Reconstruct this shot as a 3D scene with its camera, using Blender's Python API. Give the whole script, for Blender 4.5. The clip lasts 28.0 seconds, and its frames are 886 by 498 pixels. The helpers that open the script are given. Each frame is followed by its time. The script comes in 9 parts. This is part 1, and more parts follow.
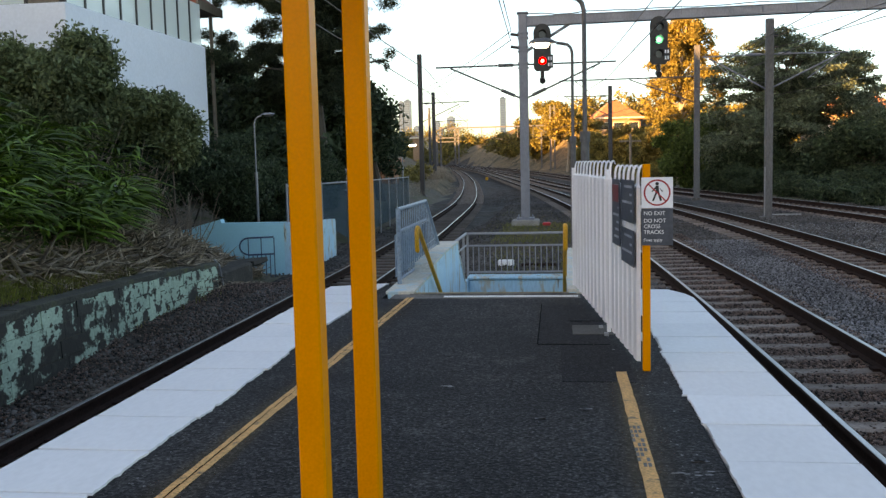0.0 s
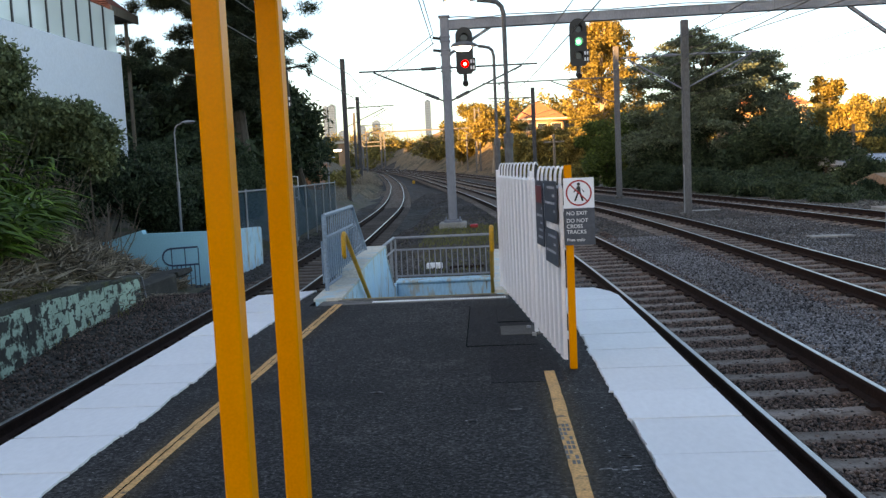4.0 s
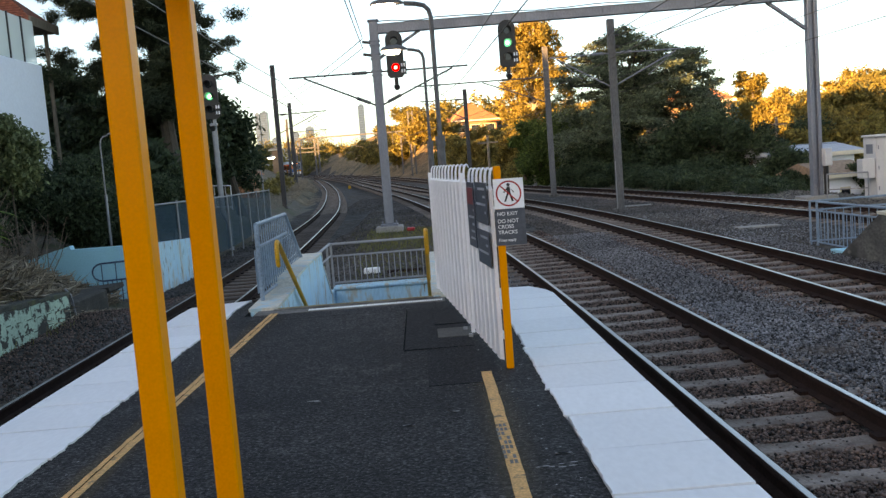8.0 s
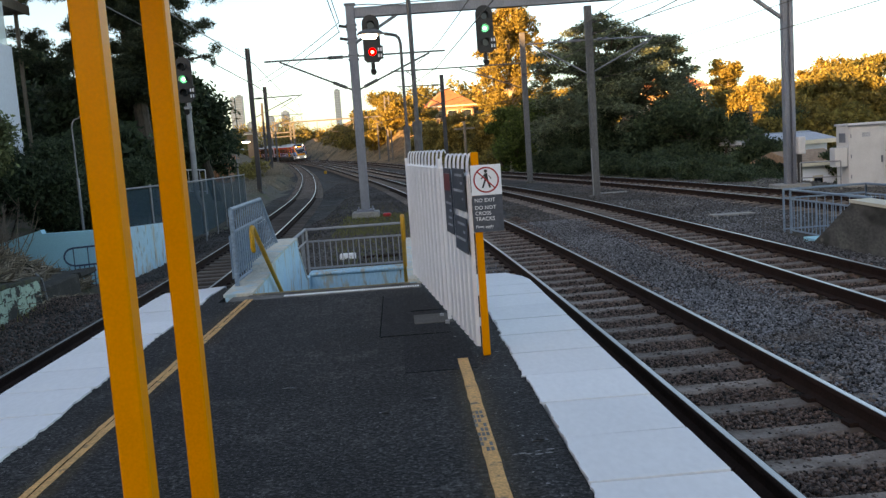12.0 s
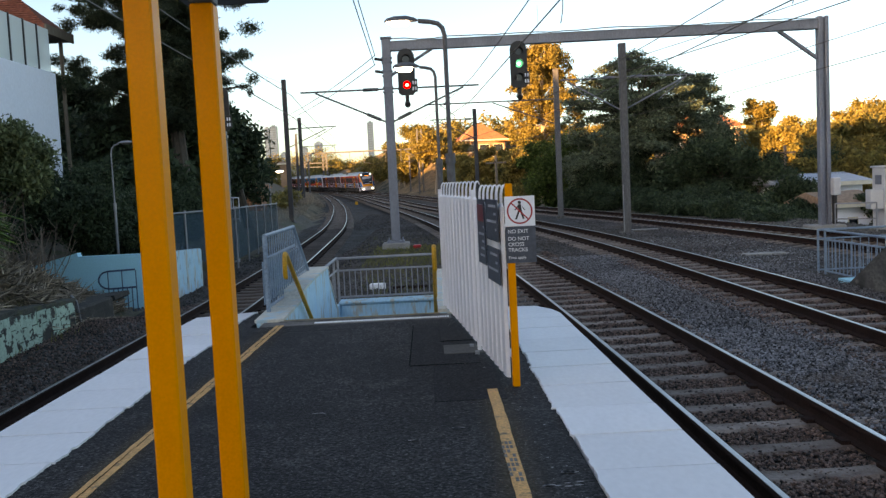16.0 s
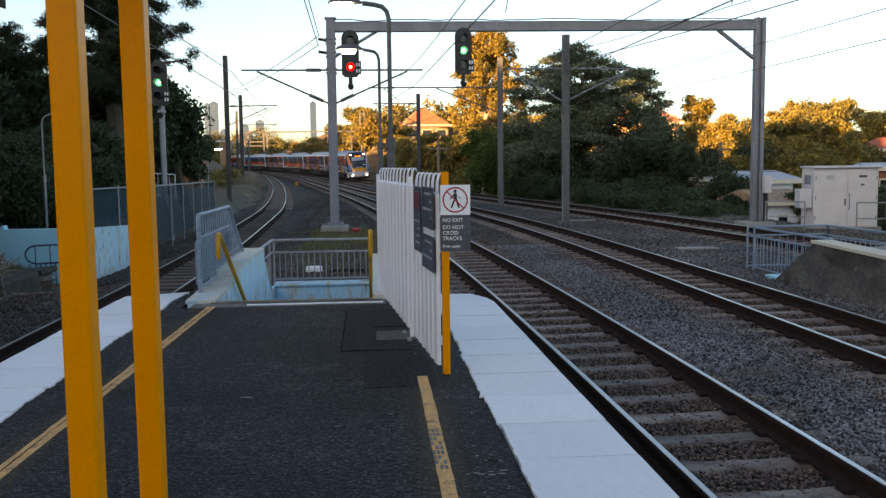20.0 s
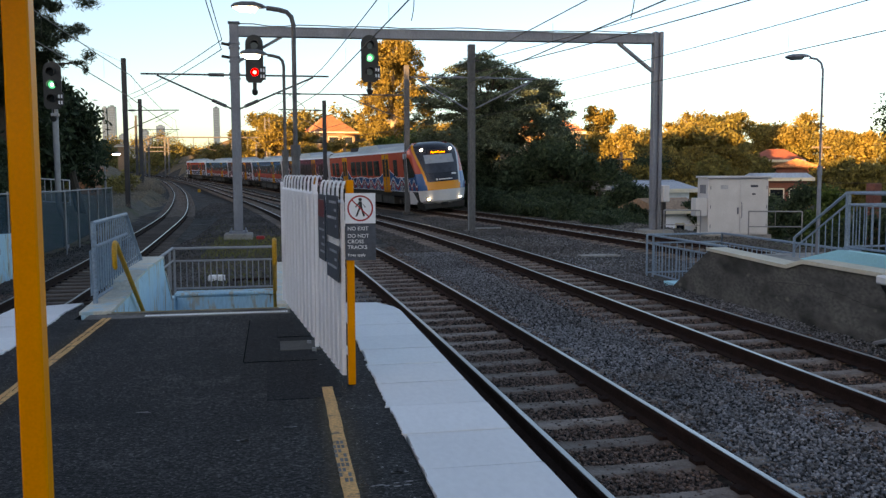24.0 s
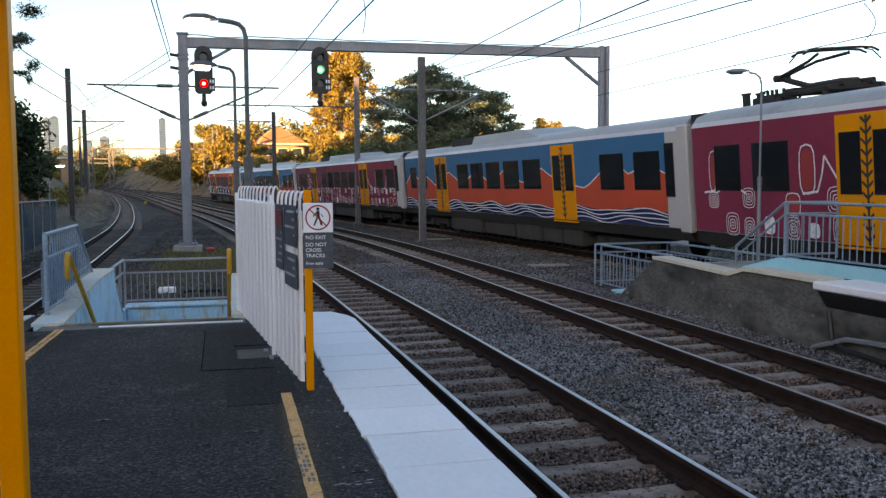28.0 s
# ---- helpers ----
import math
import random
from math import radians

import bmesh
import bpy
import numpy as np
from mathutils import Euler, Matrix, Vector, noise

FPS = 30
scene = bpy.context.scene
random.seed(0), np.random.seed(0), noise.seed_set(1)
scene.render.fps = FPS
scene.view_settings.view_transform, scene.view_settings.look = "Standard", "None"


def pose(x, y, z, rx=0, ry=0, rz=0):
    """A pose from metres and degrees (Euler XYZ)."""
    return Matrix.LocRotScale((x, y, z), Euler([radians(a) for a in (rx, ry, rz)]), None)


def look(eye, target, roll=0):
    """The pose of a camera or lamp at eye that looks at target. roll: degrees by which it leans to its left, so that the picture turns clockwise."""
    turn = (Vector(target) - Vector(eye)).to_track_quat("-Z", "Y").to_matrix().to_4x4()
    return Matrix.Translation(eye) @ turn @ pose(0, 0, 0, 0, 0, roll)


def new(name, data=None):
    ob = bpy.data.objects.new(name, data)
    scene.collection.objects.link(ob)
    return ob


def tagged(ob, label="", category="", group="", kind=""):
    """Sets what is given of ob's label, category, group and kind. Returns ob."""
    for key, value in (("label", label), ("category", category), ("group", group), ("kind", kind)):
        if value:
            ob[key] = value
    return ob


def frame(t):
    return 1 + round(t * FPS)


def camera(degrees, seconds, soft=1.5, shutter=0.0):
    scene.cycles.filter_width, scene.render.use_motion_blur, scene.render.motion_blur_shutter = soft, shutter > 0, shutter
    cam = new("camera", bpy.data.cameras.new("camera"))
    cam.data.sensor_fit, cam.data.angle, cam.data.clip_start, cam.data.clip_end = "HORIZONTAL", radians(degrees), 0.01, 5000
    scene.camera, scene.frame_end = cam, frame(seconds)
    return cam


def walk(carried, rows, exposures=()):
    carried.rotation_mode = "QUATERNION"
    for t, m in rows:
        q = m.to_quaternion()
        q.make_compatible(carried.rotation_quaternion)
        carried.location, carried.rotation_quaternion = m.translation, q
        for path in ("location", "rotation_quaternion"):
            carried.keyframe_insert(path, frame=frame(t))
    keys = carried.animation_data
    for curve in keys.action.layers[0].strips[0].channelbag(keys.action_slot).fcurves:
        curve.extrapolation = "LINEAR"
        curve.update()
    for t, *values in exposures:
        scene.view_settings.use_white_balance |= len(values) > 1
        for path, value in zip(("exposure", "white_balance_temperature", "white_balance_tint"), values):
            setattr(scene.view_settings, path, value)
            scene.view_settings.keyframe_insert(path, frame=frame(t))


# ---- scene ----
cam = camera(52.89, 28.0, soft=1.4)
PATH = [
    (0.0, pose(-0.100, -0.013, 1.439, 84.53, 1.37, 7.21)),
    (0.5, pose(-0.098, -0.011, 1.435, 84.26, 0.26, 7.38)),
    (1.0, pose(-0.087, -0.009, 1.433, 84.03, -0.46, 7.08)),
    (1.5, pose(-0.084, -0.019, 1.440, 83.80, -1.15, 4.55)),
    (2.0, pose(-0.080, -0.012, 1.435, 83.59, -1.27, 4.39)),
    (2.5, pose(-0.080, -0.018, 1.437, 83.51, -1.71, 4.55)),
    (4.5, pose(-0.079, 0.010, 1.450, 85.89, 5.05, 3.69)),
    (5.0, pose(-0.108, 0.066, 1.454, 87.58, 7.35, 7.65)),
    (5.5, pose(-0.077, 0.071, 1.450, 87.53, 8.24, 7.47)),
    (6.0, pose(-0.048, 0.035, 1.447, 86.81, 6.93, 2.17)),
    (6.5, pose(-0.034, 0.033, 1.447, 86.25, 5.60, -1.64)),
    (7.0, pose(-0.032, 0.024, 1.450, 86.03, 5.02, -1.99)),
    (7.5, pose(-0.032, 0.015, 1.448, 85.42, 4.51, -1.73)),
    (8.0, pose(-0.037, 0.002, 1.448, 84.53, 4.41, -1.62)),
    (8.5, pose(-0.037, 0.018, 1.445, 84.41, 4.52, -1.39)),
    (9.0, pose(-0.037, 0.017, 1.445, 84.33, 4.54, -1.26)),
    (9.5, pose(-0.038, 0.009, 1.446, 84.28, 4.51, -1.15)),
    (10.0, pose(-0.039, 0.019, 1.447, 84.18, 4.43, -1.20)),
    (10.5, pose(-0.034, 0.021, 1.448, 83.95, 4.33, -2.55)),
    (11.0, pose(-0.042, 0.027, 1.448, 83.75, 4.13, -3.23)),
    (11.5, pose(-0.038, 0.031, 1.448, 83.61, 4.02, -3.17)),
    (12.0, pose(-0.042, 0.034, 1.449, 83.51, 3.98, -3.13)),
    (12.5, pose(-0.040, 0.053, 1.450, 83.42, 4.00, -4.12)),
    (14.5, pose(-0.046, 0.035, 1.451, 82.88, 1.73, -5.19)),
    (15.0, pose(-0.054, 0.030, 1.452, 83.55, 1.41, -5.08)),
    (15.5, pose(-0.044, 0.028, 1.452, 84.17, 1.80, -5.06)),
    (16.0, pose(-0.070, 0.004, 1.429, 85.76, 2.76, -1.15)),
    (16.5, pose(-0.121, 0.022, 1.433, 87.41, 3.65, 9.83)),
    (17.0, pose(-0.069, 0.008, 1.451, 86.95, 3.03, 4.41)),
    (17.5, pose(-0.056, -0.005, 1.452, 86.16, 1.45, -0.14)),
    (18.0, pose(-0.046, 0.006, 1.449, 85.60, 1.96, -1.70)),
    (18.5, pose(-0.039, -0.009, 1.447, 85.42, 1.87, -2.24)),
    (19.0, pose(-0.039, 0.004, 1.447, 85.11, 1.50, -4.05)),
    (19.5, pose(-0.042, -0.016, 1.446, 84.89, 0.93, -4.24)),
    (20.0, pose(-0.032, 0.003, 1.444, 84.68, 0.64, -4.86)),
    (20.5, pose(-0.039, -0.015, 1.447, 84.56, 0.44, -4.93)),
    (22.5, pose(-0.032, 0.005, 1.447, 84.51, 0.20, -7.43)),
    (23.0, pose(-0.032, 0.003, 1.448, 84.53, 0.21, -7.91)),
    (23.5, pose(-0.023, 0.030, 1.447, 84.92, 0.27, -10.62)),
    (24.0, pose(-0.017, 0.033, 1.449, 85.12, 0.24, -10.82)),
    (24.5, pose(-0.009, 0.029, 1.449, 84.90, 0.02, -11.86)),
    (25.0, pose(0.001, 0.013, 1.452, 85.16, 0.02, -13.48)),
    (25.5, pose(0.000, -0.000, 1.450, 85.10, -0.10, -13.60)),
    (26.0, pose(-0.001, -0.014, 1.455, 84.99, -0.23, -13.63)),
    (26.5, pose(-0.024, -0.016, 1.453, 84.94, -0.42, -13.38)),
    (27.0, pose(-0.056, -0.024, 1.456, 84.90, -0.13, -13.20)),
    (27.5, pose(-0.098, -0.070, 1.444, 84.80, 0.27, -13.20)),
    (28.0, pose(-0.091, -0.136, 1.438, 85.85, 0.32, -14.04)),
]
walk(cam, PATH, exposures=[(0.0, 2.93, 13900, 21), (1.0, 3.03, 13700, 21), (2.5, 2.88, 13200, 21), (5.0, 3.00, 12600, 21), (6.0, 2.90, 13300, 21), (7.0, 2.63, 13200, 21), (8.0, 2.96, 13600, 21), (9.0, 2.78, 13200, 21), (11.0, 2.78, 13500, 21), (12.5, 2.78, 13400, 21), (15.0, 2.63, 13100, 21), (16.0, 2.68, 12500, 21), (17.0, 3.23, 12500, 21), (18.0, 2.66, 12600, 21), (19.0, 2.73, 12700, 21), (20.0, 2.63, 12700, 21), (23.0, 2.48, 12100, 21), (24.0, 2.42, 11900, 21), (25.0, 2.25, 11500, 21), (26.0, 2.60, 11500, 21), (27.0, 3.00, 11700, 21), (28.0, 2.85, 12100, 21)])

# ---- world, sun, exposure ----
SUN_AZ, SUN_EL = 231.0, 6.0
world = bpy.data.worlds.new("sky")
scene.world = world
world.use_nodes = True
wn, wl = world.node_tree.nodes, world.node_tree.links
sky = wn.new("ShaderNodeTexSky")
sky.sky_type = "NISHITA"
sky.sun_disc = False
sky.sun_elevation, sky.sun_rotation = radians(SUN_EL), radians(SUN_AZ)
sky.air_density, sky.dust_density, sky.ozone_density = 0.7, 1.1, 2.8
wl.new(sky.outputs[0], wn["Background"].inputs[0])
wn["Background"].inputs[1].default_value = 0.12
sun_data = bpy.data.lights.new("sun", "SUN")
sun_data.energy, sun_data.angle, sun_data.color = 4.2, radians(0.5), (1.0, 0.68, 0.38)
sun = new("sun", sun_data)
SUN_DIR = Vector((math.sin(radians(SUN_AZ)) * math.cos(radians(SUN_EL)), math.cos(radians(SUN_AZ)) * math.cos(radians(SUN_EL)), math.sin(radians(SUN_EL))))
sun.matrix_world = look(SUN_DIR * 200, (0, 0, 0))


# ---- mesh and object helpers ----
class Geo:
    """Points and faces gathered for one mesh."""

    def __init__(self):
        self.v, self.f = [], []

    def add(self, v, f):
        n = len(self.v)
        self.v += [tuple(p) for p in v]
        self.f += [tuple(i + n for i in q) for q in f]
        return self

    def box(self, x0, y0, z0, x1, y1, z1, c=0.0):
        """A box, with edges chamfered by c."""
        if c <= 0:
            v = [(x, y, z) for z in (z0, z1) for y in (y0, y1) for x in (x0, x1)]
            return self.add(v, [(0, 2, 3, 1), (4, 5, 7, 6), (0, 1, 5, 4), (2, 6, 7, 3), (0, 4, 6, 2), (1, 3, 7, 5)])
        bm = bmesh.new()
        bmesh.ops.create_cube(bm, size=1)
        for p in bm.verts:
            p.co = Vector(((x0, x1)[p.co.x > 0], (y0, y1)[p.co.y > 0], (z0, z1)[p.co.z > 0]))
        bmesh.ops.bevel(bm, geom=list(bm.edges), offset=c, segments=1, affect="EDGES", profile=0.5)
        bm.verts.index_update()
        self.add([p.co for p in bm.verts], [[p.index for p in q.verts] for q in bm.faces])
        bm.free()
        return self

    def tube(self, path, r, n=8, r1=None, cap=True):
        """A round bar along a path of points."""
        path = [Vector(p) for p in path]
        rings, v, f = [], [], []
        up = Vector((0, 0, 1))
        side = None
        for i, p in enumerate(path):
            d = (path[min(i + 1, len(path) - 1)] - path[max(i - 1, 0)]).normalized()
            if side is None:
                side = d.cross(up) if abs(d.z) < 0.95 else d.cross(Vector((0, 1, 0)))
            side = (side - d * side.dot(d)).normalized()
            top = side.cross(d)
            k = i / max(1, len(path) - 1)
            rr = r if r1 is None else r + (r1 - r) * k
            for j in range(n):
                a = 2 * math.pi * (j + 0.5) / n
                v.append(p + side * (rr * math.cos(a)) + top * (rr * math.sin(a)))
        for i in range(len(path) - 1):
            for j in range(n):
                k = (j + 1) % n
                f.append((i * n + j, i * n + k, (i + 1) * n + k, (i + 1) * n + j))
        if cap:
            f.append(tuple(range(n - 1, -1, -1)))
            f.append(tuple((len(path) - 1) * n + j for j in range(n)))
        return self.add(v, f)

    def prism(self, outline, y0, y1, axis="y"):
        """An outline of (a, b) drawn out along an axis; a and b are the other two axes in order."""
        n = len(outline)

        def at(a, b, w):
            return {"x": (w, a, b), "y": (a, w, b), "z": (a, b, w)}[axis]
        v = [at(a, b, y0) for a, b in outline] + [at(a, b, y1) for a, b in outline]
        f = [(i, (i + 1) % n, n + (i + 1) % n, n + i) for i in range(n)] + [tuple(range(n - 1, -1, -1)), tuple(range(n, 2 * n))]
        return self.add(v, f)

    def moved(self, m):
        self.v = [tuple(m @ Vector(p)) for p in self.v]
        return self

    def mesh(self, name, smooth=False):
        me = bpy.data.meshes.new(name)
        me.from_pydata(self.v, [], self.f)
        bm = bmesh.new()
        bm.from_mesh(me)
        bmesh.ops.recalc_face_normals(bm, faces=bm.faces)
        bm.to_mesh(me)
        bm.free()
        if smooth:
            me.shade_smooth()
            me.set_sharp_from_angle(angle=radians(40))
        return me


def raw_mesh(name, verts, faces_n, idx):
    """A mesh from arrays, all faces with faces_n corners."""
    me = bpy.data.meshes.new(name)
    me.vertices.add(len(verts))
    me.vertices.foreach_set("co", np.asarray(verts, np.float32).ravel())
    idx = np.asarray(idx, np.int32).ravel()
    me.loops.add(len(idx))
    me.loops.foreach_set("vertex_index", idx)
    nf = len(idx) // faces_n
    me.polygons.add(nf)
    me.polygons.foreach_set("loop_start", np.arange(nf, dtype=np.int32) * faces_n)
    me.polygons.foreach_set("loop_total", np.full(nf, faces_n, np.int32))
    me.update()
    me.validate()
    return me


def part(name, geo, material, parent=None, label="", smooth=False):
    """Links a Geo (or a mesh) as one object, under a thing or part."""
    me = geo.mesh(name, smooth) if isinstance(geo, Geo) else geo
    if material is not None and not me.materials:
        me.materials.append(material)
    ob = new(name, me)
    if parent is not None:
        ob.parent = parent
    if label:
        ob["label"] = label
    return ob


def thing(name, label, category, at=None, group="", kind=""):
    ob = new(name)
    ob.empty_display_size = 0.2
    if at is not None:
        ob.matrix_basis = at if isinstance(at, Matrix) else Matrix.Translation(at)
    return tagged(ob, label, category, group, kind)


# ---- materials ----
def surface(name, col, col2=None, rough=0.7, metal=0.0, scale=3.0, fine=40.0, amount=0.5, bump=0.15, fine_amount=0.25, dist=0.01,
            rand=0.0, island=0.0, spec=0.5, stretch=(1, 1, 1), rough_var=0.1, third=None, third_at=(0.55, 0.65), third_scale=1.2, speck=None, speck_at=(0.60, 0.68), speck_scale=60):
    """A surface whose colour wanders between col and col2 at a coarse and a fine scale, with fine relief; third: patches of wear."""
    col = tuple(col)[:3] + (1,)
    col2 = tuple(c * 0.7 for c in col[:3]) + (1,) if col2 is None else tuple(col2)[:3] + (1,)
    m = bpy.data.materials.new(name)
    m.use_nodes = True
    N, L = m.node_tree.nodes, m.node_tree.links
    b = N["Principled BSDF"]
    tc = N.new("ShaderNodeTexCoord")
    mp = N.new("ShaderNodeMapping")
    mp.inputs["Scale"].default_value = stretch
    L.new(tc.outputs["Object"], mp.inputs[0])
    n1, n2 = N.new("ShaderNodeTexNoise"), N.new("ShaderNodeTexNoise")
    n1.inputs["Scale"].default_value, n1.inputs["Detail"].default_value = scale, 5
    n2.inputs["Scale"].default_value, n2.inputs["Detail"].default_value = fine, 3
    for n in (n1, n2):
        L.new(mp.outputs[0], n.inputs["Vector"])
    r1 = N.new("ShaderNodeMapRange")
    r1.inputs["From Min"].default_value, r1.inputs["From Max"].default_value = 0.35, 0.65
    L.new(n1.outputs["Fac"], r1.inputs["Value"])
    mx = N.new("ShaderNodeMix")
    mx.data_type = "RGBA"
    mul = N.new("ShaderNodeMath")
    mul.operation = "MULTIPLY"
    mul.inputs[1].default_value = amount
    L.new(r1.outputs[0], mul.inputs[0])
    L.new(mul.outputs[0], mx.inputs["Factor"])
    mx.inputs["A"].default_value, mx.inputs["B"].default_value = col, col2
    out = mx.outputs["Result"]
    r2 = N.new("ShaderNodeMapRange")
    r2.inputs["From Min"].default_value, r2.inputs["From Max"].default_value = 0.3, 0.7
    r2.inputs["To Min"].default_value, r2.inputs["To Max"].default_value = 1 - fine_amount, 1 + fine_amount
    L.new(n2.outputs["Fac"], r2.inputs["Value"])
    hs = N.new("ShaderNodeHueSaturation")
    L.new(out, hs.inputs["Color"])
    value = r2.outputs[0]
    if rand or island:
        src = N.new("ShaderNodeNewGeometry").outputs["Random Per Island"] if island else N.new("ShaderNodeObjectInfo").outputs["Random"]
        r3 = N.new("ShaderNodeMapRange")
        k = rand or island
        r3.inputs["To Min"].default_value, r3.inputs["To Max"].default_value = 1 - k, 1 + k
        L.new(src, r3.inputs["Value"])
        m3 = N.new("ShaderNodeMath")
        m3.operation = "MULTIPLY"
        L.new(value, m3.inputs[0])
        L.new(r3.outputs[0], m3.inputs[1])
        value = m3.outputs[0]
    L.new(value, hs.inputs["Value"])
    out = hs.outputs[0]
    if third is not None:
        n3 = N.new("ShaderNodeTexNoise")
        n3.inputs["Scale"].default_value, n3.inputs["Detail"].default_value, n3.inputs["Roughness"].default_value = third_scale, 8, 0.65
        L.new(mp.outputs[0], n3.inputs["Vector"])
        r4 = N.new("ShaderNodeMapRange")
        r4.inputs["From Min"].default_value, r4.inputs["From Max"].default_value = third_at
        L.new(n3.outputs["Fac"], r4.inputs["Value"])
        m4 = N.new("ShaderNodeMix")
        m4.data_type = "RGBA"
        L.new(r4.outputs[0], m4.inputs["Factor"])
        L.new(out, m4.inputs["A"])
        m4.inputs["B"].default_value = tuple(third)[:3] + (1,)
        out = m4.outputs["Result"]
    if speck is not None:
        n5 = N.new("ShaderNodeTexNoise")
        n5.inputs["Scale"].default_value, n5.inputs["Detail"].default_value, n5.inputs["Roughness"].default_value = speck_scale, 2, 0.7
        L.new(mp.outputs[0], n5.inputs["Vector"])
        r5 = N.new("ShaderNodeMapRange")
        r5.inputs["From Min"].default_value, r5.inputs["From Max"].default_value = speck_at
        L.new(n5.outputs["Fac"], r5.inputs["Value"])
        m5 = N.new("ShaderNodeMix")
        m5.data_type = "RGBA"
        L.new(r5.outputs[0], m5.inputs["Factor"])
        L.new(out, m5.inputs["A"])
        m5.inputs["B"].default_value = tuple(speck)[:3] + (1,)
        out = m5.outputs["Result"]
    L.new(out, b.inputs["Base Color"])
    rr = N.new("ShaderNodeMapRange")
    rr.inputs["To Min"].default_value, rr.inputs["To Max"].default_value = max(0.02, rough - rough_var), min(1, rough + rough_var)
    L.new(n1.outputs["Fac"], rr.inputs["Value"])
    L.new(rr.outputs[0], b.inputs["Roughness"])
    b.inputs["Metallic"].default_value = metal
    b.inputs["Specular IOR Level"].default_value = spec
    if bump:
        bp = N.new("ShaderNodeBump")
        bp.inputs["Strength"].default_value, bp.inputs["Distance"].default_value = bump, dist
        L.new(n2.outputs["Fac"], bp.inputs["Height"])
        L.new(bp.outputs[0], b.inputs["Normal"])
    return m


def glowing(name, col, strength, base=(0.02, 0.02, 0.02)):
    m = bpy.data.materials.new(name)
    m.use_nodes = True
    b = m.node_tree.nodes["Principled BSDF"]
    b.inputs["Base Color"].default_value = (*base, 1)
    b.inputs["Emission Color"].default_value = (*col, 1)
    b.inputs["Emission Strength"].default_value = strength
    return m


def leaf_surface(name, col, col2, rough=0.55, through_light=0.25):
    """Foliage: colour varies leaf by leaf and clump by clump, with some light coming through."""
    m = surface(name, col, col2, rough=rough, scale=0.6, fine=5.0, amount=0.8, bump=0, fine_amount=0.3, island=0.45, spec=0.15)
    N, L = m.node_tree.nodes, m.node_tree.links
    b = N["Principled BSDF"]
    tr = N.new("ShaderNodeBsdfTranslucent")
    L.new(b.inputs["Base Color"].links[0].from_socket, tr.inputs["Color"])
    mix = N.new("ShaderNodeMixShader")
    mix.inputs[0].default_value = through_light
    L.new(b.outputs[0], mix.inputs[1])
    L.new(tr.outputs[0], mix.inputs[2])
    L.new(mix.outputs[0], N["Material Output"].inputs[0])
    return m


COVER_CON = surface("weathered_cover_concrete", (0.080, 0.076, 0.070), (0.050, 0.048, 0.046), rough=0.9, scale=5, fine=60, bump=0.3)
ASPHALT = surface("asphalt", (0.0105, 0.0108, 0.0122), (0.031, 0.0305, 0.0315), rough=0.85, scale=0.8, fine=48, amount=1.0, bump=1.0, fine_amount=0.95, dist=0.009, spec=0.22, third=(0.060, 0.057, 0.056), third_at=(0.54, 0.78), third_scale=2.1, speck=(0.105, 0.103, 0.104), speck_at=(0.58, 0.70), speck_scale=85)
ASPHALT_NEW = surface("asphalt_patch", (0.013, 0.0135, 0.016), (0.024, 0.024, 0.026), rough=0.85, scale=2, fine=80, bump=0.6, fine_amount=0.8, dist=0.006, spec=0.16, speck=(0.08, 0.08, 0.08), speck_at=(0.62, 0.72), speck_scale=50)
def grained(m, scale, low, high):
    """Crushed grains of differing lightness over a surface's colour."""
    N, L = m.node_tree.nodes, m.node_tree.links
    b = N["Principled BSDF"]
    cells, span, lit = N.new("ShaderNodeTexVoronoi"), N.new("ShaderNodeMapRange"), N.new("ShaderNodeHueSaturation")
    cells.inputs["Scale"].default_value = scale
    L.new(N["Mapping"].outputs[0], cells.inputs["Vector"])
    one = N.new("ShaderNodeSeparateColor")
    L.new(cells.outputs["Color"], one.inputs[0])
    bent = N.new("ShaderNodeMath")
    bent.operation = "POWER"
    L.new(one.outputs[0], bent.inputs[0])
    bent.inputs[1].default_value = 1.8
    L.new(bent.outputs[0], span.inputs["Value"])
    span.inputs["To Min"].default_value, span.inputs["To Max"].default_value = low, high
    L.new(b.inputs["Base Color"].links[0].from_socket, lit.inputs["Color"])
    L.new(span.outputs[0], lit.inputs["Value"])
    L.new(lit.outputs[0], b.inputs["Base Color"])


grained(ASPHALT, 62, 0.30, 2.0)
grained(ASPHALT_NEW, 80, 0.5, 1.8)
TAR = surface("tar_joint", (0.006, 0.006, 0.007), (0.009, 0.009, 0.010), rough=1.0, scale=3, fine=40, bump=0.2, spec=0.0)
WHITE_PAINT = surface("white_platform_paint", (0.76, 0.77, 0.78), (0.68, 0.69, 0.70), rough=0.7, scale=0.7, fine=14, bump=0.12, fine_amount=0.035, dist=0.004, rand=0.035, third=(0.40, 0.40, 0.41), third_at=(0.66, 0.84), third_scale=2.2, stretch=(2.2, 1, 1))
CONCRETE = surface("concrete", (0.30, 0.29, 0.27), (0.20, 0.19, 0.18), rough=0.9, scale=1.6, fine=45, bump=0.3, fine_amount=0.2, third=(0.10, 0.095, 0.09), third_at=(0.56, 0.72), third_scale=0.9)
CONCRETE_DARK = surface("weathered_concrete", (0.17, 0.16, 0.148), (0.085, 0.080, 0.075), rough=0.92, scale=2.2, fine=26, amount=0.95, bump=0.5, fine_amount=0.3, third=(0.035, 0.034, 0.032), third_at=(0.54, 0.66), third_scale=1.6)
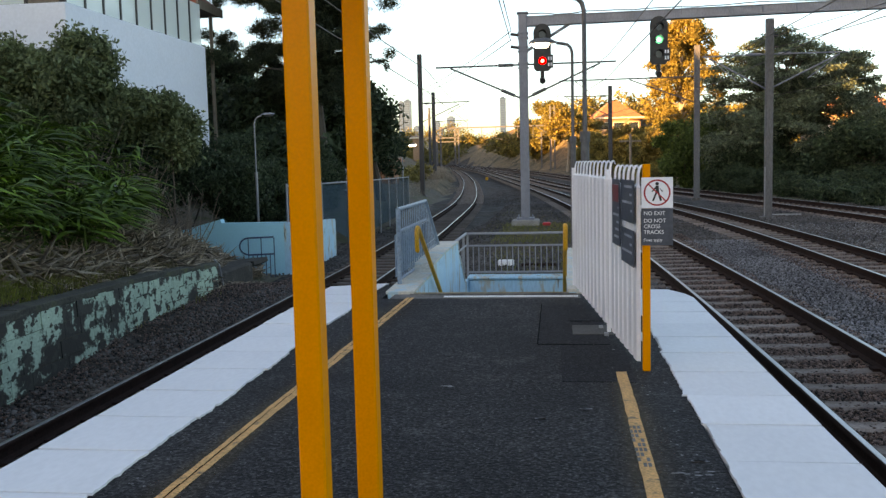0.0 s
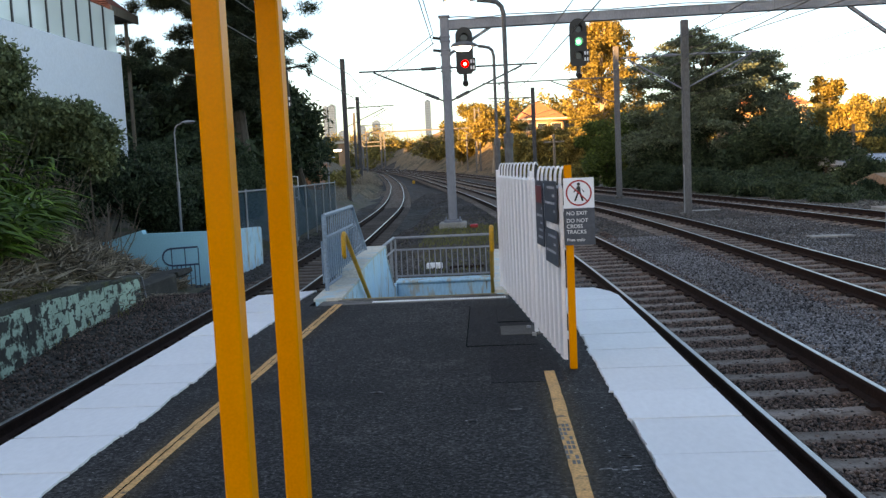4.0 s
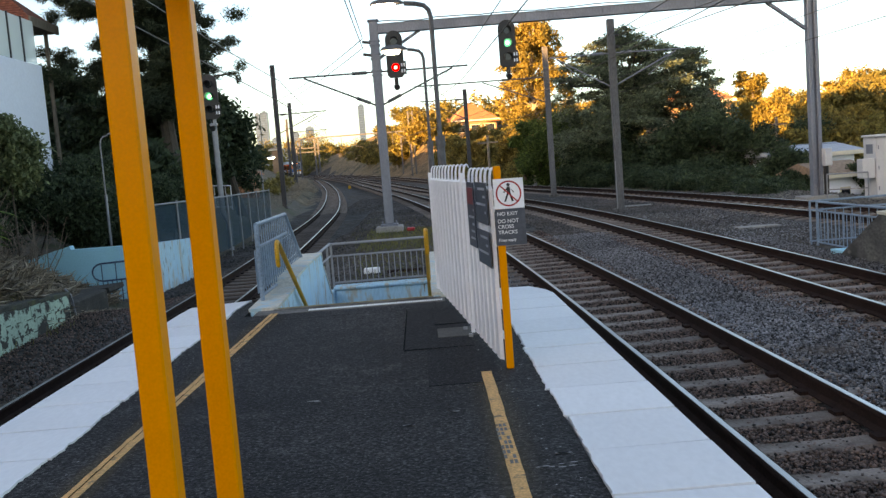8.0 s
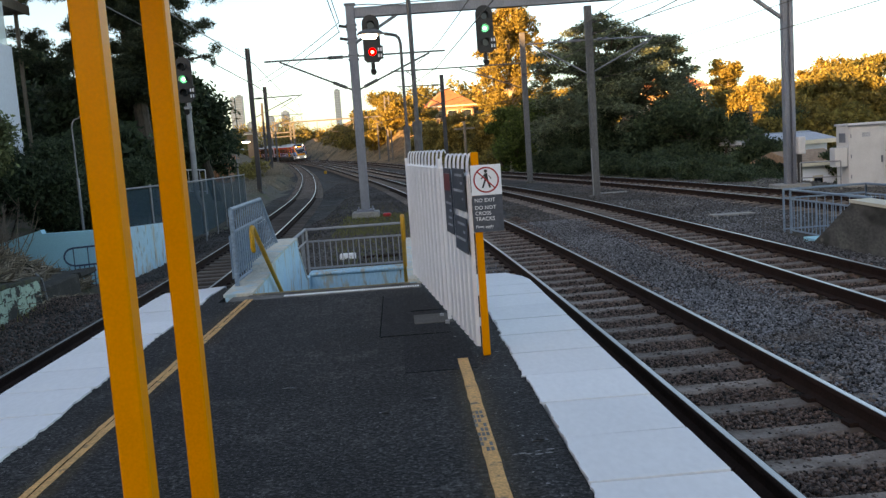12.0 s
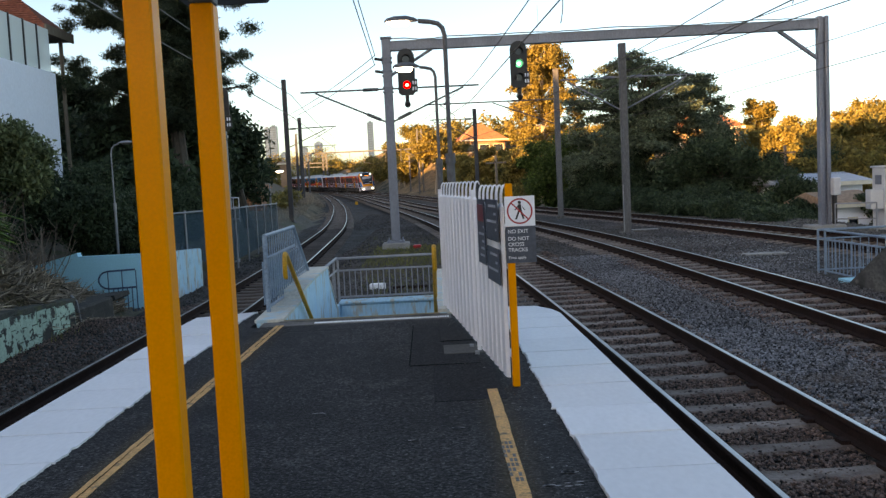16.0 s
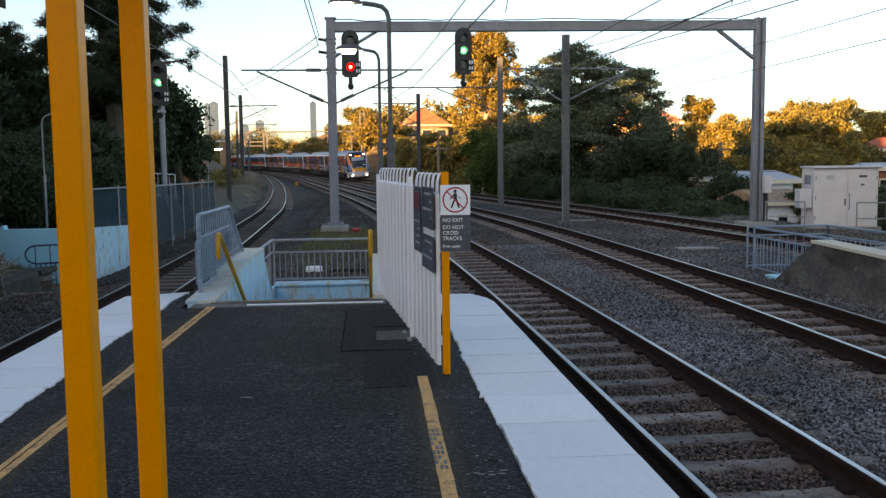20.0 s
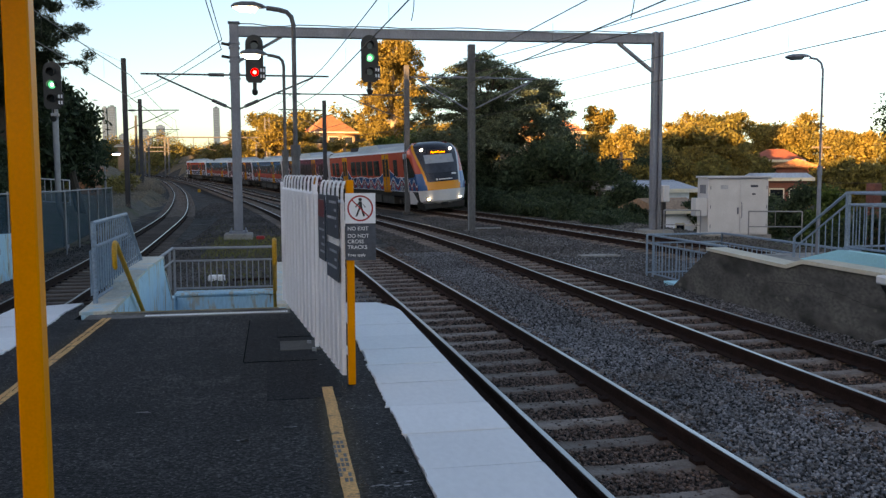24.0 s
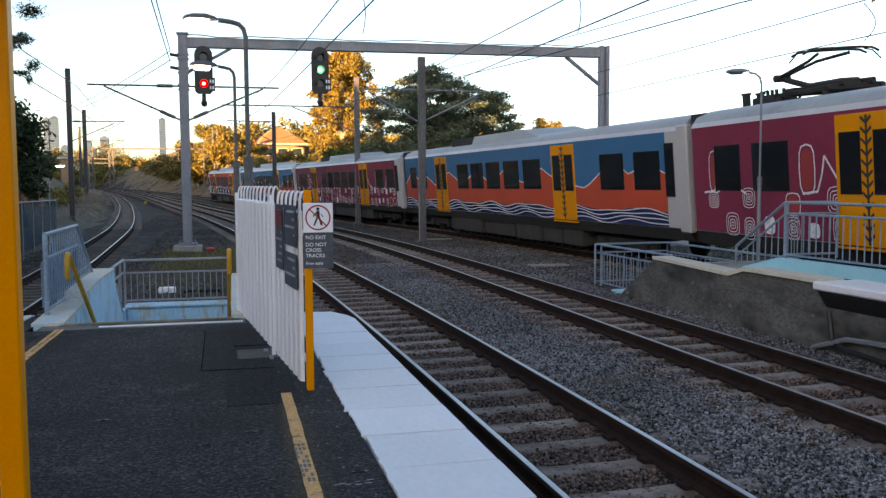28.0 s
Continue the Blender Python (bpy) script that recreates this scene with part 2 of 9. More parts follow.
CREAM = surface("cream_coping", (0.62, 0.57, 0.46), (0.50, 0.45, 0.36), rough=0.8, scale=2, fine=30, fine_amount=0.1)
SLEEPER_CON = surface("sleeper_concrete", (0.225, 0.172, 0.145), (0.130, 0.099, 0.083), rough=0.9, scale=4, fine=60, bump=0.3, rand=0.30, third=(0.094, 0.059, 0.044), third_at=(0.48, 0.64), third_scale=3)
BALLAST = surface("ballast_stone", (0.078, 0.070, 0.064), (0.030, 0.026, 0.024), rough=0.95, scale=0.9, fine=9, amount=1.0, bump=1.0, fine_amount=0.8, dist=0.05, spec=0.2, third=(0.068, 0.045, 0.032), third_at=(0.50, 0.70), third_scale=0.22, speck=(0.016, 0.014, 0.013), speck_at=(0.54, 0.64), speck_scale=2.6)
STONES = surface("ballast_stones", (0.165, 0.167, 0.178), (0.078, 0.079, 0.084), rough=0.85, scale=0.5, fine=60, amount=0.8, bump=0.3, fine_amount=0.2, dist=0.004, island=1.0, third=(0.125, 0.088, 0.066), third_at=(0.56, 0.80), third_scale=0.35)
STONES_DARK = surface("dark_ballast_stones", (0.098, 0.090, 0.086), (0.050, 0.045, 0.043), rough=0.9, scale=0.5, fine=60, amount=0.8, bump=0.3, fine_amount=0.2, dist=0.004, island=0.7, third=(0.080, 0.060, 0.046), third_at=(0.5, 0.7), third_scale=0.3)
STONES_BROWN = surface("rusty_ballast_stones", (0.135, 0.084, 0.068), (0.068, 0.046, 0.040), rough=0.9, scale=0.8, fine=60, amount=0.8, bump=0.3, fine_amount=0.2, dist=0.004, island=1.0)
RAIL_SIDE = surface("rusted_rail_steel", (0.034, 0.018, 0.015), (0.020, 0.012, 0.010), rough=0.95, scale=6, fine=50, bump=0.2, spec=0.1)
RAIL_TOP = surface("polished_rail_head", (0.42, 0.41, 0.41), (0.20, 0.185, 0.175), rough=0.34, metal=1.0, scale=1.2, fine=60, bump=0.02, fine_amount=0.14, stretch=(6, 0.4, 6))
YELLOW = surface("yellow_post_paint", (0.92, 0.265, 0.001), (0.84, 0.238, 0.001), rough=0.40, scale=3, fine=120, bump=0.05, fine_amount=0.05, dist=0.002, spec=0.16, third=(0.55, 0.17, 0.01), third_at=(0.72, 0.86), third_scale=6)
YELLOW_LINE = surface("worn_yellow_line", (0.72, 0.35, 0.13), (0.50, 0.26, 0.11), rough=0.85, scale=5, fine=70, bump=0.3, fine_amount=0.3, third=(0.09, 0.075, 0.06), third_at=(0.56, 0.66), third_scale=9)
HANDRAIL_YELLOW = surface("handrail_yellow", (0.62, 0.29, 0.012), (0.44, 0.21, 0.015), rough=0.5, scale=6, fine=50, bump=0.05)
SIGN_GREY = surface("dark_grey_metal", (0.052, 0.056, 0.066), (0.04, 0.043, 0.05), rough=0.5, scale=3, fine=60, bump=0.03, fine_amount=0.06)
GALV = surface("galvanised_steel", (0.30, 0.31, 0.33), (0.22, 0.23, 0.25), rough=0.5, metal=0.55, scale=5, fine=40, bump=0.05, fine_amount=0.12)
GALV_DULL = surface("dull_galvanised_steel", (0.215, 0.235, 0.275), (0.150, 0.165, 0.200), rough=0.62, metal=0.4, scale=2.2, fine=30, bump=0.06, fine_amount=0.12, stretch=(1, 1, 0.35))
RAILING_BLUE = surface("blue_grey_railing_paint", (0.18, 0.275, 0.355), (0.115, 0.18, 0.245), rough=0.5, scale=5, fine=40, bump=0.05)
FENCE_WHITE = surface("white_fence_paint", (0.82, 0.83, 0.86), (0.74, 0.75, 0.79), rough=0.4, scale=3, fine=40, bump=0.03, fine_amount=0.04)
BLUE_WALL = surface("light_blue_wall_paint", (0.26, 0.70, 0.82), (0.22, 0.63, 0.75), rough=0.7, scale=1.5, fine=30, bump=0.1, fine_amount=0.06, third=(0.38, 0.66, 0.74), third_at=(0.62, 0.82), third_scale=1.2)
BLUE_OLD = surface("faded_blue_wall_paint", (0.30, 0.62, 0.76), (0.44, 0.66, 0.70), rough=0.75, scale=2.5, fine=30, bump=0.12, fine_amount=0.1, third=(0.47, 0.46, 0.40), third_at=(0.52, 0.58), third_scale=4.5, stretch=(1, 1, 0.28), speck=(0.10, 0.12, 0.12), speck_at=(0.64, 0.70), speck_scale=9)
BLUE_DARK = surface("dark_blue_railing", (0.025, 0.06, 0.13), rough=0.5, scale=5, fine=40)
PIER_CON = surface("blackened_concrete", (0.040, 0.036, 0.030), (0.018, 0.017, 0.015), rough=0.95, scale=3, fine=30, bump=0.6, fine_amount=0.4, third=(0.085, 0.080, 0.066), third_at=(0.58, 0.70), third_scale=4)
# darkened copy of the weathered pole: the far masts' shade is in its colour
POLE_SHADED = surface("shaded_weathered_pole", (0.050, 0.052, 0.057), (0.034, 0.035, 0.039), rough=0.75, metal=0.1, scale=1.4, fine=30, bump=0.1, stretch=(1, 1, 0.3))
POLE = surface("weathered_steel_pole", (0.115, 0.118, 0.125), (0.075, 0.076, 0.08), rough=0.7, metal=0.2, scale=1.4, fine=30, bump=0.1, stretch=(1, 1, 0.3))
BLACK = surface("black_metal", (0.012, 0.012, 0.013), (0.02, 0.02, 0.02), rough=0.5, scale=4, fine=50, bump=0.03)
WIRE = surface("wire", (0.045, 0.036, 0.032), rough=0.6, scale=1, fine=5, bump=0)
RED_LIGHT = glowing("red_signal_light", (1.0, 0.004, 0.006), 1.3)
RED_CORE = glowing("red_signal_core", (1.0, 0.50, 0.52), 0.7)
GREEN_LIGHT = glowing("green_signal_light", (0.001, 1.0, 0.60), 0.26)
GREEN_CORE = glowing("green_signal_core", (0.55, 1.0, 0.90), 0.9)
LAMP_GLOW = glowing("lamp_glow", (1.0, 0.97, 0.92), 3.0)
BARK = surface("bark", (0.085, 0.065, 0.050), (0.050, 0.040, 0.032), rough=0.9, scale=3, fine=18, bump=0.6, fine_amount=0.35, dist=0.02, stretch=(1, 1, 0.3))
BARK_TWIG = surface("dry_twig", (0.200, 0.155, 0.125), (0.110, 0.085, 0.070), rough=0.9, scale=5, fine=30, bump=0.1)
BARK_PALE = surface("pale_bark", (0.30, 0.25, 0.20), (0.20, 0.16, 0.12), rough=0.85, scale=1.5, fine=14, bump=0.3, stretch=(1, 1, 0.3))
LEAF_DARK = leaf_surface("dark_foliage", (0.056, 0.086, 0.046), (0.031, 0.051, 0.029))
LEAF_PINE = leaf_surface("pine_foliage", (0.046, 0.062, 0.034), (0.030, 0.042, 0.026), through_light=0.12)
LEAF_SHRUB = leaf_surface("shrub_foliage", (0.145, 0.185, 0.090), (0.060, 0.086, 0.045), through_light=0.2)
LEAF_MID = leaf_surface("mid_foliage", (0.085, 0.130, 0.034), (0.050, 0.084, 0.026))
LEAF_BRIGHT = leaf_surface("bright_strap_leaf", (0.105, 0.205, 0.024), (0.010, 0.034, 0.011), rough=0.5, through_light=0.10)
STRAP_NODE = LEAF_BRIGHT.node_tree.nodes["Noise Texture"]
STRAP_NODE.inputs["Scale"].default_value = 4.0
# gum and olive leaves: gold of the low sun is mixed into the base colours
LEAF_GUM_SUN = leaf_surface("sun_gold_gum_foliage", (0.255, 0.190, 0.060), (0.160, 0.138, 0.047), through_light=0.35)
LEAF_OLIVE_SUN = leaf_surface("sun_gold_olive_foliage", (0.21, 0.170, 0.056), (0.125, 0.122, 0.042), through_light=0.35)
DRY = surface("dry_leaf", (0.33, 0.26, 0.195), (0.17, 0.13, 0.095), rough=0.9, scale=4, fine=30, bump=0, island=0.6)
GRASS_LEAF = leaf_surface("grass_blade", (0.150, 0.165, 0.038), (0.20, 0.165, 0.065))
SOIL = surface("soil", (0.115, 0.094, 0.070), (0.075, 0.063, 0.045), rough=0.95, scale=0.6, fine=14, amount=0.9, bump=0.8, fine_amount=0.4, dist=0.04, third=(0.055, 0.065, 0.022), third_at=(0.5, 0.62), third_scale=0.7)
HILL = surface("dry_grass_slope", (0.185, 0.125, 0.070), (0.120, 0.088, 0.048), rough=0.95, scale=0.25, fine=2.2, amount=1.0, bump=1.0, fine_amount=0.6, dist=0.4, third=(0.040, 0.038, 0.016), third_at=(0.50, 0.62), third_scale=0.35)
HOUSE_WHITE = surface("white_render", (0.78, 0.83, 0.90), (0.73, 0.78, 0.85), rough=0.8, scale=0.5, fine=12, bump=0.05, fine_amount=0.04)
ROOF_TILE = surface("red_roof_tile", (0.30, 0.085, 0.05), (0.21, 0.06, 0.04), rough=0.75, scale=1.5, fine=8, bump=0.1)
ORANGE_ROOF = surface("orange_roof_tile", (0.40, 0.16, 0.075), (0.30, 0.11, 0.055), rough=0.75, scale=0.8, fine=6, fine_amount=0.4)
PINK_WALL = surface("pink_render_wall", (0.30, 0.19, 0.125), (0.23, 0.145, 0.098), rough=0.85, scale=0.6, fine=6)
BRICK_WALL = surface("red_brick_wall", (0.22, 0.075, 0.055), (0.16, 0.055, 0.042), rough=0.85, scale=1.0, fine=16, bump=0.2)
DARK_GLASS = surface("dark_window_glass", (0.012, 0.014, 0.018), (0.02, 0.022, 0.026), rough=0.08, scale=1, fine=4, bump=0, rough_var=0.03)
IRON = surface("corrugated_roof", (0.34, 0.38, 0.43), (0.27, 0.30, 0.35), rough=0.5, scale=0.6, fine=12, stretch=(8, 0.3, 1))
CABINET_WHITE = surface("white_cabinet_paint", (0.62, 0.62, 0.63), (0.50, 0.50, 0.51), rough=0.5, scale=2, fine=30, bump=0.04, third=(0.42, 0.41, 0.40), third_at=(0.64, 0.80), third_scale=2.0, fine_amount=0.05)
# tower blues carry the distance haze in the facade colour
TOWER_A = surface("hazed_tower_facade", (0.030, 0.078, 0.170), (0.026, 0.066, 0.145), rough=0.5, scale=0.02, fine=0.4, stretch=(1, 1, 3))
TOWER_B = surface("dark_hazed_tower_facade", (0.022, 0.056, 0.122), (0.018, 0.047, 0.10), rough=0.35, scale=0.02, fine=0.3)
TIMBER = surface("weathered_timber", (0.20, 0.16, 0.12), (0.13, 0.10, 0.08), rough=0.85, scale=2, fine=24, bump=0.2, stretch=(1, 1, 0.2))
MOUND = surface("mouldy_concrete", (0.060, 0.062, 0.048), (0.030, 0.031, 0.026), rough=0.95, scale=1.6, fine=30, amount=0.9, bump=0.5, fine_amount=0.35, third=(0.075, 0.085, 0.035), third_at=(0.55, 0.68), third_scale=2.0)
LEAF_POIN = leaf_surface("feathery_foliage", (0.130, 0.165, 0.108), (0.085, 0.115, 0.076), through_light=0.2)


# ---- centre lines of the four tracks ----
def smooth_line(pts, step=1.0, rounds=3, width=10):
    ys = np.arange(pts[0][1], pts[-1][1] + step, step)
    xs = np.interp(ys, [p[1] for p in pts], [p[0] for p in pts])
    for _ in range(rounds):
        xs = np.convolve(np.pad(xs, width, mode="reflect", reflect_type="odd"), np.ones(2 * width + 1) / (2 * width + 1), "valid")
    return xs, ys


LINES = {
    "left": (smooth_line([(-4.15, -40), (-4.15, 16), (-4.18, 21), (-4.3, 26), (-4.68, 36), (-5.15, 48), (-6.02, 60), (-7.35, 75), (-9.8, 100), (-13.2, 128), (-16.6, 153), (-20.2, 178), (-28.0, 215), (-48, 270)], width=4), -0.80, 0.0),
    "up": (smooth_line([(2.58, -40), (2.58, 9), (2.50, 13), (2.36, 18), (2.03, 26), (1.18, 39), (0.02, 52), (-1.6, 68), (-3.6, 85), (-5.8, 102), (-9.6, 130), (-13.2, 151), (-22, 200), (-40, 270)], width=4), -0.55, 0.0),
    "down": (smooth_line([(5.76, -40), (5.76, 20), (5.6, 28), (4.9, 39), (3.4, 52), (1.0, 68), (-3.6, 105), (-10, 145), (-20, 200), (-43, 270)], width=4), -0.55, 0.0),
    "outer": (smooth_line([(11.3, -90), (11.3, 15), (11.25, 22), (10.95, 28), (10.35, 34.5), (8.55, 48), (5.3, 72), (1.9, 95), (-1.0, 115), (-7.5, 150), (-20, 200), (-45, 270), (-95, 360), (-150, 440)]), -0.55, 0.09),
}


def climb(y):
    """The rise of the line towards the far curve."""
    return 1e-4 * np.clip(y - 60.0, 0, 60) ** 2 + 0.012 * np.clip(y - 120.0, 0, 400)


def line_at(key, y):
    """Place, height and heading (degrees from +y, to the left positive) of a track's centre line at y."""
    (xs, ys), z, cant = LINES[key]
    z = z + float(climb(y))
    x = float(np.interp(y, ys, xs))
    dx = float(np.interp(y + 0.5, ys, xs)) - float(np.interp(y - 0.5, ys, xs))
    return x, z, -math.degrees(math.atan2(dx, 1.0))


# ---- ground ----
def ground_height(x, y):
    """The lie of the land: track beds, the planted bank on one side, the lower yards on the other, hills far off."""
    z = np.full_like(x, -0.76)
    z = np.where(x < -2.4, -0.76 - 0.25 * np.clip((-2.4 - x) / 0.8, 0, 1), z)
    z = np.where(x < -5.1, -1.01 + np.interp(y, [-60, 6, 9, 12, 16, 18, 19], [0.0, 0.0, 0.12, 0.26, 0.26, 0.0, -0.12]) * np.clip((-5.1 - x) / 0.8, 0, 1), z)
    wall = -5.75 - 0.07 * (y - 8)
    far_left = np.interp(y, LINES["left"][0][1], LINES["left"][0][0]) - 2.6
    wall = np.where(y > 20, np.minimum(-6.75, far_left), np.where(y < 5, -5.55, wall))
    back = wall - 0.25 - x
    crest = np.interp(y, [-60, 0, 8, 12, 15.5, 17.5, 18.2, 19, 21, 40, 60, 120], [0.1, 0.1, 0.02, -0.12, -0.34, -0.62, -0.92, -1.08, -1.12, -0.9, -0.6, -0.3])
    rise = np.interp(y, [-60, 10, 15, 18, 19, 21, 24, 40, 70, 140], [0.75, 0.75, 0.62, 0.40, 0.40, 0.30, 0.25, 0.22, 0.10, 0.05])
    bank = crest + np.where(back < 4.5, back * rise, 4.5 * rise + (back - 4.5) * 0.12)
    z = np.where(back > 0, bank, z)
    # yards beyond the outer track
    far = np.clip((x - 15.5) / 8, 0, 1) * np.clip((70 - y) / 20, 0, 1)
    z = z - 2.4 * far
    # hills
    hill = 11 * np.exp(-((x - 55) / 70.0) ** 2 - ((y - 260) / 90.0) ** 2)
    hill2 = 9 * np.exp(-((x + 90) / 60.0) ** 2 - ((y - 240) / 80.0) ** 2) + 7 * np.exp(-((x - 8) / 22.0) ** 2 - ((y - 165) / 24.0) ** 2) + 5.5 * np.exp(-((x + 3) / 13.0) ** 2 - ((y - 215) / 20.0) ** 2)
    lx = np.interp(y, LINES["left"][0][1], LINES["left"][0][0]) - 5.0
    rx = np.interp(y, LINES["outer"][0][1], LINES["outer"][0][0]) + 4.5
    clear = np.clip(np.maximum(lx - x, x - rx) / 10, 0, 1)
    return z + climb(y) + (hill + hill2) * np.clip((np.hypot(x, y) - 60) / 60, 0, 1) * clear


def build_ground():
    gx = np.concatenate([[-2600, -1200, -600, -300, -160, -100], np.arange(-70, -20, 4), np.arange(-20, -8, 0.8), np.arange(-8, 16, 0.3), np.arange(16, 60, 3), [70, 90, 130, 200, 320, 600, 1200, 2600]])
    gy = np.concatenate([[-1500, -600, -250, -100], np.arange(-60, 0, 5), np.arange(0, 40, 0.5), np.arange(40, 140, 3), np.arange(140, 330, 10), [360, 420, 600, 1000, 2000, 4500]])
    X, Y = np.meshgrid(gx, gy)
    Z = ground_height(X, Y)
    Z = Z + 0.03 * np.sin(X * 3.1 + Y * 1.7) * np.sin(Y * 2.3 - X) * (X < -6)
    # stairwell and platform cut below the sheet
    cut = (X > -2.75) & (X < 1.25) & (Y < 16.2)
    Z = np.where(cut, -4.2, Z)
    Z = np.where((X > 7.7) & (X < 9.7) & (Y < 15), -1.6, Z)
    n, k = len(gx), len(gy)
    idx = np.arange(n * k).reshape(k, n)
    quads = np.stack([idx[:-1, :-1], idx[:-1, 1:], idx[1:, 1:], idx[1:, :-1]], -1).reshape(-1, 4)
    me = raw_mesh("ground", np.stack([X, Y, Z], -1).reshape(-1, 3), 4, quads)
    me.materials.append(BALLAST)
    me.materials.append(SOIL)
    me.materials.append(HILL)
    cx, cy = X[:-1, :-1].ravel(), Y[:-1, :-1].ravel()
    edge = np.where(cy > 20, -6.9, -6.1)
    lx = np.interp(cy, LINES["left"][0][1], LINES["left"][0][0]) - 2.4
    rx = np.interp(cy, LINES["outer"][0][1], LINES["outer"][0][0]) + 2.6
    mi = np.where((cx < np.minimum(edge, lx)) | (cx > rx), np.where(cy > 70, 2, 1), 0)
    mi = np.where(np.abs(cx) > 70, 2, mi)
    mi = np.where(cy > 272, 2, mi)
    me.polygons.foreach_set("material_index", mi.astype(np.int32))
    me.shade_smooth()
    return tagged(new("ground", me), "railway ballast and soil ground with weedy banks", "ground", kind="structure")


build_ground()


# ---- tracks ----
RAIL_PROFILE = [(-0.065, -0.150), (0.065, -0.150), (0.065, -0.138), (0.012, -0.118), (0.010, -0.045), (0.035, -0.036), (0.036, -0.010), (0.030, -0.002), (-0.030, -0.002), (-0.036, -0.010), (-0.035, -0.036), (-0.010, -0.045), (-0.012, -0.118), (-0.065, -0.138)]


def rail_geo(key, side, y0, y1, profile):
    (xs, ys), z, cant = LINES[key]
    g = Geo()
    m = [i for i, y in enumerate(ys) if y0 <= y <= y1]
    n = len(profile)
    for i in m:
        x, zz, head = line_at(key, ys[i])
        a = radians(head)
        up = zz + (cant if side > 0 else 0)
        for u, w in profile:
            o = side * 0.5695 + u
            g.v.append((x + o * math.cos(a), ys[i] + o * math.sin(a), up + w))
    for i in range(len(m) - 1):
        for j in range(n):
            k = (j + 1) % n
            g.f.append((i * n + j, i * n + k, (i + 1) * n + k, (i + 1) * n + j))
    return g


def sleeper_mesh():
    g = Geo()
    prof = [(-1.07, -0.02), (-0.72, 0.0), (-0.40, 0.0), (-0.25, -0.008), (0.25, -0.008), (0.40, 0.0), (0.72, 0.0), (1.07, -0.02), (1.07, -0.19), (-1.07, -0.19)]
    n = len(prof)
    for w, ww in ((-0.125, -0.02), (-0.095, 0), (0.095, 0), (0.125, -0.02)):
        for x, z in prof:
            g.v.append((x, w, z + (ww if z > -0.1 else 0)))
    for i in range(3):
        for j in range(n):
            k = (j + 1) % n
            g.f.append((i * n + j, i * n + k, (i + 1) * n + k, (i + 1) * n + j))
    g.f += [tuple(range(n)), tuple(range(3 * n, 4 * n))]
    return g.mesh("sleeper")


SLEEPER = sleeper_mesh()
SLEEPER.materials.append(SLEEPER_CON)
SLEEPER_DIRTY = SLEEPER.copy()
SLEEPER_DIRTY.materials.clear()
SLEEPER_DIRTY.materials.append(surface("dirty_sleeper_concrete", (0.105, 0.076, 0.062), (0.062, 0.046, 0.038), rough=0.92, scale=4, fine=60, bump=0.3, rand=0.30))
clip_geo = Geo()
for s in (-1, 1):
    for e in (-1, 1):
        x = s * 0.5695 + e * 0.10
        clip_geo.box(x - 0.035, -0.06, -0.002, x + 0.035, 0.06, 0.03)
CLIP = clip_geo.mesh("rail_clips")
CLIP.materials.append(RAIL_SIDE)


def track(key, label, near, far, worn=None):
    """Two rails on concrete sleepers: the near sleepers one by one, the far ones joined."""
    (xs, ys), z, cant = LINES[key]
    t = thing("railway_track", label, "railway track", kind="structure")
    for side in (-1, 1):
        r = part("rail", rail_geo(key, side, -40, far, RAIL_PROFILE), RAIL_SIDE, t, "rust-brown steel rail with a polished head", smooth=True)
        part("rail_head", rail_geo(key, side, -40, far, [(-0.023, -0.003), (0.023, -0.003), (0.021, 0.0012), (-0.021, 0.0012)]), RAIL_TOP, r)
    y, rnd = near[0], random.Random(7)
    rest = Geo()
    while y < far:
        x, zz, head = line_at(key, y)
        m = pose(x, y, zz - 0.152 + cant / 2, 0, -math.degrees(math.atan2(cant, 1.139)), head + rnd.uniform(-0.6, 0.6))
        if y < near[1]:
            s = new("sleeper", worn or SLEEPER)
            s.parent, s.matrix_basis = t, m
            c = new("rail_clips", CLIP)
            c.parent = s
        else:
            rest.add([m @ Vector(p) for p in ((-1.07, -0.12, 0), (1.07, -0.12, 0), (1.07, 0.12, 0), (-1.07, 0.12, 0), (-1.07, -0.13, -0.1), (1.07, -0.13, -0.1))], [(0, 1, 2, 3), (0, 4, 5, 1)])
        y += 0.62
    o = part("distant_sleepers", rest, SLEEPER_CON, t)
    o["kind"] = "stuff"
    return t


track("left", "narrow gauge railway track curving away beside the bank", (-7, 52), 262, SLEEPER_DIRTY)
track("up", "narrow gauge railway track beside the white platform edge", (-7, 50), 262)
track("down", "narrow gauge railway track between the two platforms", (-7, 50), 262)
track("outer", "narrow gauge railway track carrying the commuter train", (-7, 62), 262)


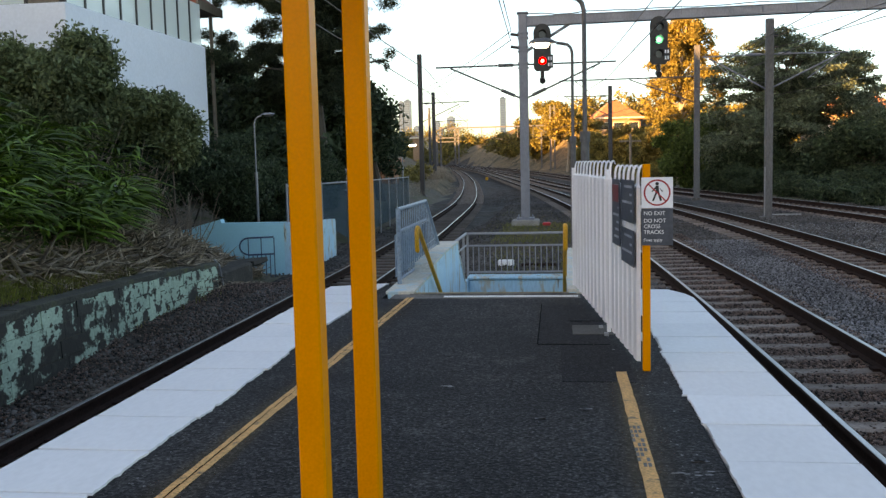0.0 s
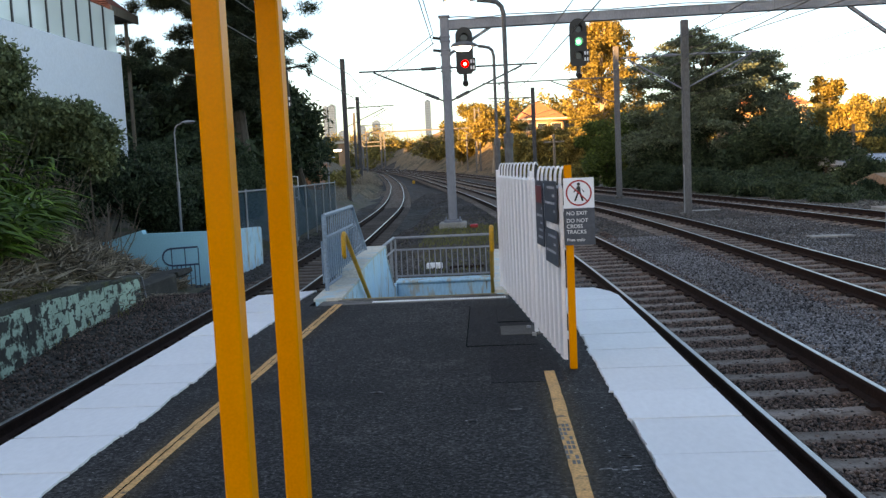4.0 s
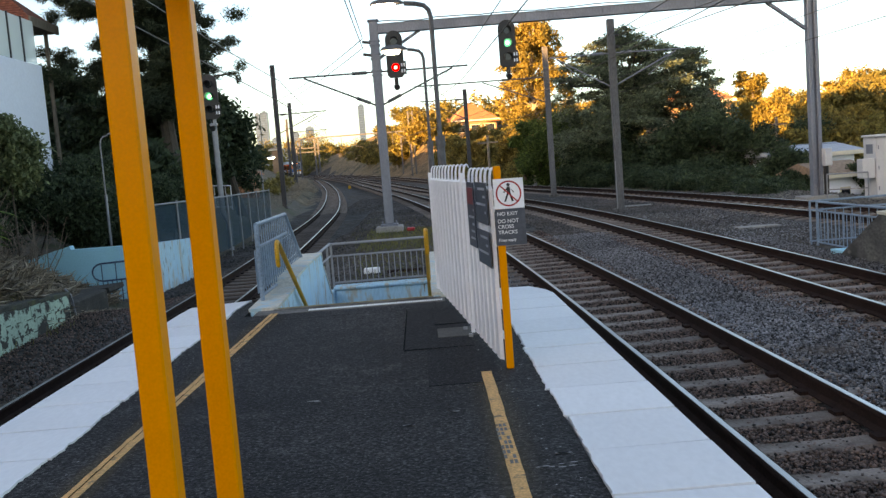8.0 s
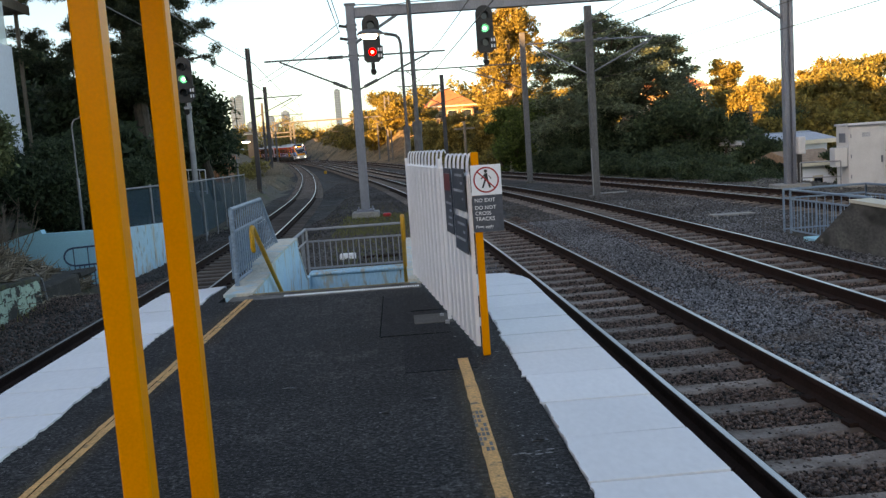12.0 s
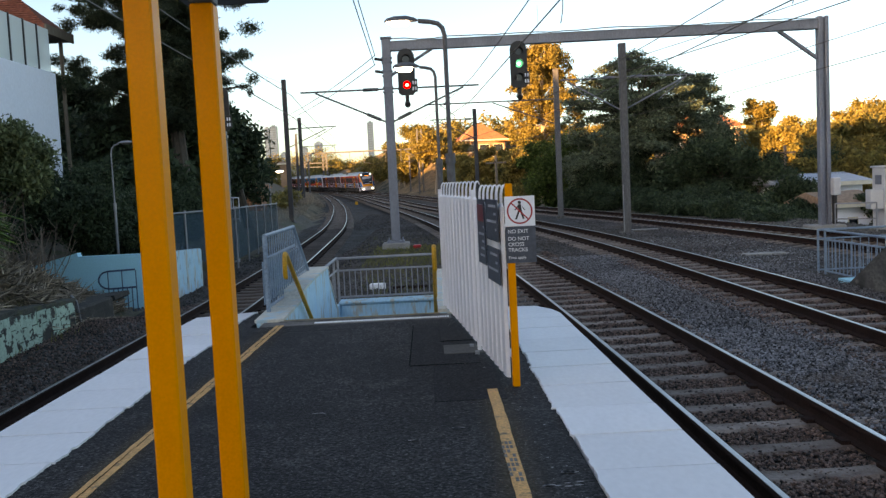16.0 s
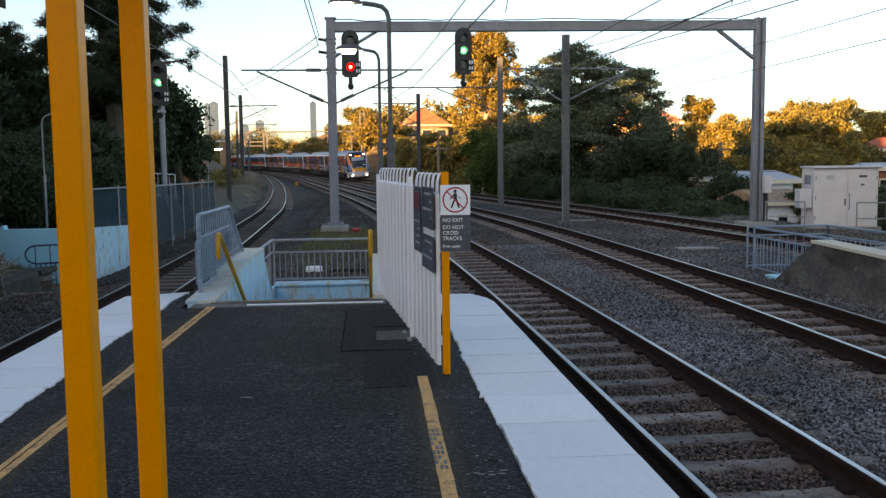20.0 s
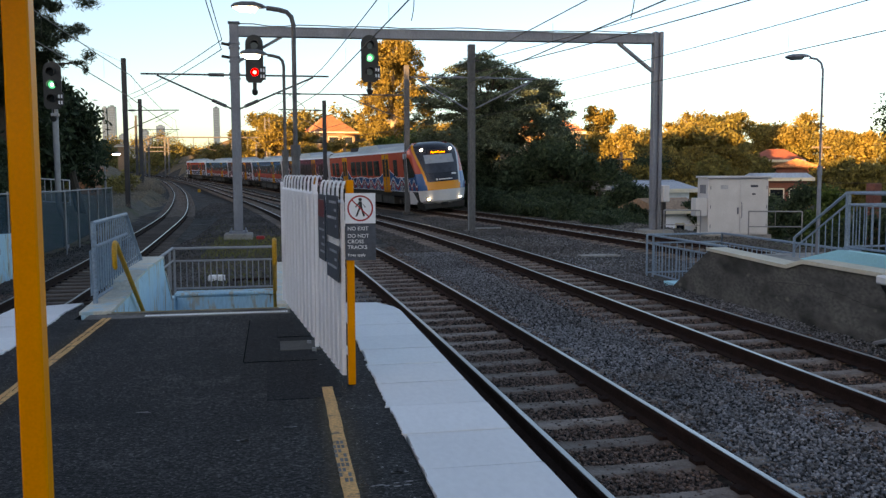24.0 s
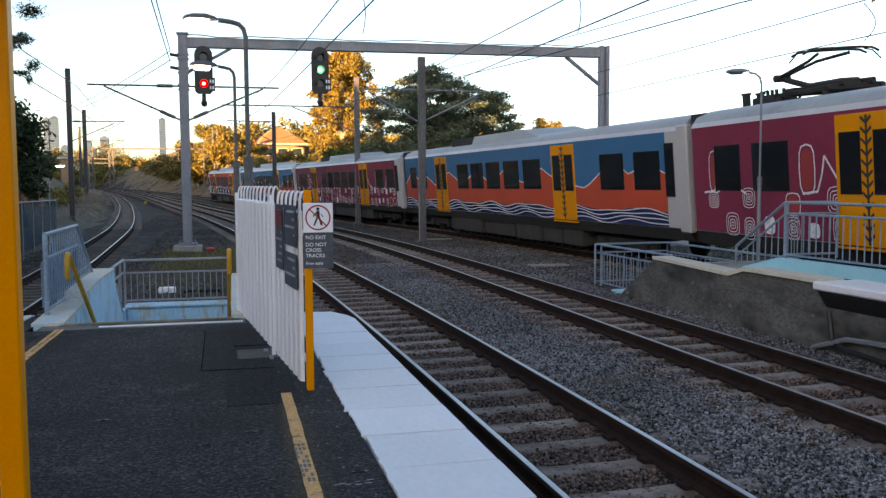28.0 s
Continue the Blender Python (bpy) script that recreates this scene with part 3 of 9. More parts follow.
# ---- loose ballast stones ----
def stone_field(name, label, boxes, material, seed, size=(0.011, 0.025)):
    """Crushed stones lying over stretches (x0, x1, y0, y1, count, lift) of the ground."""
    rng = np.random.default_rng(seed)
    ico = np.array([(0, 0, 1), (0.894, 0, 0.447), (0.276, 0.851, 0.447), (-0.724, 0.526, 0.447), (-0.724, -0.526, 0.447), (0.276, -0.851, 0.447), (0.5, 0.6, -0.5), (-0.6, 0.3, -0.5), (0.1, -0.7, -0.5)])
    tri = np.array([(0, 1, 2), (0, 2, 3), (0, 3, 4), (0, 4, 5), (0, 5, 1), (1, 6, 2), (2, 6, 7), (2, 7, 3), (3, 7, 4), (4, 7, 8), (4, 8, 5), (5, 8, 1), (1, 8, 6)])
    V, T, n = [], [], 0
    for x0, x1, y0, y1, count, lift in boxes:
        x, y = rng.uniform(x0, x1, count), rng.uniform(y0, y1, count)
        z = ground_height(x, y) + lift + rng.uniform(-0.02, 0.02, count)
        s = rng.uniform(*size, count)
        jit = rng.uniform(0.5, 1.3, (count, 9, 3))
        a = rng.uniform(0, 2 * np.pi, count)
        p = ico[None] * jit * s[:, None, None] * np.array([1, 0.8, 0.72])
        t = rng.uniform(-0.6, 0.6, count)
        px, py, pz = p[..., 0], p[..., 1], p[..., 2]
        px, pz = px * np.cos(t)[:, None] - pz * np.sin(t)[:, None], px * np.sin(t)[:, None] + pz * np.cos(t)[:, None]
        px, py = px * np.cos(a)[:, None] - py * np.sin(a)[:, None], px * np.sin(a)[:, None] + py * np.cos(a)[:, None]
        V.append(np.stack([px + x[:, None], py + y[:, None], pz + z[:, None]], -1).reshape(-1, 3))
        T.append((tri[None] + (np.arange(count) * 9)[:, None, None] + n).reshape(-1, 3))
        n += count * 9
    me = raw_mesh(name, np.concatenate(V), 3, np.concatenate(T))
    me.materials.append(material)
    return tagged(new(name, me), label, "ballast", kind="stuff")


stone_field("ballast_stones", "grey crushed ballast stones between the tracks", [
    (3.28, 5.0, 4, 12, 36000, 0.025), (3.22, 4.9, 12, 24, 24000, 0.025), (6.5, 7.6, 6, 20, 14000, 0.02),
    (1.35, 1.85, 9.5, 20, 3500, 0.02),
    (6.5, 9.6, 17.5, 30, 7000, 0.02)], STONES, 3)
stone_field("coarse_ballast", "dark ballast between the distant tracks", [(-3.4, -2.9, 9.5, 20, 3200, 0.0), (-5.6, -4.95, 6.5, 20, 4500, 0.0), (-3.2, 1.2, 18, 34, 9000, 0.0), (-2.8, 0.4, 34, 50, 7000, 0.0), (-5.0, -1.0, 50, 75, 6000, 0.0), (3.4, 8.2, 22, 40, 12000, 0.0), (7.0, 10.0, 24, 44, 9000, 0.0), (2.0, 6.0, 40, 60, 7000, 0.0), (-7.2, -5.2, 20, 44, 5000, 0.0), (12.4, 15.5, 22, 42, 6000, 0.0)], STONES_DARK, 5, size=(0.02, 0.048))
stone_field("track_ballast_stones", "rust-stained ballast stones between the sleepers", [
    (2.08, 3.05, 4, 11, 19000, 0.026), (2.08, 3.05, 11, 22, 14000, 0.026), (1.40, 1.92, 3, 10, 2600, -0.01), (3.22, 3.5, 3.5, 14, 3000, 0.03), (3.18, 3.45, 14, 26, 2000, 0.03),
    (5.27, 6.25, 6, 24, 17000, 0.024), (4.58, 5.12, 6, 22, 9000, 0.03), (6.40, 6.95, 6, 22, 8000, 0.03), (-4.6, -3.65, 10, 24, 5500, -0.02), (-5.15, -4.75, 7, 22, 4200, -0.0), (-6.3, -4.9, 6.5, 20, 13000, 0.015)], STONES_BROWN, 4)


# ---- platform ----
def edge_blocks(parent, x_in, x_out, y0, y1, last, wobble_seed):
    """White painted coping blocks along a platform edge, each its own slab."""
    rnd = random.Random(wobble_seed)
    y = y0
    while y < y1 - 0.05:
        e = min(y + 0.60 + rnd.uniform(-0.01, 0.01), y1)
        dz = rnd.uniform(-0.003, 0.003)
        # the painted inner margin is ragged and steps from block to block
        step, skew, n = rnd.uniform(-0.014, 0.012), rnd.uniform(-0.010, 0.010), 18
        a, b = y + rnd.uniform(0.004, 0.009), e - rnd.uniform(0.004, 0.009)
        ragged = [(x_in + step + skew * (2 * k / n - 1) + rnd.uniform(-0.007, 0.007) + (rnd.uniform(-0.016, 0.016) if rnd.random() < 0.15 else 0), a + (b - a) * k / n) for k in range(n + 1)]
        g = Geo().prism([(x_out, a + 0.004), *ragged, (x_out, b - 0.004)], -0.16, 0.012 + dz, "z")
        part("coping_block", g, WHITE_PAINT, parent)
        y = e
    if last:
        part("coping_block", Geo().prism(last, -0.16, 0.010, "z"), WHITE_PAINT, parent)


platform = thing("platform", "black asphalt island platform with white painted edges", "platform", kind="structure")
g = Geo()
g.box(-2.22, -9, -0.155, 0.67, 9.36, 0.0)
g.box(0.14, 9.36, -0.30, 0.67, 10.0, -0.002)
g.box(-2.20, 9.36, -0.155, -2.0, 10.45, -0.002)
part("asphalt_surface", g, ASPHALT, platform)
g = Geo()
g.box(-2.62, -9, -2.5, -1.95, 10.3, -0.165)
g.box(0.30, -9, -2.5, 1.14, 9.8, -0.165)
g.box(-1.95, -9, -2.5, 0.30, 6.0, -0.305)
part("platform_wall", g, CONCRETE_DARK, platform)
edge_blocks(platform, -2.175, -2.80, -6, 9.98, [(-2.80, 9.985), (-2.175, 9.985), (-2.13, 10.55), (-2.79, 10.30)], 1)
edge_blocks(platform, 0.67, 1.28, -6, 9.30, [(0.67, 9.305), (1.28, 9.305), (1.24, 9.55), (1.10, 9.88), (0.67, 9.95)], 2)
g = Geo()
for x0, x1, y0, y1 in ((-0.26, 0.30, 6.95, 8.9), (-0.08, 0.40, 5.75, 6.9)):
    g.box(x0, y0, -0.02, x1, y1, 0.004)
part("asphalt_patch", g, ASPHALT_NEW, platform)
part("pit_cover", Geo().box(0.02, 7.35, -0.02, 0.36, 7.75, 0.009, 0.003), COVER_CON, platform, "small grey concrete pit cover")
part("pit_cover", Geo().box(0.0, 7.95, -0.02, 0.30, 8.65, 0.012, 0.003), ASPHALT_NEW, platform)
# cracks and joints in the asphalt
g = Geo()
for x0, y0, x1, y1 in ((-0.262, 6.95, -0.262, 8.95), (-0.262, 6.95, 0.30, 6.93), (-1.9, 8.95, 0.3, 8.93)):
    d = Vector((x1 - x0, y1 - y0, 0)).normalized()
    s = Vector((-d.y, d.x, 0)) * 0.0035
    k = 14
    rnd = random.Random(5)
    for i in range(k):
        a = Vector((x0, y0, 0.0065)).lerp(Vector((x1, y1, 0.0065)), i / k) + s * rnd.uniform(-0.6, 0.6)
        b = Vector((x0, y0, 0.0065)).lerp(Vector((x1, y1, 0.0065)), (i + 1) / k) + s * rnd.uniform(-0.6, 0.6)
        g.add([a - s, b - s, b + s, a + s], [(0, 1, 2, 3)])
part("asphalt_joint", g, TAR, platform)
# rubbed-off paint and dust beside the safety lines
def stain_surface(x, bend, reach):
    """Paint dust that thins out away from a safety line."""
    m = surface("yellow_dust_stain", (0.165, 0.105, 0.050), (0.085, 0.062, 0.038), rough=0.95, scale=3, fine=60, bump=0.2)
    N, L = m.node_tree.nodes, m.node_tree.links

    def calc(op, a, b, clamp=False):
        q = N.new("ShaderNodeMath")
        q.operation, q.use_clamp = op, clamp
        for k, v in enumerate((a, b)):
            if isinstance(v, (int, float)):
                q.inputs[k].default_value = v
            else:
                L.new(v, q.inputs[k])
        return q.outputs[0]
    xyz = N.new("ShaderNodeSeparateXYZ")
    L.new(N["Texture Coordinate"].outputs["Object"], xyz.inputs[0])
    off = calc("ABSOLUTE", calc("SUBTRACT", xyz.outputs[0], calc("ADD", calc("MULTIPLY", xyz.outputs[1], bend), x - 3.5 * bend)), 0)
    near = calc("SUBTRACT", 1.0, calc("DIVIDE", off, reach), True)
    blot = N.new("ShaderNodeTexNoise")
    blot.inputs["Scale"].default_value, blot.inputs["Detail"].default_value, blot.inputs["Roughness"].default_value = 7.0, 8.0, 0.75
    cover = calc("MULTIPLY", calc("MULTIPLY", near, near), calc("MULTIPLY", calc("SUBTRACT", blot.outputs[0], 0.36, True), 3.4), True)
    mixed, bare = N.new("ShaderNodeMixShader"), N.new("ShaderNodeBsdfTransparent")
    L.new(cover, mixed.inputs[0])
    L.new(bare.outputs[0], mixed.inputs[1])
    L.new(N["Principled BSDF"].outputs[0], mixed.inputs[2])
    L.new(mixed.outputs[0], N["Material Output"].inputs[0])
    return m


for x, y0, y1, bend in ((-1.835, -6.0, 9.30, 0.026), (0.302, -6.0, 6.06, 0.008)):
    g, rnd = Geo(), random.Random(8)
    n = int((y1 - y0) / 0.25)
    for i in range(n + 1):
        y = y0 + (y1 - y0) * i / n
        c = x + bend * (y - 3.5)
        g.v += [(c - 0.30, y, 0.0035), (c + 0.30, y, 0.0035)]
        if i:
            g.f.append((2 * i - 2, 2 * i - 1, 2 * i + 1, 2 * i))
    part("dust_stain", g, stain_surface(x, bend, 0.20), platform)
# flecks of white paint on the asphalt
g, rnd = Geo(), random.Random(32)
for k in range(150):
    left = rnd.random() < 0.5
    x = (-2.10 + abs(rnd.gauss(0, 0.10))) if left else (0.60 - abs(rnd.gauss(0, 0.10)))
    y, r = rnd.uniform(2.2, 9.2), rnd.uniform(0.003, 0.010)
    a0 = rnd.uniform(0, 6.28)
    g.add([(x + r * rnd.uniform(0.5, 1.3) * math.cos(a0 + j * 1.257), y + r * rnd.uniform(0.5, 1.3) * math.sin(a0 + j * 1.257), 0.0045) for j in range(5)], [(0, 1, 2, 3, 4)])
for x, y, w, h in ((0.50, 4.05, 0.10, 0.030), (0.56, 4.22, 0.05, 0.016), (-0.82, 5.6, 0.035, 0.012), (-0.20, 4.9, 0.02, 0.012), (0.05, 5.1, 0.03, 0.01)):
    for k in range(9):
        cx, cy, r = x + rnd.uniform(-w, w), y + rnd.uniform(-h, h), rnd.uniform(0.006, 0.018)
        g.add([(cx + r * 1.6 * math.cos(j * 1.257), cy + r * 0.6 * math.sin(j * 1.257), 0.0045) for j in range(5)], [(0, 1, 2, 3, 4)])
part("paint_flecks", g, surface("pale_paint_scuff", (0.26, 0.26, 0.27), (0.12, 0.12, 0.125), rough=0.9, scale=8, fine=60, bump=0), platform)["kind"] = "stuff"
# worn yellow safety lines
for x, y0, y1, bend in ((-1.835, -6.0, 9.42, 0.026), (0.302, -6.0, 6.03, 0.008)):
    g, rnd = Geo(), random.Random(3)
    n = int((y1 - y0) / 0.12)
    for i in range(n + 1):
        y = y0 + (y1 - y0) * i / n
        w = 0.043 if x < 0 else 0.036
        c = x + bend * (y - 3.5)
        g.v += [(c - w + rnd.uniform(-0.003, 0.003), y, 0.0045), (c + w + rnd.uniform(-0.003, 0.003), y, 0.0045)]
        if i:
            g.f.append((2 * i - 2, 2 * i - 1, 2 * i + 1, 2 * i))
    line = part("safety_line", g, YELLOW_LINE, platform, "worn yellow safety line painted on asphalt")
    if x < 0:
        g = Geo()
        for i in range(60):
            y = y0 + (y1 - y0) * i / 60
            c = x + bend * (y - 3.5) + 0.004 * math.sin(y * 2.3)
            g.add([(c - 0.003, y, 0.006), (c + 0.003, y, 0.006), (c + 0.003 + rnd.uniform(-0.005, 0.005), y + 0.26, 0.006), (c - 0.003, y + 0.26, 0.006)], [(0, 1, 2, 3)])
        part("line_crack", g, TAR, line)
    else:
        # stencilled letters too worn to read
        g = Geo()
        for i in range(9):
            y = 4.12 + i * 0.075
            for j in range(3):
                if (i * 3 + j * 5) % 4:
                    g.add([(x - 0.032 + j * 0.022, y, 0.0062), (x - 0.016 + j * 0.022, y, 0.0062), (x - 0.016 + j * 0.022, y + 0.055, 0.0062), (x - 0.032 + j * 0.022, y + 0.055, 0.0062)], [(0, 1, 2, 3)])
        part("worn_lettering", g, CONCRETE_DARK, line)

# ---- subway stairs ----
TIMBER_RIM = surface("worn_ochre_rim", (0.30, 0.25, 0.14), (0.20, 0.17, 0.11), rough=0.85, scale=6, fine=40)
stairs = thing("subway_stairs", "descending concrete subway stairs between faded light blue walls", "stairs", kind="structure")
for i in range(13):
    z1 = -0.17 * i
    y = 9.36 + 0.29 * i
    if i == 0:
        s = part("step", Geo().box(-1.90, 9.362, -0.5, 0.14, 9.66, 0.004, 0.004), CONCRETE_DARK, stairs)
        g = Geo()
        for k in range(58):
            x = -1.32 + k * 0.0248
            g.box(x, 9.425, 0.002, x + 0.019, 9.49, 0.011)
        part("nosing", g, FENCE_WHITE, s, "white grooved step nosing")
        part("step_rim", Geo().box(-1.88, 9.667, -0.02, 0.12, 9.69, 0.020), TIMBER_RIM, s, "worn ochre rim of the top step")
        part("nosing_edge", Geo().box(-1.72, 9.60, 0.002, 0.10, 9.665, 0.012), CONCRETE_DARK, s)
    else:
        part("step", Geo().box(-1.70, y, z1 - 0.5, 0.02, y + 0.29, z1, 0.004), CONCRETE, stairs)
part("side_wall", Geo().prism([(9.66, 0.0), (11.2, 0.03), (11.35, 0.13), (12.6, 0.16), (14.3, 0.15), (14.38, 0.04), (14.5, -0.10), (15.3, -0.64), (16.2, -0.68), (16.2, -3.5), (9.66, -3.5)], -1.98, -1.70, "x"), BLUE_OLD, stairs, "faded light blue stair wall with weathered top")
part("side_wall", Geo().prism([(9.66, 0.02), (12.0, -0.05), (14.5, 0.0), (16.2, -0.25), (16.2, -3.5), (9.66, -3.5)], 0.02, 0.22, "x"), BLUE_OLD, stairs, "faded light blue stair wall with weathered top")
part("end_wall", Geo().box(-1.70, 15.9, -3.5, 0.02, 16.2, -0.66, 0.03), BLUE_OLD, stairs, "light blue end wall of the stairwell")
part("landing", Geo().box(-1.70, 13.1, -2.7, 0.02, 15.9, -2.38), CONCRETE, stairs)
PEELED_TOP = surface("peeled_cream_wall_top", (0.60, 0.57, 0.49), (0.44, 0.43, 0.38), rough=0.85, scale=3, fine=30, bump=0.3, fine_amount=0.15, third=(0.33, 0.52, 0.58), third_at=(0.52, 0.62), third_scale=4)
for prof in ([(9.66, 0.0), (11.2, 0.03), (11.35, 0.13)], [(11.35, 0.13), (12.6, 0.16), (14.3, 0.15), (14.38, 0.04)], [(14.5, -0.10), (15.3, -0.64)]):
    part("wall_capping", Geo().prism([(a, b + 0.002) for a, b in prof] + [(a, b + 0.035) for a, b in prof[::-1]], -2.0, -1.685, "x"), PEELED_TOP, stairs, "cream wall top with peeling paint")
part("wall_capping", Geo().prism([(9.66, 0.022), (12.0, -0.048), (14.5, 0.002), (16.2, -0.248), (16.2, -0.21), (14.5, 0.036), (12.0, -0.012), (9.66, 0.055)], 0.005, 0.235, "x"), PEELED_TOP, stairs, "cream wall top with peeling paint")
part("wall_capping", Geo().box(-1.72, 15.86, -0.662, 0.04, 16.22, -0.60, 0.02), BLUE_OLD, stairs)


def railing(name, label, p0, p1, h, n, mat, low=0.10, mid=None, group="railings"):
    """A straight railing: posts, two rails and upright bars, from p0 to p1 (floor points)."""
    p0, p1 = Vector(p0), Vector(p1)
    t = thing(name, label, "railing", group=group)
    up = Vector((0, 0, h))
    part("post", Geo().tube([p0 - Vector((0, 0, 0.02)), p0 + up], 0.022, 8), mat, t, smooth=True)
    part("post", Geo().tube([p1 - Vector((0, 0, 0.02)), p1 + up], 0.022, 8), mat, t, smooth=True)
    part("top_rail", Geo().tube([p0 + up, p1 + up], 0.024, 8), mat, t, smooth=True)
    lo = Vector((0, 0, low))
    part("bottom_rail", Geo().tube([p0 + lo, p1 + lo], 0.018, 6), mat, t, smooth=True)
    top = Vector((0, 0, mid or h))
    if mid:
        part("mid_rail", Geo().tube([p0 + top, p1 + top], 0.018, 6), mat, t, smooth=True)
    for i in range(1, n):
        p = p0.lerp(p1, i / n)
        part("bar", Geo().tube([p + lo, p + top], 0.010, 5, cap=False), mat, t)
    return t


railing("stair_railing", "galvanised steel railing around the stairwell end", (-1.72, 16.05, -0.60), (0.02, 16.05, -0.60), 0.76, 17, GALV, 0.06, 0.54)
t = thing("stair_railing", "galvanised steel return railing along the stairwell wall", "railing", group="railings")
part("top_rail", Geo().tube([(-1.74, 16.05, 0.165), (-1.76, 14.0, 0.16), (-1.76, 13.85, 0.12)], 0.024, 8), GALV, t, smooth=True)
part("mid_rail", Geo().tube([(-1.74, 16.05, -0.05), (-1.76, 14.55, -0.05)], 0.018, 6), GALV, t, smooth=True)
for y in (14.75, 14.95, 15.15, 15.35, 15.55, 15.75):
    part("bar", Geo().tube([(-1.75, y, -0.05 if y < 15.2 else -0.52), (-1.75, y, 0.16 if y > 15.5 else -0.05)], 0.010, 5, cap=False), GALV, t)
# galvanised panel beside the stairs, its far end raked
t = thing("stair_railing", "blue-grey steel railing panel beside the stairs", "railing", group="railings")
x = -1.94
part("frame", Geo().tube([(x, 10.22, 0.03), (x, 10.22, 0.92), (x, 12.45, 0.92), (x, 13.75, 0.16), (x, 13.75, 0.0)], 0.026, 8), RAILING_BLUE, t, smooth=True)
part("mid_rail", Geo().tube([(x, 10.22, 0.66), (x, 12.45, 0.66)], 0.020, 6), RAILING_BLUE, t, smooth=True)
part("bottom_rail", Geo().tube([(x, 10.22, 0.10), (x, 13.75, 0.06)], 0.020, 6), RAILING_BLUE, t, smooth=True)
for i in range(1, 24):
    y = 10.22 + i * 0.152
    top = 0.92 if y < 12.45 else 0.92 - (y - 12.45) * 0.585
    part("bar", Geo().tube([(x, y, 0.08), (x, y, top)], 0.009, 5, cap=False), RAILING_BLUE, t)
part("mesh_panel", Geo().box(x - 0.055, 10.26, 0.12, x - 0.05, 12.4, 0.62), RAILING_BLUE, t)
# yellow stair handrails with a turned-down loop at the top
for x in (-1.64, -0.01):
    t = thing("handrail", "yellow tubular stair handrail with a looped end", "handrail", group="stair handrails")
    loop = [(x, 9.72, 0.49), (x, 9.70, 0.52), (x, 9.70, 0.66), (x, 9.72, 0.715), (x, 9.77, 0.738), (x, 9.83, 0.722), (x, 9.95, 0.650)]
    part("rail", Geo().tube([*loop, (x, 10.6, 0.29), (x, 11.6, -0.26), (x, 13.1, -1.10)], 0.026, 10), HANDRAIL_YELLOW, t, smooth=True)
    part("loop_end", Geo().tube([(x, 9.72, 0.49), (x, 9.735, 0.468)], 0.027, 10, 0.018), HANDRAIL_YELLOW, t, smooth=True)
    part("post", Geo().tube([(x, 11.55, -1.2), (x, 11.55, -0.36)], 0.018, 8), HANDRAIL_YELLOW, t, smooth=True)

# ---- bank retaining wall ----
def wall_line(y):
    return -5.75 - 0.07 * (y - 8)


PEEL = surface("peeling_green_paint", (0.36, 0.53, 0.41), (0.25, 0.38, 0.30), rough=0.8, scale=1.6, fine=22, amount=0.9, bump=0.35, fine_amount=0.15, dist=0.012, third=(0.022, 0.022, 0.018), third_at=(0.49, 0.52), third_scale=1.1, speck=(0.032, 0.034, 0.028), speck_at=(0.55, 0.58), speck_scale=5.5, stretch=(1, 1, 1.35))
wall_left = thing("wall_left", "retaining wall with peeling pale green paint and black mould", "wall", kind="structure")
g = Geo()
ysw = [-12, -4, 0, 3, 5, 7, 8.7, 10, 11.5, 13, 14.5, 15.5]
tops = np.interp(ysw, [-12, 8.0, 11.5, 15.5, 19], [0.1, -0.02, -0.06, -0.27, -0.5])
rnd = random.Random(11)
for i, y in enumerate(ysw):
    x = wall_line(y)
    tz = float(tops[i])
    g.v += [(x + 0.08, y, -1.9), (x, y, tz - 0.05), (x - 0.03, y, tz), (x - 0.34, y, tz), (x - 0.34, y, -1.9)]
    if i:
        for j in range(4):
            g.f.append((5 * i - 5 + j, 5 * i - 4 + j, 5 * i + 1 + j, 5 * i + j))
g.f.append((5 * len(ysw) - 5, 5 * len(ysw) - 4, 5 * len(ysw) - 3, 5 * len(ysw) - 2, 5 * len(ysw) - 1))
part("wall_core", g, MOUND, wall_left)
rnd = random.Random(17)
for row in range(7):
    y = 3.6 + (0.21 if row % 2 else 0.0)
    while y < 15.4:
        L = 0.42 + rnd.uniform(-0.03, 0.03)
        e = min(y + L, 15.48)
        ym = (y + e) / 2
        top = float(np.interp(ym, ysw, tops)) - 0.06
        z1 = top - row * 0.205
        z0 = max(z1 - 0.198, -1.25)
        if z1 - z0 > 0.05:
            out = rnd.uniform(0.004, 0.020)
            q = Geo().box(0, y + 0.003, z0, 1, e - 0.003, z1, 0.006)
            q.v = [((wall_line(p[1]) + 0.08 * min(1.0, max(0.0, (top - p[2]) / 1.85)) + (out if p[0] > 0.5 else -0.05)), p[1], p[2]) for p in q.v]
            part("block", q, PEEL, wall_left)
        y = e
g = Geo()
for i in range(len(ysw) - 1):
    a, b = ysw[i], ysw[i + 1]
    k = max(1, int((b - a) / 0.5))
    for j in range(k):
        y = a + (b - a) * (j + 0.5) / k
        z = float(np.interp(y, ysw, tops))
        x = wall_line(y)
        g.box(x - 0.38, y - 0.30, z - 0.06 + rnd.uniform(-0.02, 0.02), x + 0.012 + rnd.uniform(-0.01, 0.015), y + 0.30, z + 0.012 + rnd.uniform(-0.015, 0.02), 0.01)
part("wall_capping", g, MOUND, wall_left, "dark mouldy wall top")
part("end_pier", Geo().box(-6.85, 15.5, -1.9, -6.33, 17.6, -0.48, 0.04), PIER_CON, wall_left, "dark weathered concrete pier")
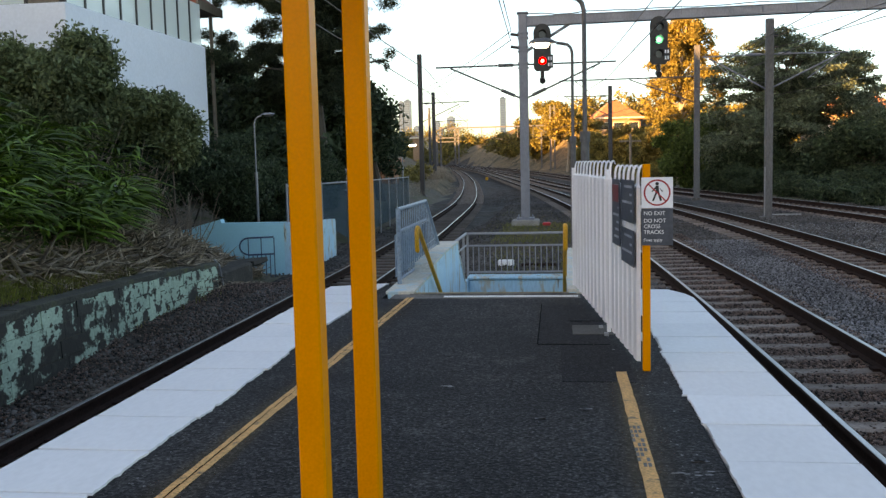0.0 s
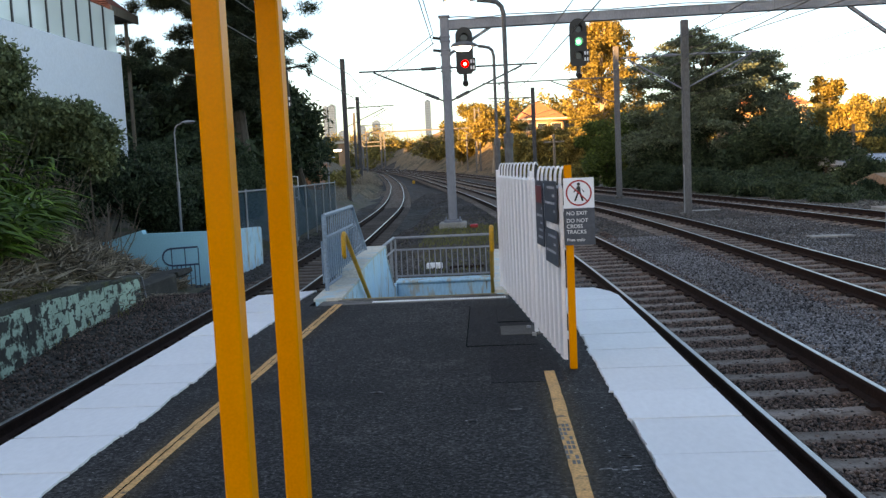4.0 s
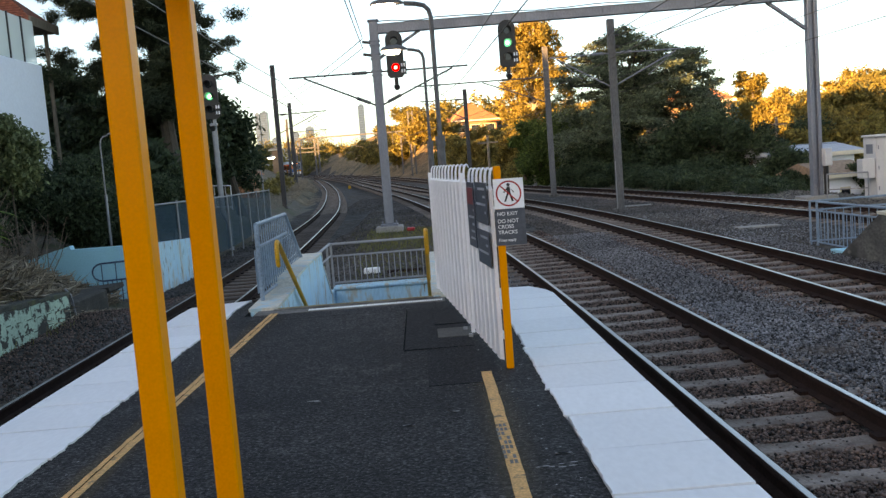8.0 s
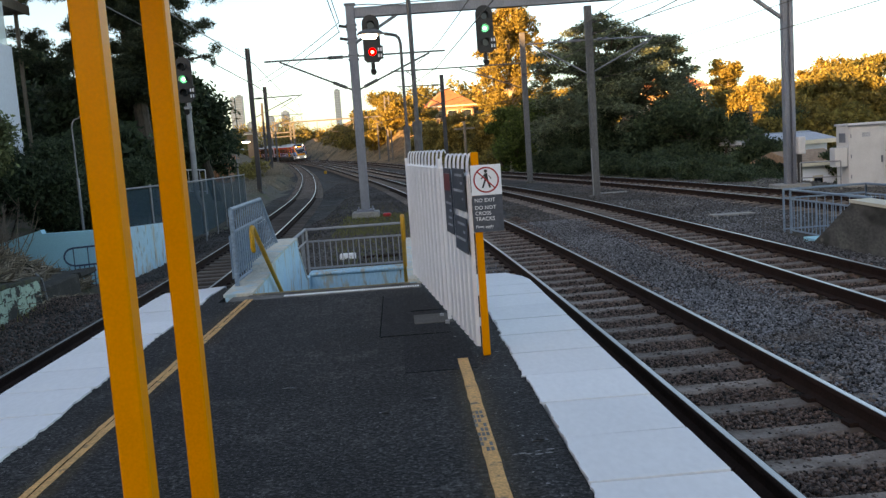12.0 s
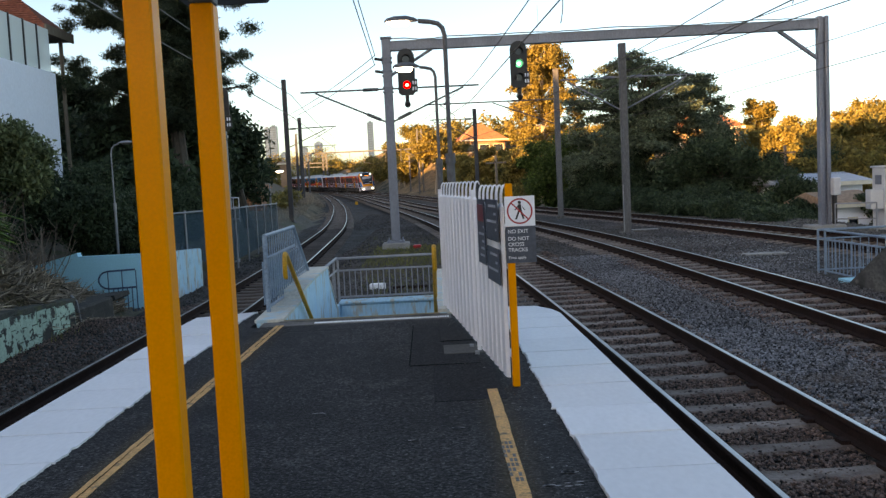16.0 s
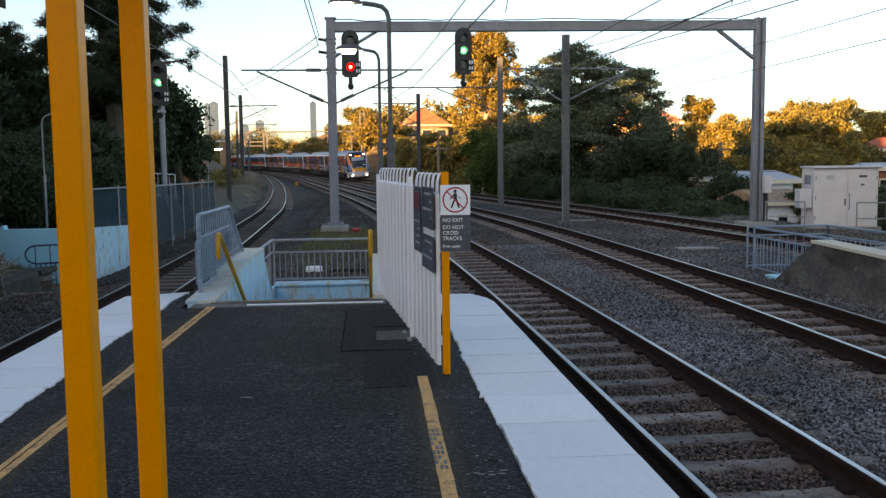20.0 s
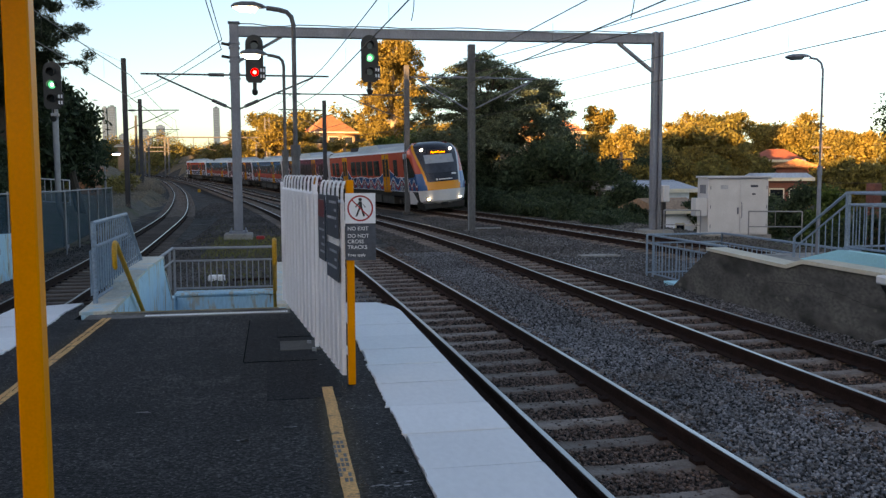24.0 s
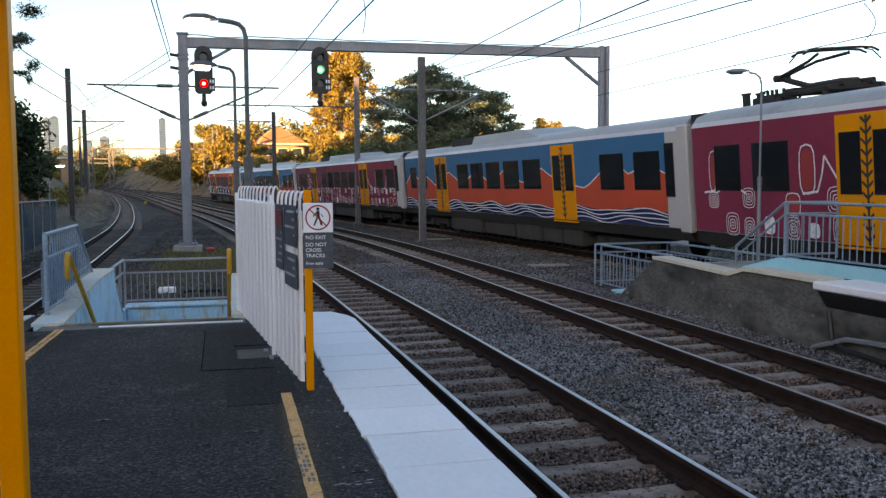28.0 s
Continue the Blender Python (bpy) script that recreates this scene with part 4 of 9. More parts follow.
part("drain_pipe", Geo().tube([(-6.36, 15.62, -0.22), (-6.30, 15.7, -0.34), (-6.29, 15.85, -0.85)], 0.022, 6), GALV, wall_left)
tagged(part("concrete_slab", Geo().prism([(-7.5, -0.70), (-6.38, -0.60), (-6.30, -0.55), (-6.32, -0.47), (-7.5, -0.56)], 17.62, 18.5, "y"), PIER_CON), "dark concrete slab jutting from the bank wall", "slab", kind="structure")

# ---- blue ramp wall and dark railing ----
wall_blue = thing("wall_blue", "light blue painted ramp wall beside the track", "wall", kind="structure")
part("wall_panel", Geo().prism([(-9.45, -0.10), (-8.20, 0.22), (-8.17, 0.13), (-6.62, 0.13), (-6.62, -1.6), (-9.45, -1.6)], 20.7, 20.95, "y"), BLUE_WALL, wall_blue)
part("wall_panel", Geo().prism([(20.7, 0.13), (24.9, -0.06), (25.0, -0.12), (25.0, -1.6), (20.7, -1.6)], -6.618, -6.42, "x"), BLUE_OLD, wall_blue)
t = thing("ramp_railing", "dark blue steel railing with a rounded end before the blue wall", "railing", group="railings")
y = 20.2
part("frame", Geo().tube([(-6.72, y, -0.18), (-7.34, y, -0.20), (-7.44, y, -0.225), (-7.51, y, -0.28), (-7.55, y, -0.36), (-7.55, y, -0.44), (-7.51, y, -0.52), (-7.43, y, -0.575), (-7.32, y, -0.60), (-6.72, y, -0.58)], 0.02, 6), BLUE_DARK, t, smooth=True)
for i in range(7):
    x = -7.34 + i * 0.105
    part("bar", Geo().tube([(x, y, -1.15), (x, y, -0.2 if i % 3 == 0 else -0.58)], 0.012, 5), BLUE_DARK, t)
# mesh fence with shade cloth above the blue wall
CLOTH = surface("teal_shade_cloth", (0.030, 0.080, 0.105), (0.055, 0.125, 0.155), rough=0.95, scale=0.8, fine=60, bump=0.1, fine_amount=0.3, spec=0.1)
nt = CLOTH.node_tree
out = next(q for q in nt.nodes if q.bl_idname == "ShaderNodeOutputMaterial")
weave, clear = nt.nodes.new("ShaderNodeMixShader"), nt.nodes.new("ShaderNodeBsdfTransparent")
weave.inputs[0].default_value = 0.42
nt.links.new(clear.outputs[0], weave.inputs[1])
nt.links.new(out.inputs[0].links[0].from_socket, weave.inputs[2])
nt.links.new(weave.outputs[0], out.inputs[0])
t = thing("mesh_fence", "chain mesh fence with dark teal shade cloth along the ramp", "fence")
n = 9
for i in range(n):
    y = 20.75 + i * (46.2 - 20.75) / (n - 1)
    x = -6.52 - max(0, y - 30) * 0.078
    b = np.interp(y, [20, 24.9, 25.1, 47], [0.1, -0.08, -0.80, -0.95])
    tp = np.interp(y, [20, 27, 47], [1.0, 0.95, 0.78])
    part("post", Geo().tube([(x, y, b - 0.3), (x, y, tp + 0.06)], 0.028, 6), GALV, t)
    if i:
        part("cloth_panel", Geo().add([(px - 0.03, py, pb), (x - 0.03, y, b), (x - 0.03, y, tp - 0.04), (px - 0.03, py, pt - 0.04), (px - 0.045, py, pb), (x - 0.045, y, b), (x - 0.045, y, tp - 0.04), (px - 0.045, py, pt - 0.04)], [(0, 1, 2, 3), (4, 5, 6, 7), (0, 1, 5, 4), (2, 3, 7, 6)]), CLOTH, t)
        part("top_rail", Geo().tube([(px, py, pt), (x, y, tp)], 0.024, 6), GALV, t)
    px, py, pb, pt = x, y, float(b), float(tp)

# ---- platform across the tracks, with its ramp ----
RAMP_CON = surface("stained_ramp_concrete", (0.130, 0.127, 0.118), (0.070, 0.070, 0.066), rough=0.92, scale=1.6, fine=24, amount=0.95, bump=0.5, fine_amount=0.35, third=(0.026, 0.025, 0.023), third_at=(0.50, 0.64), third_scale=1.5, stretch=(1, 0.5, 1), speck=(0.22, 0.21, 0.18), speck_at=(0.64, 0.72), speck_scale=3.5)
ramp = thing("platform_ramp", "weathered concrete platform ramp with cream coping", "platform ramp", kind="structure")
part("ramp_wall", Geo().prism([(-9, 0.13), (9.8, 0.13), (11.55, 0.13), (11.95, 0.02), (14.4, 0.08), (15.75, -0.70), (15.75, -1.6), (-9, -1.6)], 7.45, 7.75, "x"), RAMP_CON, ramp)
part("ramp_coping", Geo().prism([(9.82, 0.13), (11.55, 0.13), (11.95, 0.02), (14.4, 0.08), (14.42, 0.13), (11.97, 0.075), (11.57, 0.185), (9.82, 0.185)], 7.41, 7.79, "x"), CREAM, ramp, "cream painted coping")
part("white_edge", Geo().box(7.28, -9, 0.06, 8.0, 9.78, 0.17, 0.02), WHITE_PAINT, ramp, "white platform edge slab")
# black wedge paints in the shade under the overhanging edge slab
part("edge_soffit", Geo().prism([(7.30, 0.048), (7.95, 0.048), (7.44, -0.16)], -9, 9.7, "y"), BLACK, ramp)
part("deck", Geo().box(7.75, -9, -1.6, 9.65, 12.0, 0.06), ASPHALT, ramp)
part("deck", Geo().prism([(12.0, 0.0), (14.4, 0.0), (15.75, -0.72), (15.75, -1.6), (12.0, -1.6)], 7.75, 9.65, "x"), CONCRETE, ramp)
part("blue_kerb", Geo().prism([(7.0, 0.24), (12.4, 0.235), (13.4, 0.0), (13.4, -0.2), (7.0, -0.2)], 8.57, 8.73, "x"), BLUE_WALL, ramp, "light blue kerb wall")
part("blue_kerb", Geo().box(7.5, 15.8, -0.9, 9.0, 16.3, -0.68), BLUE_WALL, ramp)
g, rnd = Geo(), random.Random(8)
for path in (((13.3, -0.10), (12.5, -0.24), (11.9, -0.19), (11.1, -0.15), (10.1, -0.27), (9.65, -0.30)), ((9.62, 0.10), (9.56, -0.15), (9.66, -0.38), (9.58, -0.62), (9.8, -0.85))):
    for (ya, za), (yb, zb) in zip(path[:-1], path[1:]):
        for i in range(6):
            p = (ya + (yb - ya) * i / 6, za + (zb - za) * i / 6 + rnd.uniform(-0.02, 0.02))
            q = (ya + (yb - ya) * (i + 1) / 6, za + (zb - za) * (i + 1) / 6)
            w = rnd.uniform(0.002, 0.006)
            g.add([(7.447, p[0], p[1] - w), (7.447, q[0], q[1] - w), (7.447, q[0], q[1] + w), (7.447, p[0], p[1] + w)], [(0, 1, 2, 3)])
part("wall_crack", g, BLACK, ramp, "black cracks in the weathered wall")
part("service_pipe", Geo().tube([(7.40, 9.6, -0.2), (7.38, 9.5, -0.55), (7.36, 9.3, -0.62), (7.36, 8.6, -0.66), (7.36, 2, -0.7)], 0.03, 6), BLACK, ramp)
part("service_pipe", Geo().tube([(7.40, 9.9, -0.72), (7.36, 9.2, -0.50), (7.36, 8.4, -0.45), (7.36, 2, -0.45)], 0.035, 6), GALV, ramp)
railing("ramp_railing", "blue-grey steel railing at the foot of the ramp", (7.85, 17.6, -0.74), (7.85, 14.5, -0.74), 0.86, 20, RAILING_BLUE, 0.05, 0.68)
railing("ramp_railing", "blue-grey steel railing along the ramp", (9.55, 17.85, -0.74), (9.55, 13.2, -0.74), 0.86, 26, RAILING_BLUE, 0.05, 0.66)
railing("ramp_railing", "blue-grey steel railing along the ramp", (7.82, 17.85, -0.74), (9.55, 17.85, -0.74), 0.86, 10, RAILING_BLUE, 0.05, 0.68)
railing("platform_railing", "tall blue-grey steel railing around the far stairs", (8.65, 12.3, 0.24), (8.65, 7.2, 0.24), 0.88, 34, RAILING_BLUE, 0.05, 0.70)
railing("platform_railing", "tall blue-grey steel railing around the far stairs", (8.68, 12.3, 0.24), (9.60, 12.3, 0.24), 0.88, 7, RAILING_BLUE, 0.05, 0.70)
railing("platform_railing", "sloping blue-grey steel stair railing", (8.65, 12.32, 0.24), (8.65, 13.7, -0.55), 0.88, 8, RAILING_BLUE, 0.05, 0.70)


# ---- yellow station sign on two posts ----
t = thing("station_sign", "grey station sign box on two yellow square posts", "sign")
for x, y in ((-0.79, 2.39), (-0.752, 2.925)):
    p = part("post", Geo().box(x - 0.0375, y - 0.0375, 0.0, x + 0.0375, y + 0.0375, 2.035, 0.006), YELLOW, t, "yellow painted square post")
    part("collar", Geo().box(x - 0.0385, y - 0.0385, 2.035, x + 0.0385, y + 0.0385, 2.15, 0.004), SIGN_GREY, p)
part("sign_box", Geo().box(-0.93, 1.70, 2.13, -0.615, 3.41, 2.60, 0.010), SIGN_GREY, t, "dark grey sign box")
part("sign_face", Geo().box(-0.617, 1.73, 2.155, -0.608, 3.385, 2.58, 0.002), FENCE_WHITE, t, "white sign face")

# ---- white palisade fence with notices ----
fence = thing("palisade_fence", "white steel palisade fence with curved pale tops beside the stairs", "fence")
A, B = Vector((0.466, 6.10, 0)), Vector((0.098, 10.12, 0))
fd = (B - A).normalized()
fn = Vector((fd.y, -fd.x, 0))


def pale(half, top):
    """One folded pale, flat faced with raked edges, its narrowed head bent over."""
    prof = [(-half, 0.0), (half, 0.0), (half, 0.006), (half * 0.72, 0.026), (-half * 0.72, 0.026), (-half, 0.006)]
    path = [(0, 0.05, 1.0), (0, 0.6, 1.0), (0, top - 0.15, 1.0), (0.0, top - 0.125, 0.50), (0.003, top - 0.06, 0.44), (0.010, top - 0.025, 0.42), (0.024, top, 0.40), (0.036, top - 0.006, 0.36), (0.044, top - 0.03, 0.30)]
    gg, n = Geo(), len(prof)
    for off, z, k in path:
        gg.v += [(u * k, w * (1.0 if k > 0.9 else 0.35) - off, z + (w * 0.4 if off > 0.03 else 0)) for u, w in prof]
    for i in range(len(path) - 1):
        gg.f += [(i * n + j, i * n + (j + 1) % n, (i + 1) * n + (j + 1) % n, (i + 1) * n + j) for j in range(n)]
    gg.f += [tuple(range(n)), tuple(range((len(path) - 1) * n, len(path) * n))]
    me = gg.mesh("pale")
    me.materials.append(FENCE_WHITE)
    return me


turn = math.degrees(math.atan2(fd.y, fd.x))
# a near panel of six pales and a taller far panel of ten
for k0, k1, n, half, top in ((0.005, 0.30, 6, 0.075, 1.395), (0.31, 1.0, 11, 0.095, 1.43)):
    PALE = pale(half, top)
    for i in range(n):
        o = new("pale", PALE)
        p = A.lerp(B, k0 + (k1 - k0) * (i + 0.5) / n)
        o.parent, o.matrix_basis = fence, pose(p.x, p.y, 0, 0, 0, turn + (1.5 if k0 < 0.1 else 0))
for z in (0.20, 1.10):
    a, b = A + fn * 0.03, B + fn * 0.03
    part("rail", Geo().tube([a + Vector((0, 0, z)), b + Vector((0, 0, z))], 0.022, 6), FENCE_WHITE, fence, smooth=True)
for k in (0.34, 0.985):
    p = A.lerp(B, k) - fn * 0.018
    part("post", Geo().box(p.x - 0.016, p.y - 0.03, 0, p.x + 0.016, p.y + 0.03, 1.36, 0.004), FENCE_WHITE, fence)
for k in (0.30, 0.38):
    p = A.lerp(B, k) - fn * 0.06
    part("bracket", Geo().box(p.x - 0.02, p.y - 0.02, 0, p.x + 0.015, p.y + 0.015, 0.03, 0.003), GALV, fence)
part("end_post", Geo().box(0.470, 6.062, 0.0, 0.521, 6.113, 1.405, 0.006), YELLOW, fence, "yellow square end post")
# small plates on the fence
NOTICE = surface("dark_notice", (0.045, 0.055, 0.075), (0.06, 0.07, 0.09), rough=0.5, scale=3, fine=30, bump=0.02)
NOTICE_RED = surface("red_notice_panel", (0.24, 0.03, 0.035), rough=0.5, scale=3, fine=30, bump=0.02)
NOTICE_INK = surface("pale_notice_print", (0.42, 0.45, 0.5), rough=0.6, scale=3, fine=30, bump=0)
RED_INK = surface("red_sign_ink", (0.50, 0.015, 0.02), rough=0.5, scale=3, fine=30, bump=0)
BLACK_INK = surface("black_sign_ink", (0.01, 0.01, 0.012), rough=0.5, scale=3, fine=30, bump=0)
for k0, k1, z0, z1, kind in ((0.012, 0.140, 1.00, 1.295, 0), (0.012, 0.140, 0.70, 0.95, 0), (0.155, 0.245, 0.79, 1.29, 1)):
    a, b = A.lerp(B, k0) - fn * 0.045, A.lerp(B, k1) - fn * 0.045
    q = tagged(part("notice_plate", Geo().add([a + Vector((0, 0, z0)), b + Vector((0, 0, z0)), b + Vector((0, 0, z1)), a + Vector((0, 0, z1)), a + Vector((0, 0, z0)) + fn * 0.006, b + Vector((0, 0, z0)) + fn * 0.006, b + Vector((0, 0, z1)) + fn * 0.006, a + Vector((0, 0, z1)) + fn * 0.006], [(0, 1, 2, 3), (4, 5, 6, 7), (0, 1, 5, 4), (1, 2, 6, 5), (2, 3, 7, 6), (3, 0, 4, 7)]), NOTICE), "dark blue-grey notice plate on the white fence", "notice", "fence notices")
    g = Geo()
    rows = int((z1 - z0) / 0.055)
    for r in range(1, rows):
        z = z1 - r * 0.055
        e = 0.55 + 0.35 * math.sin(r * 2.7)
        pa, pb = a.lerp(b, 0.10) - fn * 0.003, a.lerp(b, e) - fn * 0.003
        g.add([pa + Vector((0, 0, z)), pb + Vector((0, 0, z)), pb + Vector((0, 0, z + 0.018)), pa + Vector((0, 0, z + 0.018))], [(0, 1, 2, 3)])
    part("print_bars", g, NOTICE_INK, q)
    if kind:
        pa, pb = a.lerp(b, 0.1) - fn * 0.004, a.lerp(b, 0.9) - fn * 0.004
        part("red_panel", Geo().add([pa + Vector((0, 0, z1 - 0.17)), pb + Vector((0, 0, z1 - 0.17)), pb + Vector((0, 0, z1 - 0.04)), pa + Vector((0, 0, z1 - 0.04))], [(0, 1, 2, 3)]), NOTICE_RED, q)

# ---- no exit sign ----
nx = thing("no_exit_sign", "white and dark grey no exit sign on the yellow fence post", "sign", at=pose(0.460, 6.050, 0.862, 0, 0, -4) @ Matrix.Diagonal((1.05, 1.0, 1.06, 1.0)))
part("upper_plate", Geo().box(0, -0.004, 0.235, 0.195, 0.004, 0.428, 0.002), FENCE_WHITE, nx, "white plate with a red ring")
part("lower_plate", Geo().box(0, -0.004, 0.0, 0.195, 0.004, 0.234, 0.002), NOTICE, nx, "dark grey lettered plate")
ring = Geo()
cx, cz = 0.0975, 0.332
for i in range(32):
    a, b = 2 * math.pi * i / 32, 2 * math.pi * (i + 1) / 32
    ring.add([(cx + r * math.cos(c), -0.0052, cz + r * math.sin(c)) for r, c in ((0.083, a), (0.083, b), (0.073, b), (0.073, a))], [(0, 1, 2, 3)])
ring.add([(cx - 0.056, -0.0056, cz + 0.050), (cx - 0.050, -0.0056, cz + 0.056), (cx + 0.056, -0.0056, cz - 0.050), (cx + 0.050, -0.0056, cz - 0.056)], [(0, 1, 2, 3)])
part("red_ring", ring, RED_INK, nx)
fig = Geo()
for quad in (((-0.010, 0.044), (0.010, 0.044), (0.013, 0.005), (-0.009, 0.005)), ((-0.009, 0.006), (0.004, 0.006), (-0.020, -0.052), (-0.032, -0.052)), ((0.0, 0.006), (0.013, 0.006), (0.030, -0.050), (0.018, -0.052)),
             ((0.008, 0.040), (0.012, 0.034), (0.036, 0.008), (0.030, 0.004)), ((-0.008, 0.040), (-0.004, 0.030), (-0.028, 0.004), (-0.034, 0.010))):
    fig.add([(cx + x, -0.0050, cz + z) for x, z in quad], [(0, 1, 2, 3)])
fig.add([(cx + 0.011 * math.cos(a), -0.0050, cz + 0.056 + 0.011 * math.sin(a)) for a in np.linspace(0, 2 * math.pi, 12, endpoint=False)], [tuple(range(12))])
part("walking_symbol", fig, BLACK_INK, nx)


def lettering(text, size, m, material, parent, depth=0.0006):
    cu = bpy.data.curves.new("lettering", "FONT")
    cu.body, cu.size, cu.extrude = text, size, depth
    tmp = bpy.data.objects.new("lettering", cu)
    me = bpy.data.meshes.new_from_object(tmp)
    bpy.data.objects.remove(tmp)
    me.materials.clear()
    me.materials.append(material)
    o = new("lettering", me)
    o.parent, o.matrix_basis = parent, m
    return o


for i, (text, size) in enumerate((("NO EXIT", 0.034), ("DO NOT", 0.034), ("CROSS", 0.034), ("TRACKS", 0.034), ("Fines apply", 0.026))):
    lettering(text, size, pose(0.014, -0.0055, (0.192, 0.145, 0.109, 0.073, 0.026)[i], 90, 0, 0), FENCE_WHITE, nx)


# ---- portal gantry with signals ----
gantry = thing("signal_gantry", "grey steel portal gantry spanning the tracks", "gantry")
GL, GR, GZ = Vector((-1.17, 30.9, 0)), Vector((13.6, 30.3, 0)), 6.02
part("footing", Geo().box(-1.64, 30.45, -0.95, -0.70, 31.35, -0.55, 0.03), CONCRETE, gantry, "concrete footing")
part("base_plate", Geo().box(-1.47, 30.6, -0.55, -0.87, 31.2, -0.48, 0.004), GALV_DULL, gantry)
for sx in (-0.24, 0.24):
    for sy in (-0.24, 0.24):
        part("bolt", Geo().tube([(GL.x + sx, GL.y + sy, -0.48), (GL.x + sx, GL.y + sy, -0.38)], 0.025, 6), GALV_DULL, gantry)
part("column", Geo().box(GL.x - 0.15, GL.y - 0.15, -0.48, GL.x + 0.15, GL.y + 0.15, 6.42, 0.02), GALV_DULL, gantry, "square grey steel column")
for z in (4.6, 4.75, 5.15, 5.3, 5.6, 5.75):
    part("column_band", Geo().box(GL.x - 0.18, GL.y - 0.18, z, GL.x + 0.18, GL.y + 0.18, z + 0.045, 0.004), GALV_DULL, gantry)
part("column_cap", Geo().box(GL.x - 0.19, GL.y - 0.19, 6.42, GL.x + 0.19, GL.y + 0.19, 6.47, 0.004), GALV_DULL, gantry)
c = part("column", Geo().box(GR.x - 0.20, GR.y - 0.14, -0.7, GR.x - 0.05, GR.y + 0.14, 6.42, 0.02), GALV_DULL, gantry, "twin grey steel column")
part("flange", Geo().box(GR.x - 0.05, GR.y - 0.03, -0.7, GR.x + 0.03, GR.y + 0.03, 6.38), GALV_DULL, c)
part("column", Geo().box(GR.x + 0.03, GR.y - 0.14, -0.7, GR.x + 0.16, GR.y + 0.14, 6.42, 0.02), GALV_DULL, gantry, "twin grey steel column")
part("footing", Geo().box(GR.x - 0.6, GR.y - 0.5, -1.2, GR.x + 0.5, GR.y + 0.5, -0.62, 0.03), CONCRETE, gantry)


def along(k, z, side=0.0):
    p = GL.lerp(GR, k)
    return Vector((p.x, p.y + side, z))


for side in (-0.13, 0.13):
    part("beam_web", Geo().add([along(0.01, GZ, side - 0.008), along(0.985, GZ, side - 0.008), along(0.985, GZ + 0.28, side - 0.008), along(0.01, GZ + 0.28, side - 0.008), along(0.01, GZ, side + 0.008), along(0.985, GZ, side + 0.008), along(0.985, GZ + 0.28, side + 0.008), along(0.01, GZ + 0.28, side + 0.008)], [(0, 1, 2, 3), (7, 6, 5, 4), (0, 4, 5, 1), (2, 6, 7, 3), (0, 3, 7, 4), (1, 5, 6, 2)]), GALV_DULL, gantry, "box beam web")
for z in (GZ - 0.015, GZ + 0.28):
    part("beam_flange", Geo().add([along(0.01, z, -0.17), along(0.985, z, -0.17), along(0.985, z, 0.17), along(0.01, z, 0.17), along(0.01, z + 0.018, -0.17), along(0.985, z + 0.018, -0.17), along(0.985, z + 0.018, 0.17), along(0.01, z + 0.018, 0.17)], [(0, 1, 2, 3), (7, 6, 5, 4), (0, 4, 5, 1), (2, 6, 7, 3), (0, 3, 7, 4), (1, 5, 6, 2)]), GALV_DULL, gantry)
for i in range(14):
    p = along(0.035 + i * 0.07, GZ, -0.142)
    part("stiffener", Geo().box(p.x - 0.012, p.y - 0.03, GZ - 0.01, p.x + 0.012, p.y + 0.006, GZ + 0.30), GALV_DULL, gantry)
rnd = random.Random(2)
part("conduit", Geo().tube([along(k, GZ + 0.34 + rnd.uniform(-0.02, 0.05), -0.1) for k in np.linspace(0.01, 0.98, 30)], 0.018, 5), WIRE, gantry)
part("brace", Geo().tube([along(0.105, GZ - 0.01), along(0.0, 5.2) + Vector((0.15, 0, 0))], 0.05, 6), GALV_DULL, gantry)
part("brace", Geo().tube([along(0.90, GZ - 0.01), along(0.985, 5.05)], 0.075, 6), GALV_DULL, gantry)
# bracket arms of the left column, out over the tracks on both sides
for s, reach in ((-1, 3.0), (1, 3.1)):
    b0 = Vector((GL.x, GL.y, 0))
    part("bracket_arm", Geo().tube([b0 + Vector((0, -0.1, 4.72)), b0 + Vector((s * reach, -0.1, 4.72))], 0.030, 6), POLE, gantry, "tubular bracket arm")
    part("insulator", Geo().tube([b0 + Vector((s * 0.35, -0.1, 4.72)), b0 + Vector((s * 0.85, -0.1, 4.72))], 0.06, 8), POLE, gantry)
    part("bracket_strut", Geo().tube([b0 + Vector((0, -0.1, 3.55)), b0 + Vector((s * reach * 0.83, -0.1, 4.68))], 0.030, 6), POLE, gantry)
    part("insulator", Geo().tube([b0 + Vector((s * 0.3, -0.1, 3.69)), b0 + Vector((s * 0.75, -0.1, 3.89))], 0.06, 8), POLE, gantry)
for z in (5.72, 5.30):
    part("feeder_insulator", Geo().tube([(GL.x - 0.15, GL.y, z), (GL.x - 0.42, GL.y, z + 0.05)], 0.05, 8), BLACK, gantry)
part("control_box", Geo().box(GR.x + 0.10, GR.y - 0.42, 0.38, GR.x + 0.36, GR.y - 0.17, 0.98, 0.03), CABINET_WHITE, gantry, "white control box on the column")
part("cable_duct", Geo().box(GR.x + 0.14, GR.y - 0.34, -0.6, GR.x + 0.26, GR.y - 0.17, 0.38, 0.02), BLACK, gantry)
tagged(part("red_marker", Geo().box(-0.58, 30.2, -0.74, -0.30, 30.5, -0.62, 0.03), RED_INK), "small red plastic marker lying beside the footing", "marker")


def disc(c, r, n=20):
    return Geo().add([(c[0] + r * math.cos(a), c[1], c[2] + r * math.sin(a)) for a in np.linspace(0, 2 * math.pi, n, endpoint=False)], [tuple(range(n))])


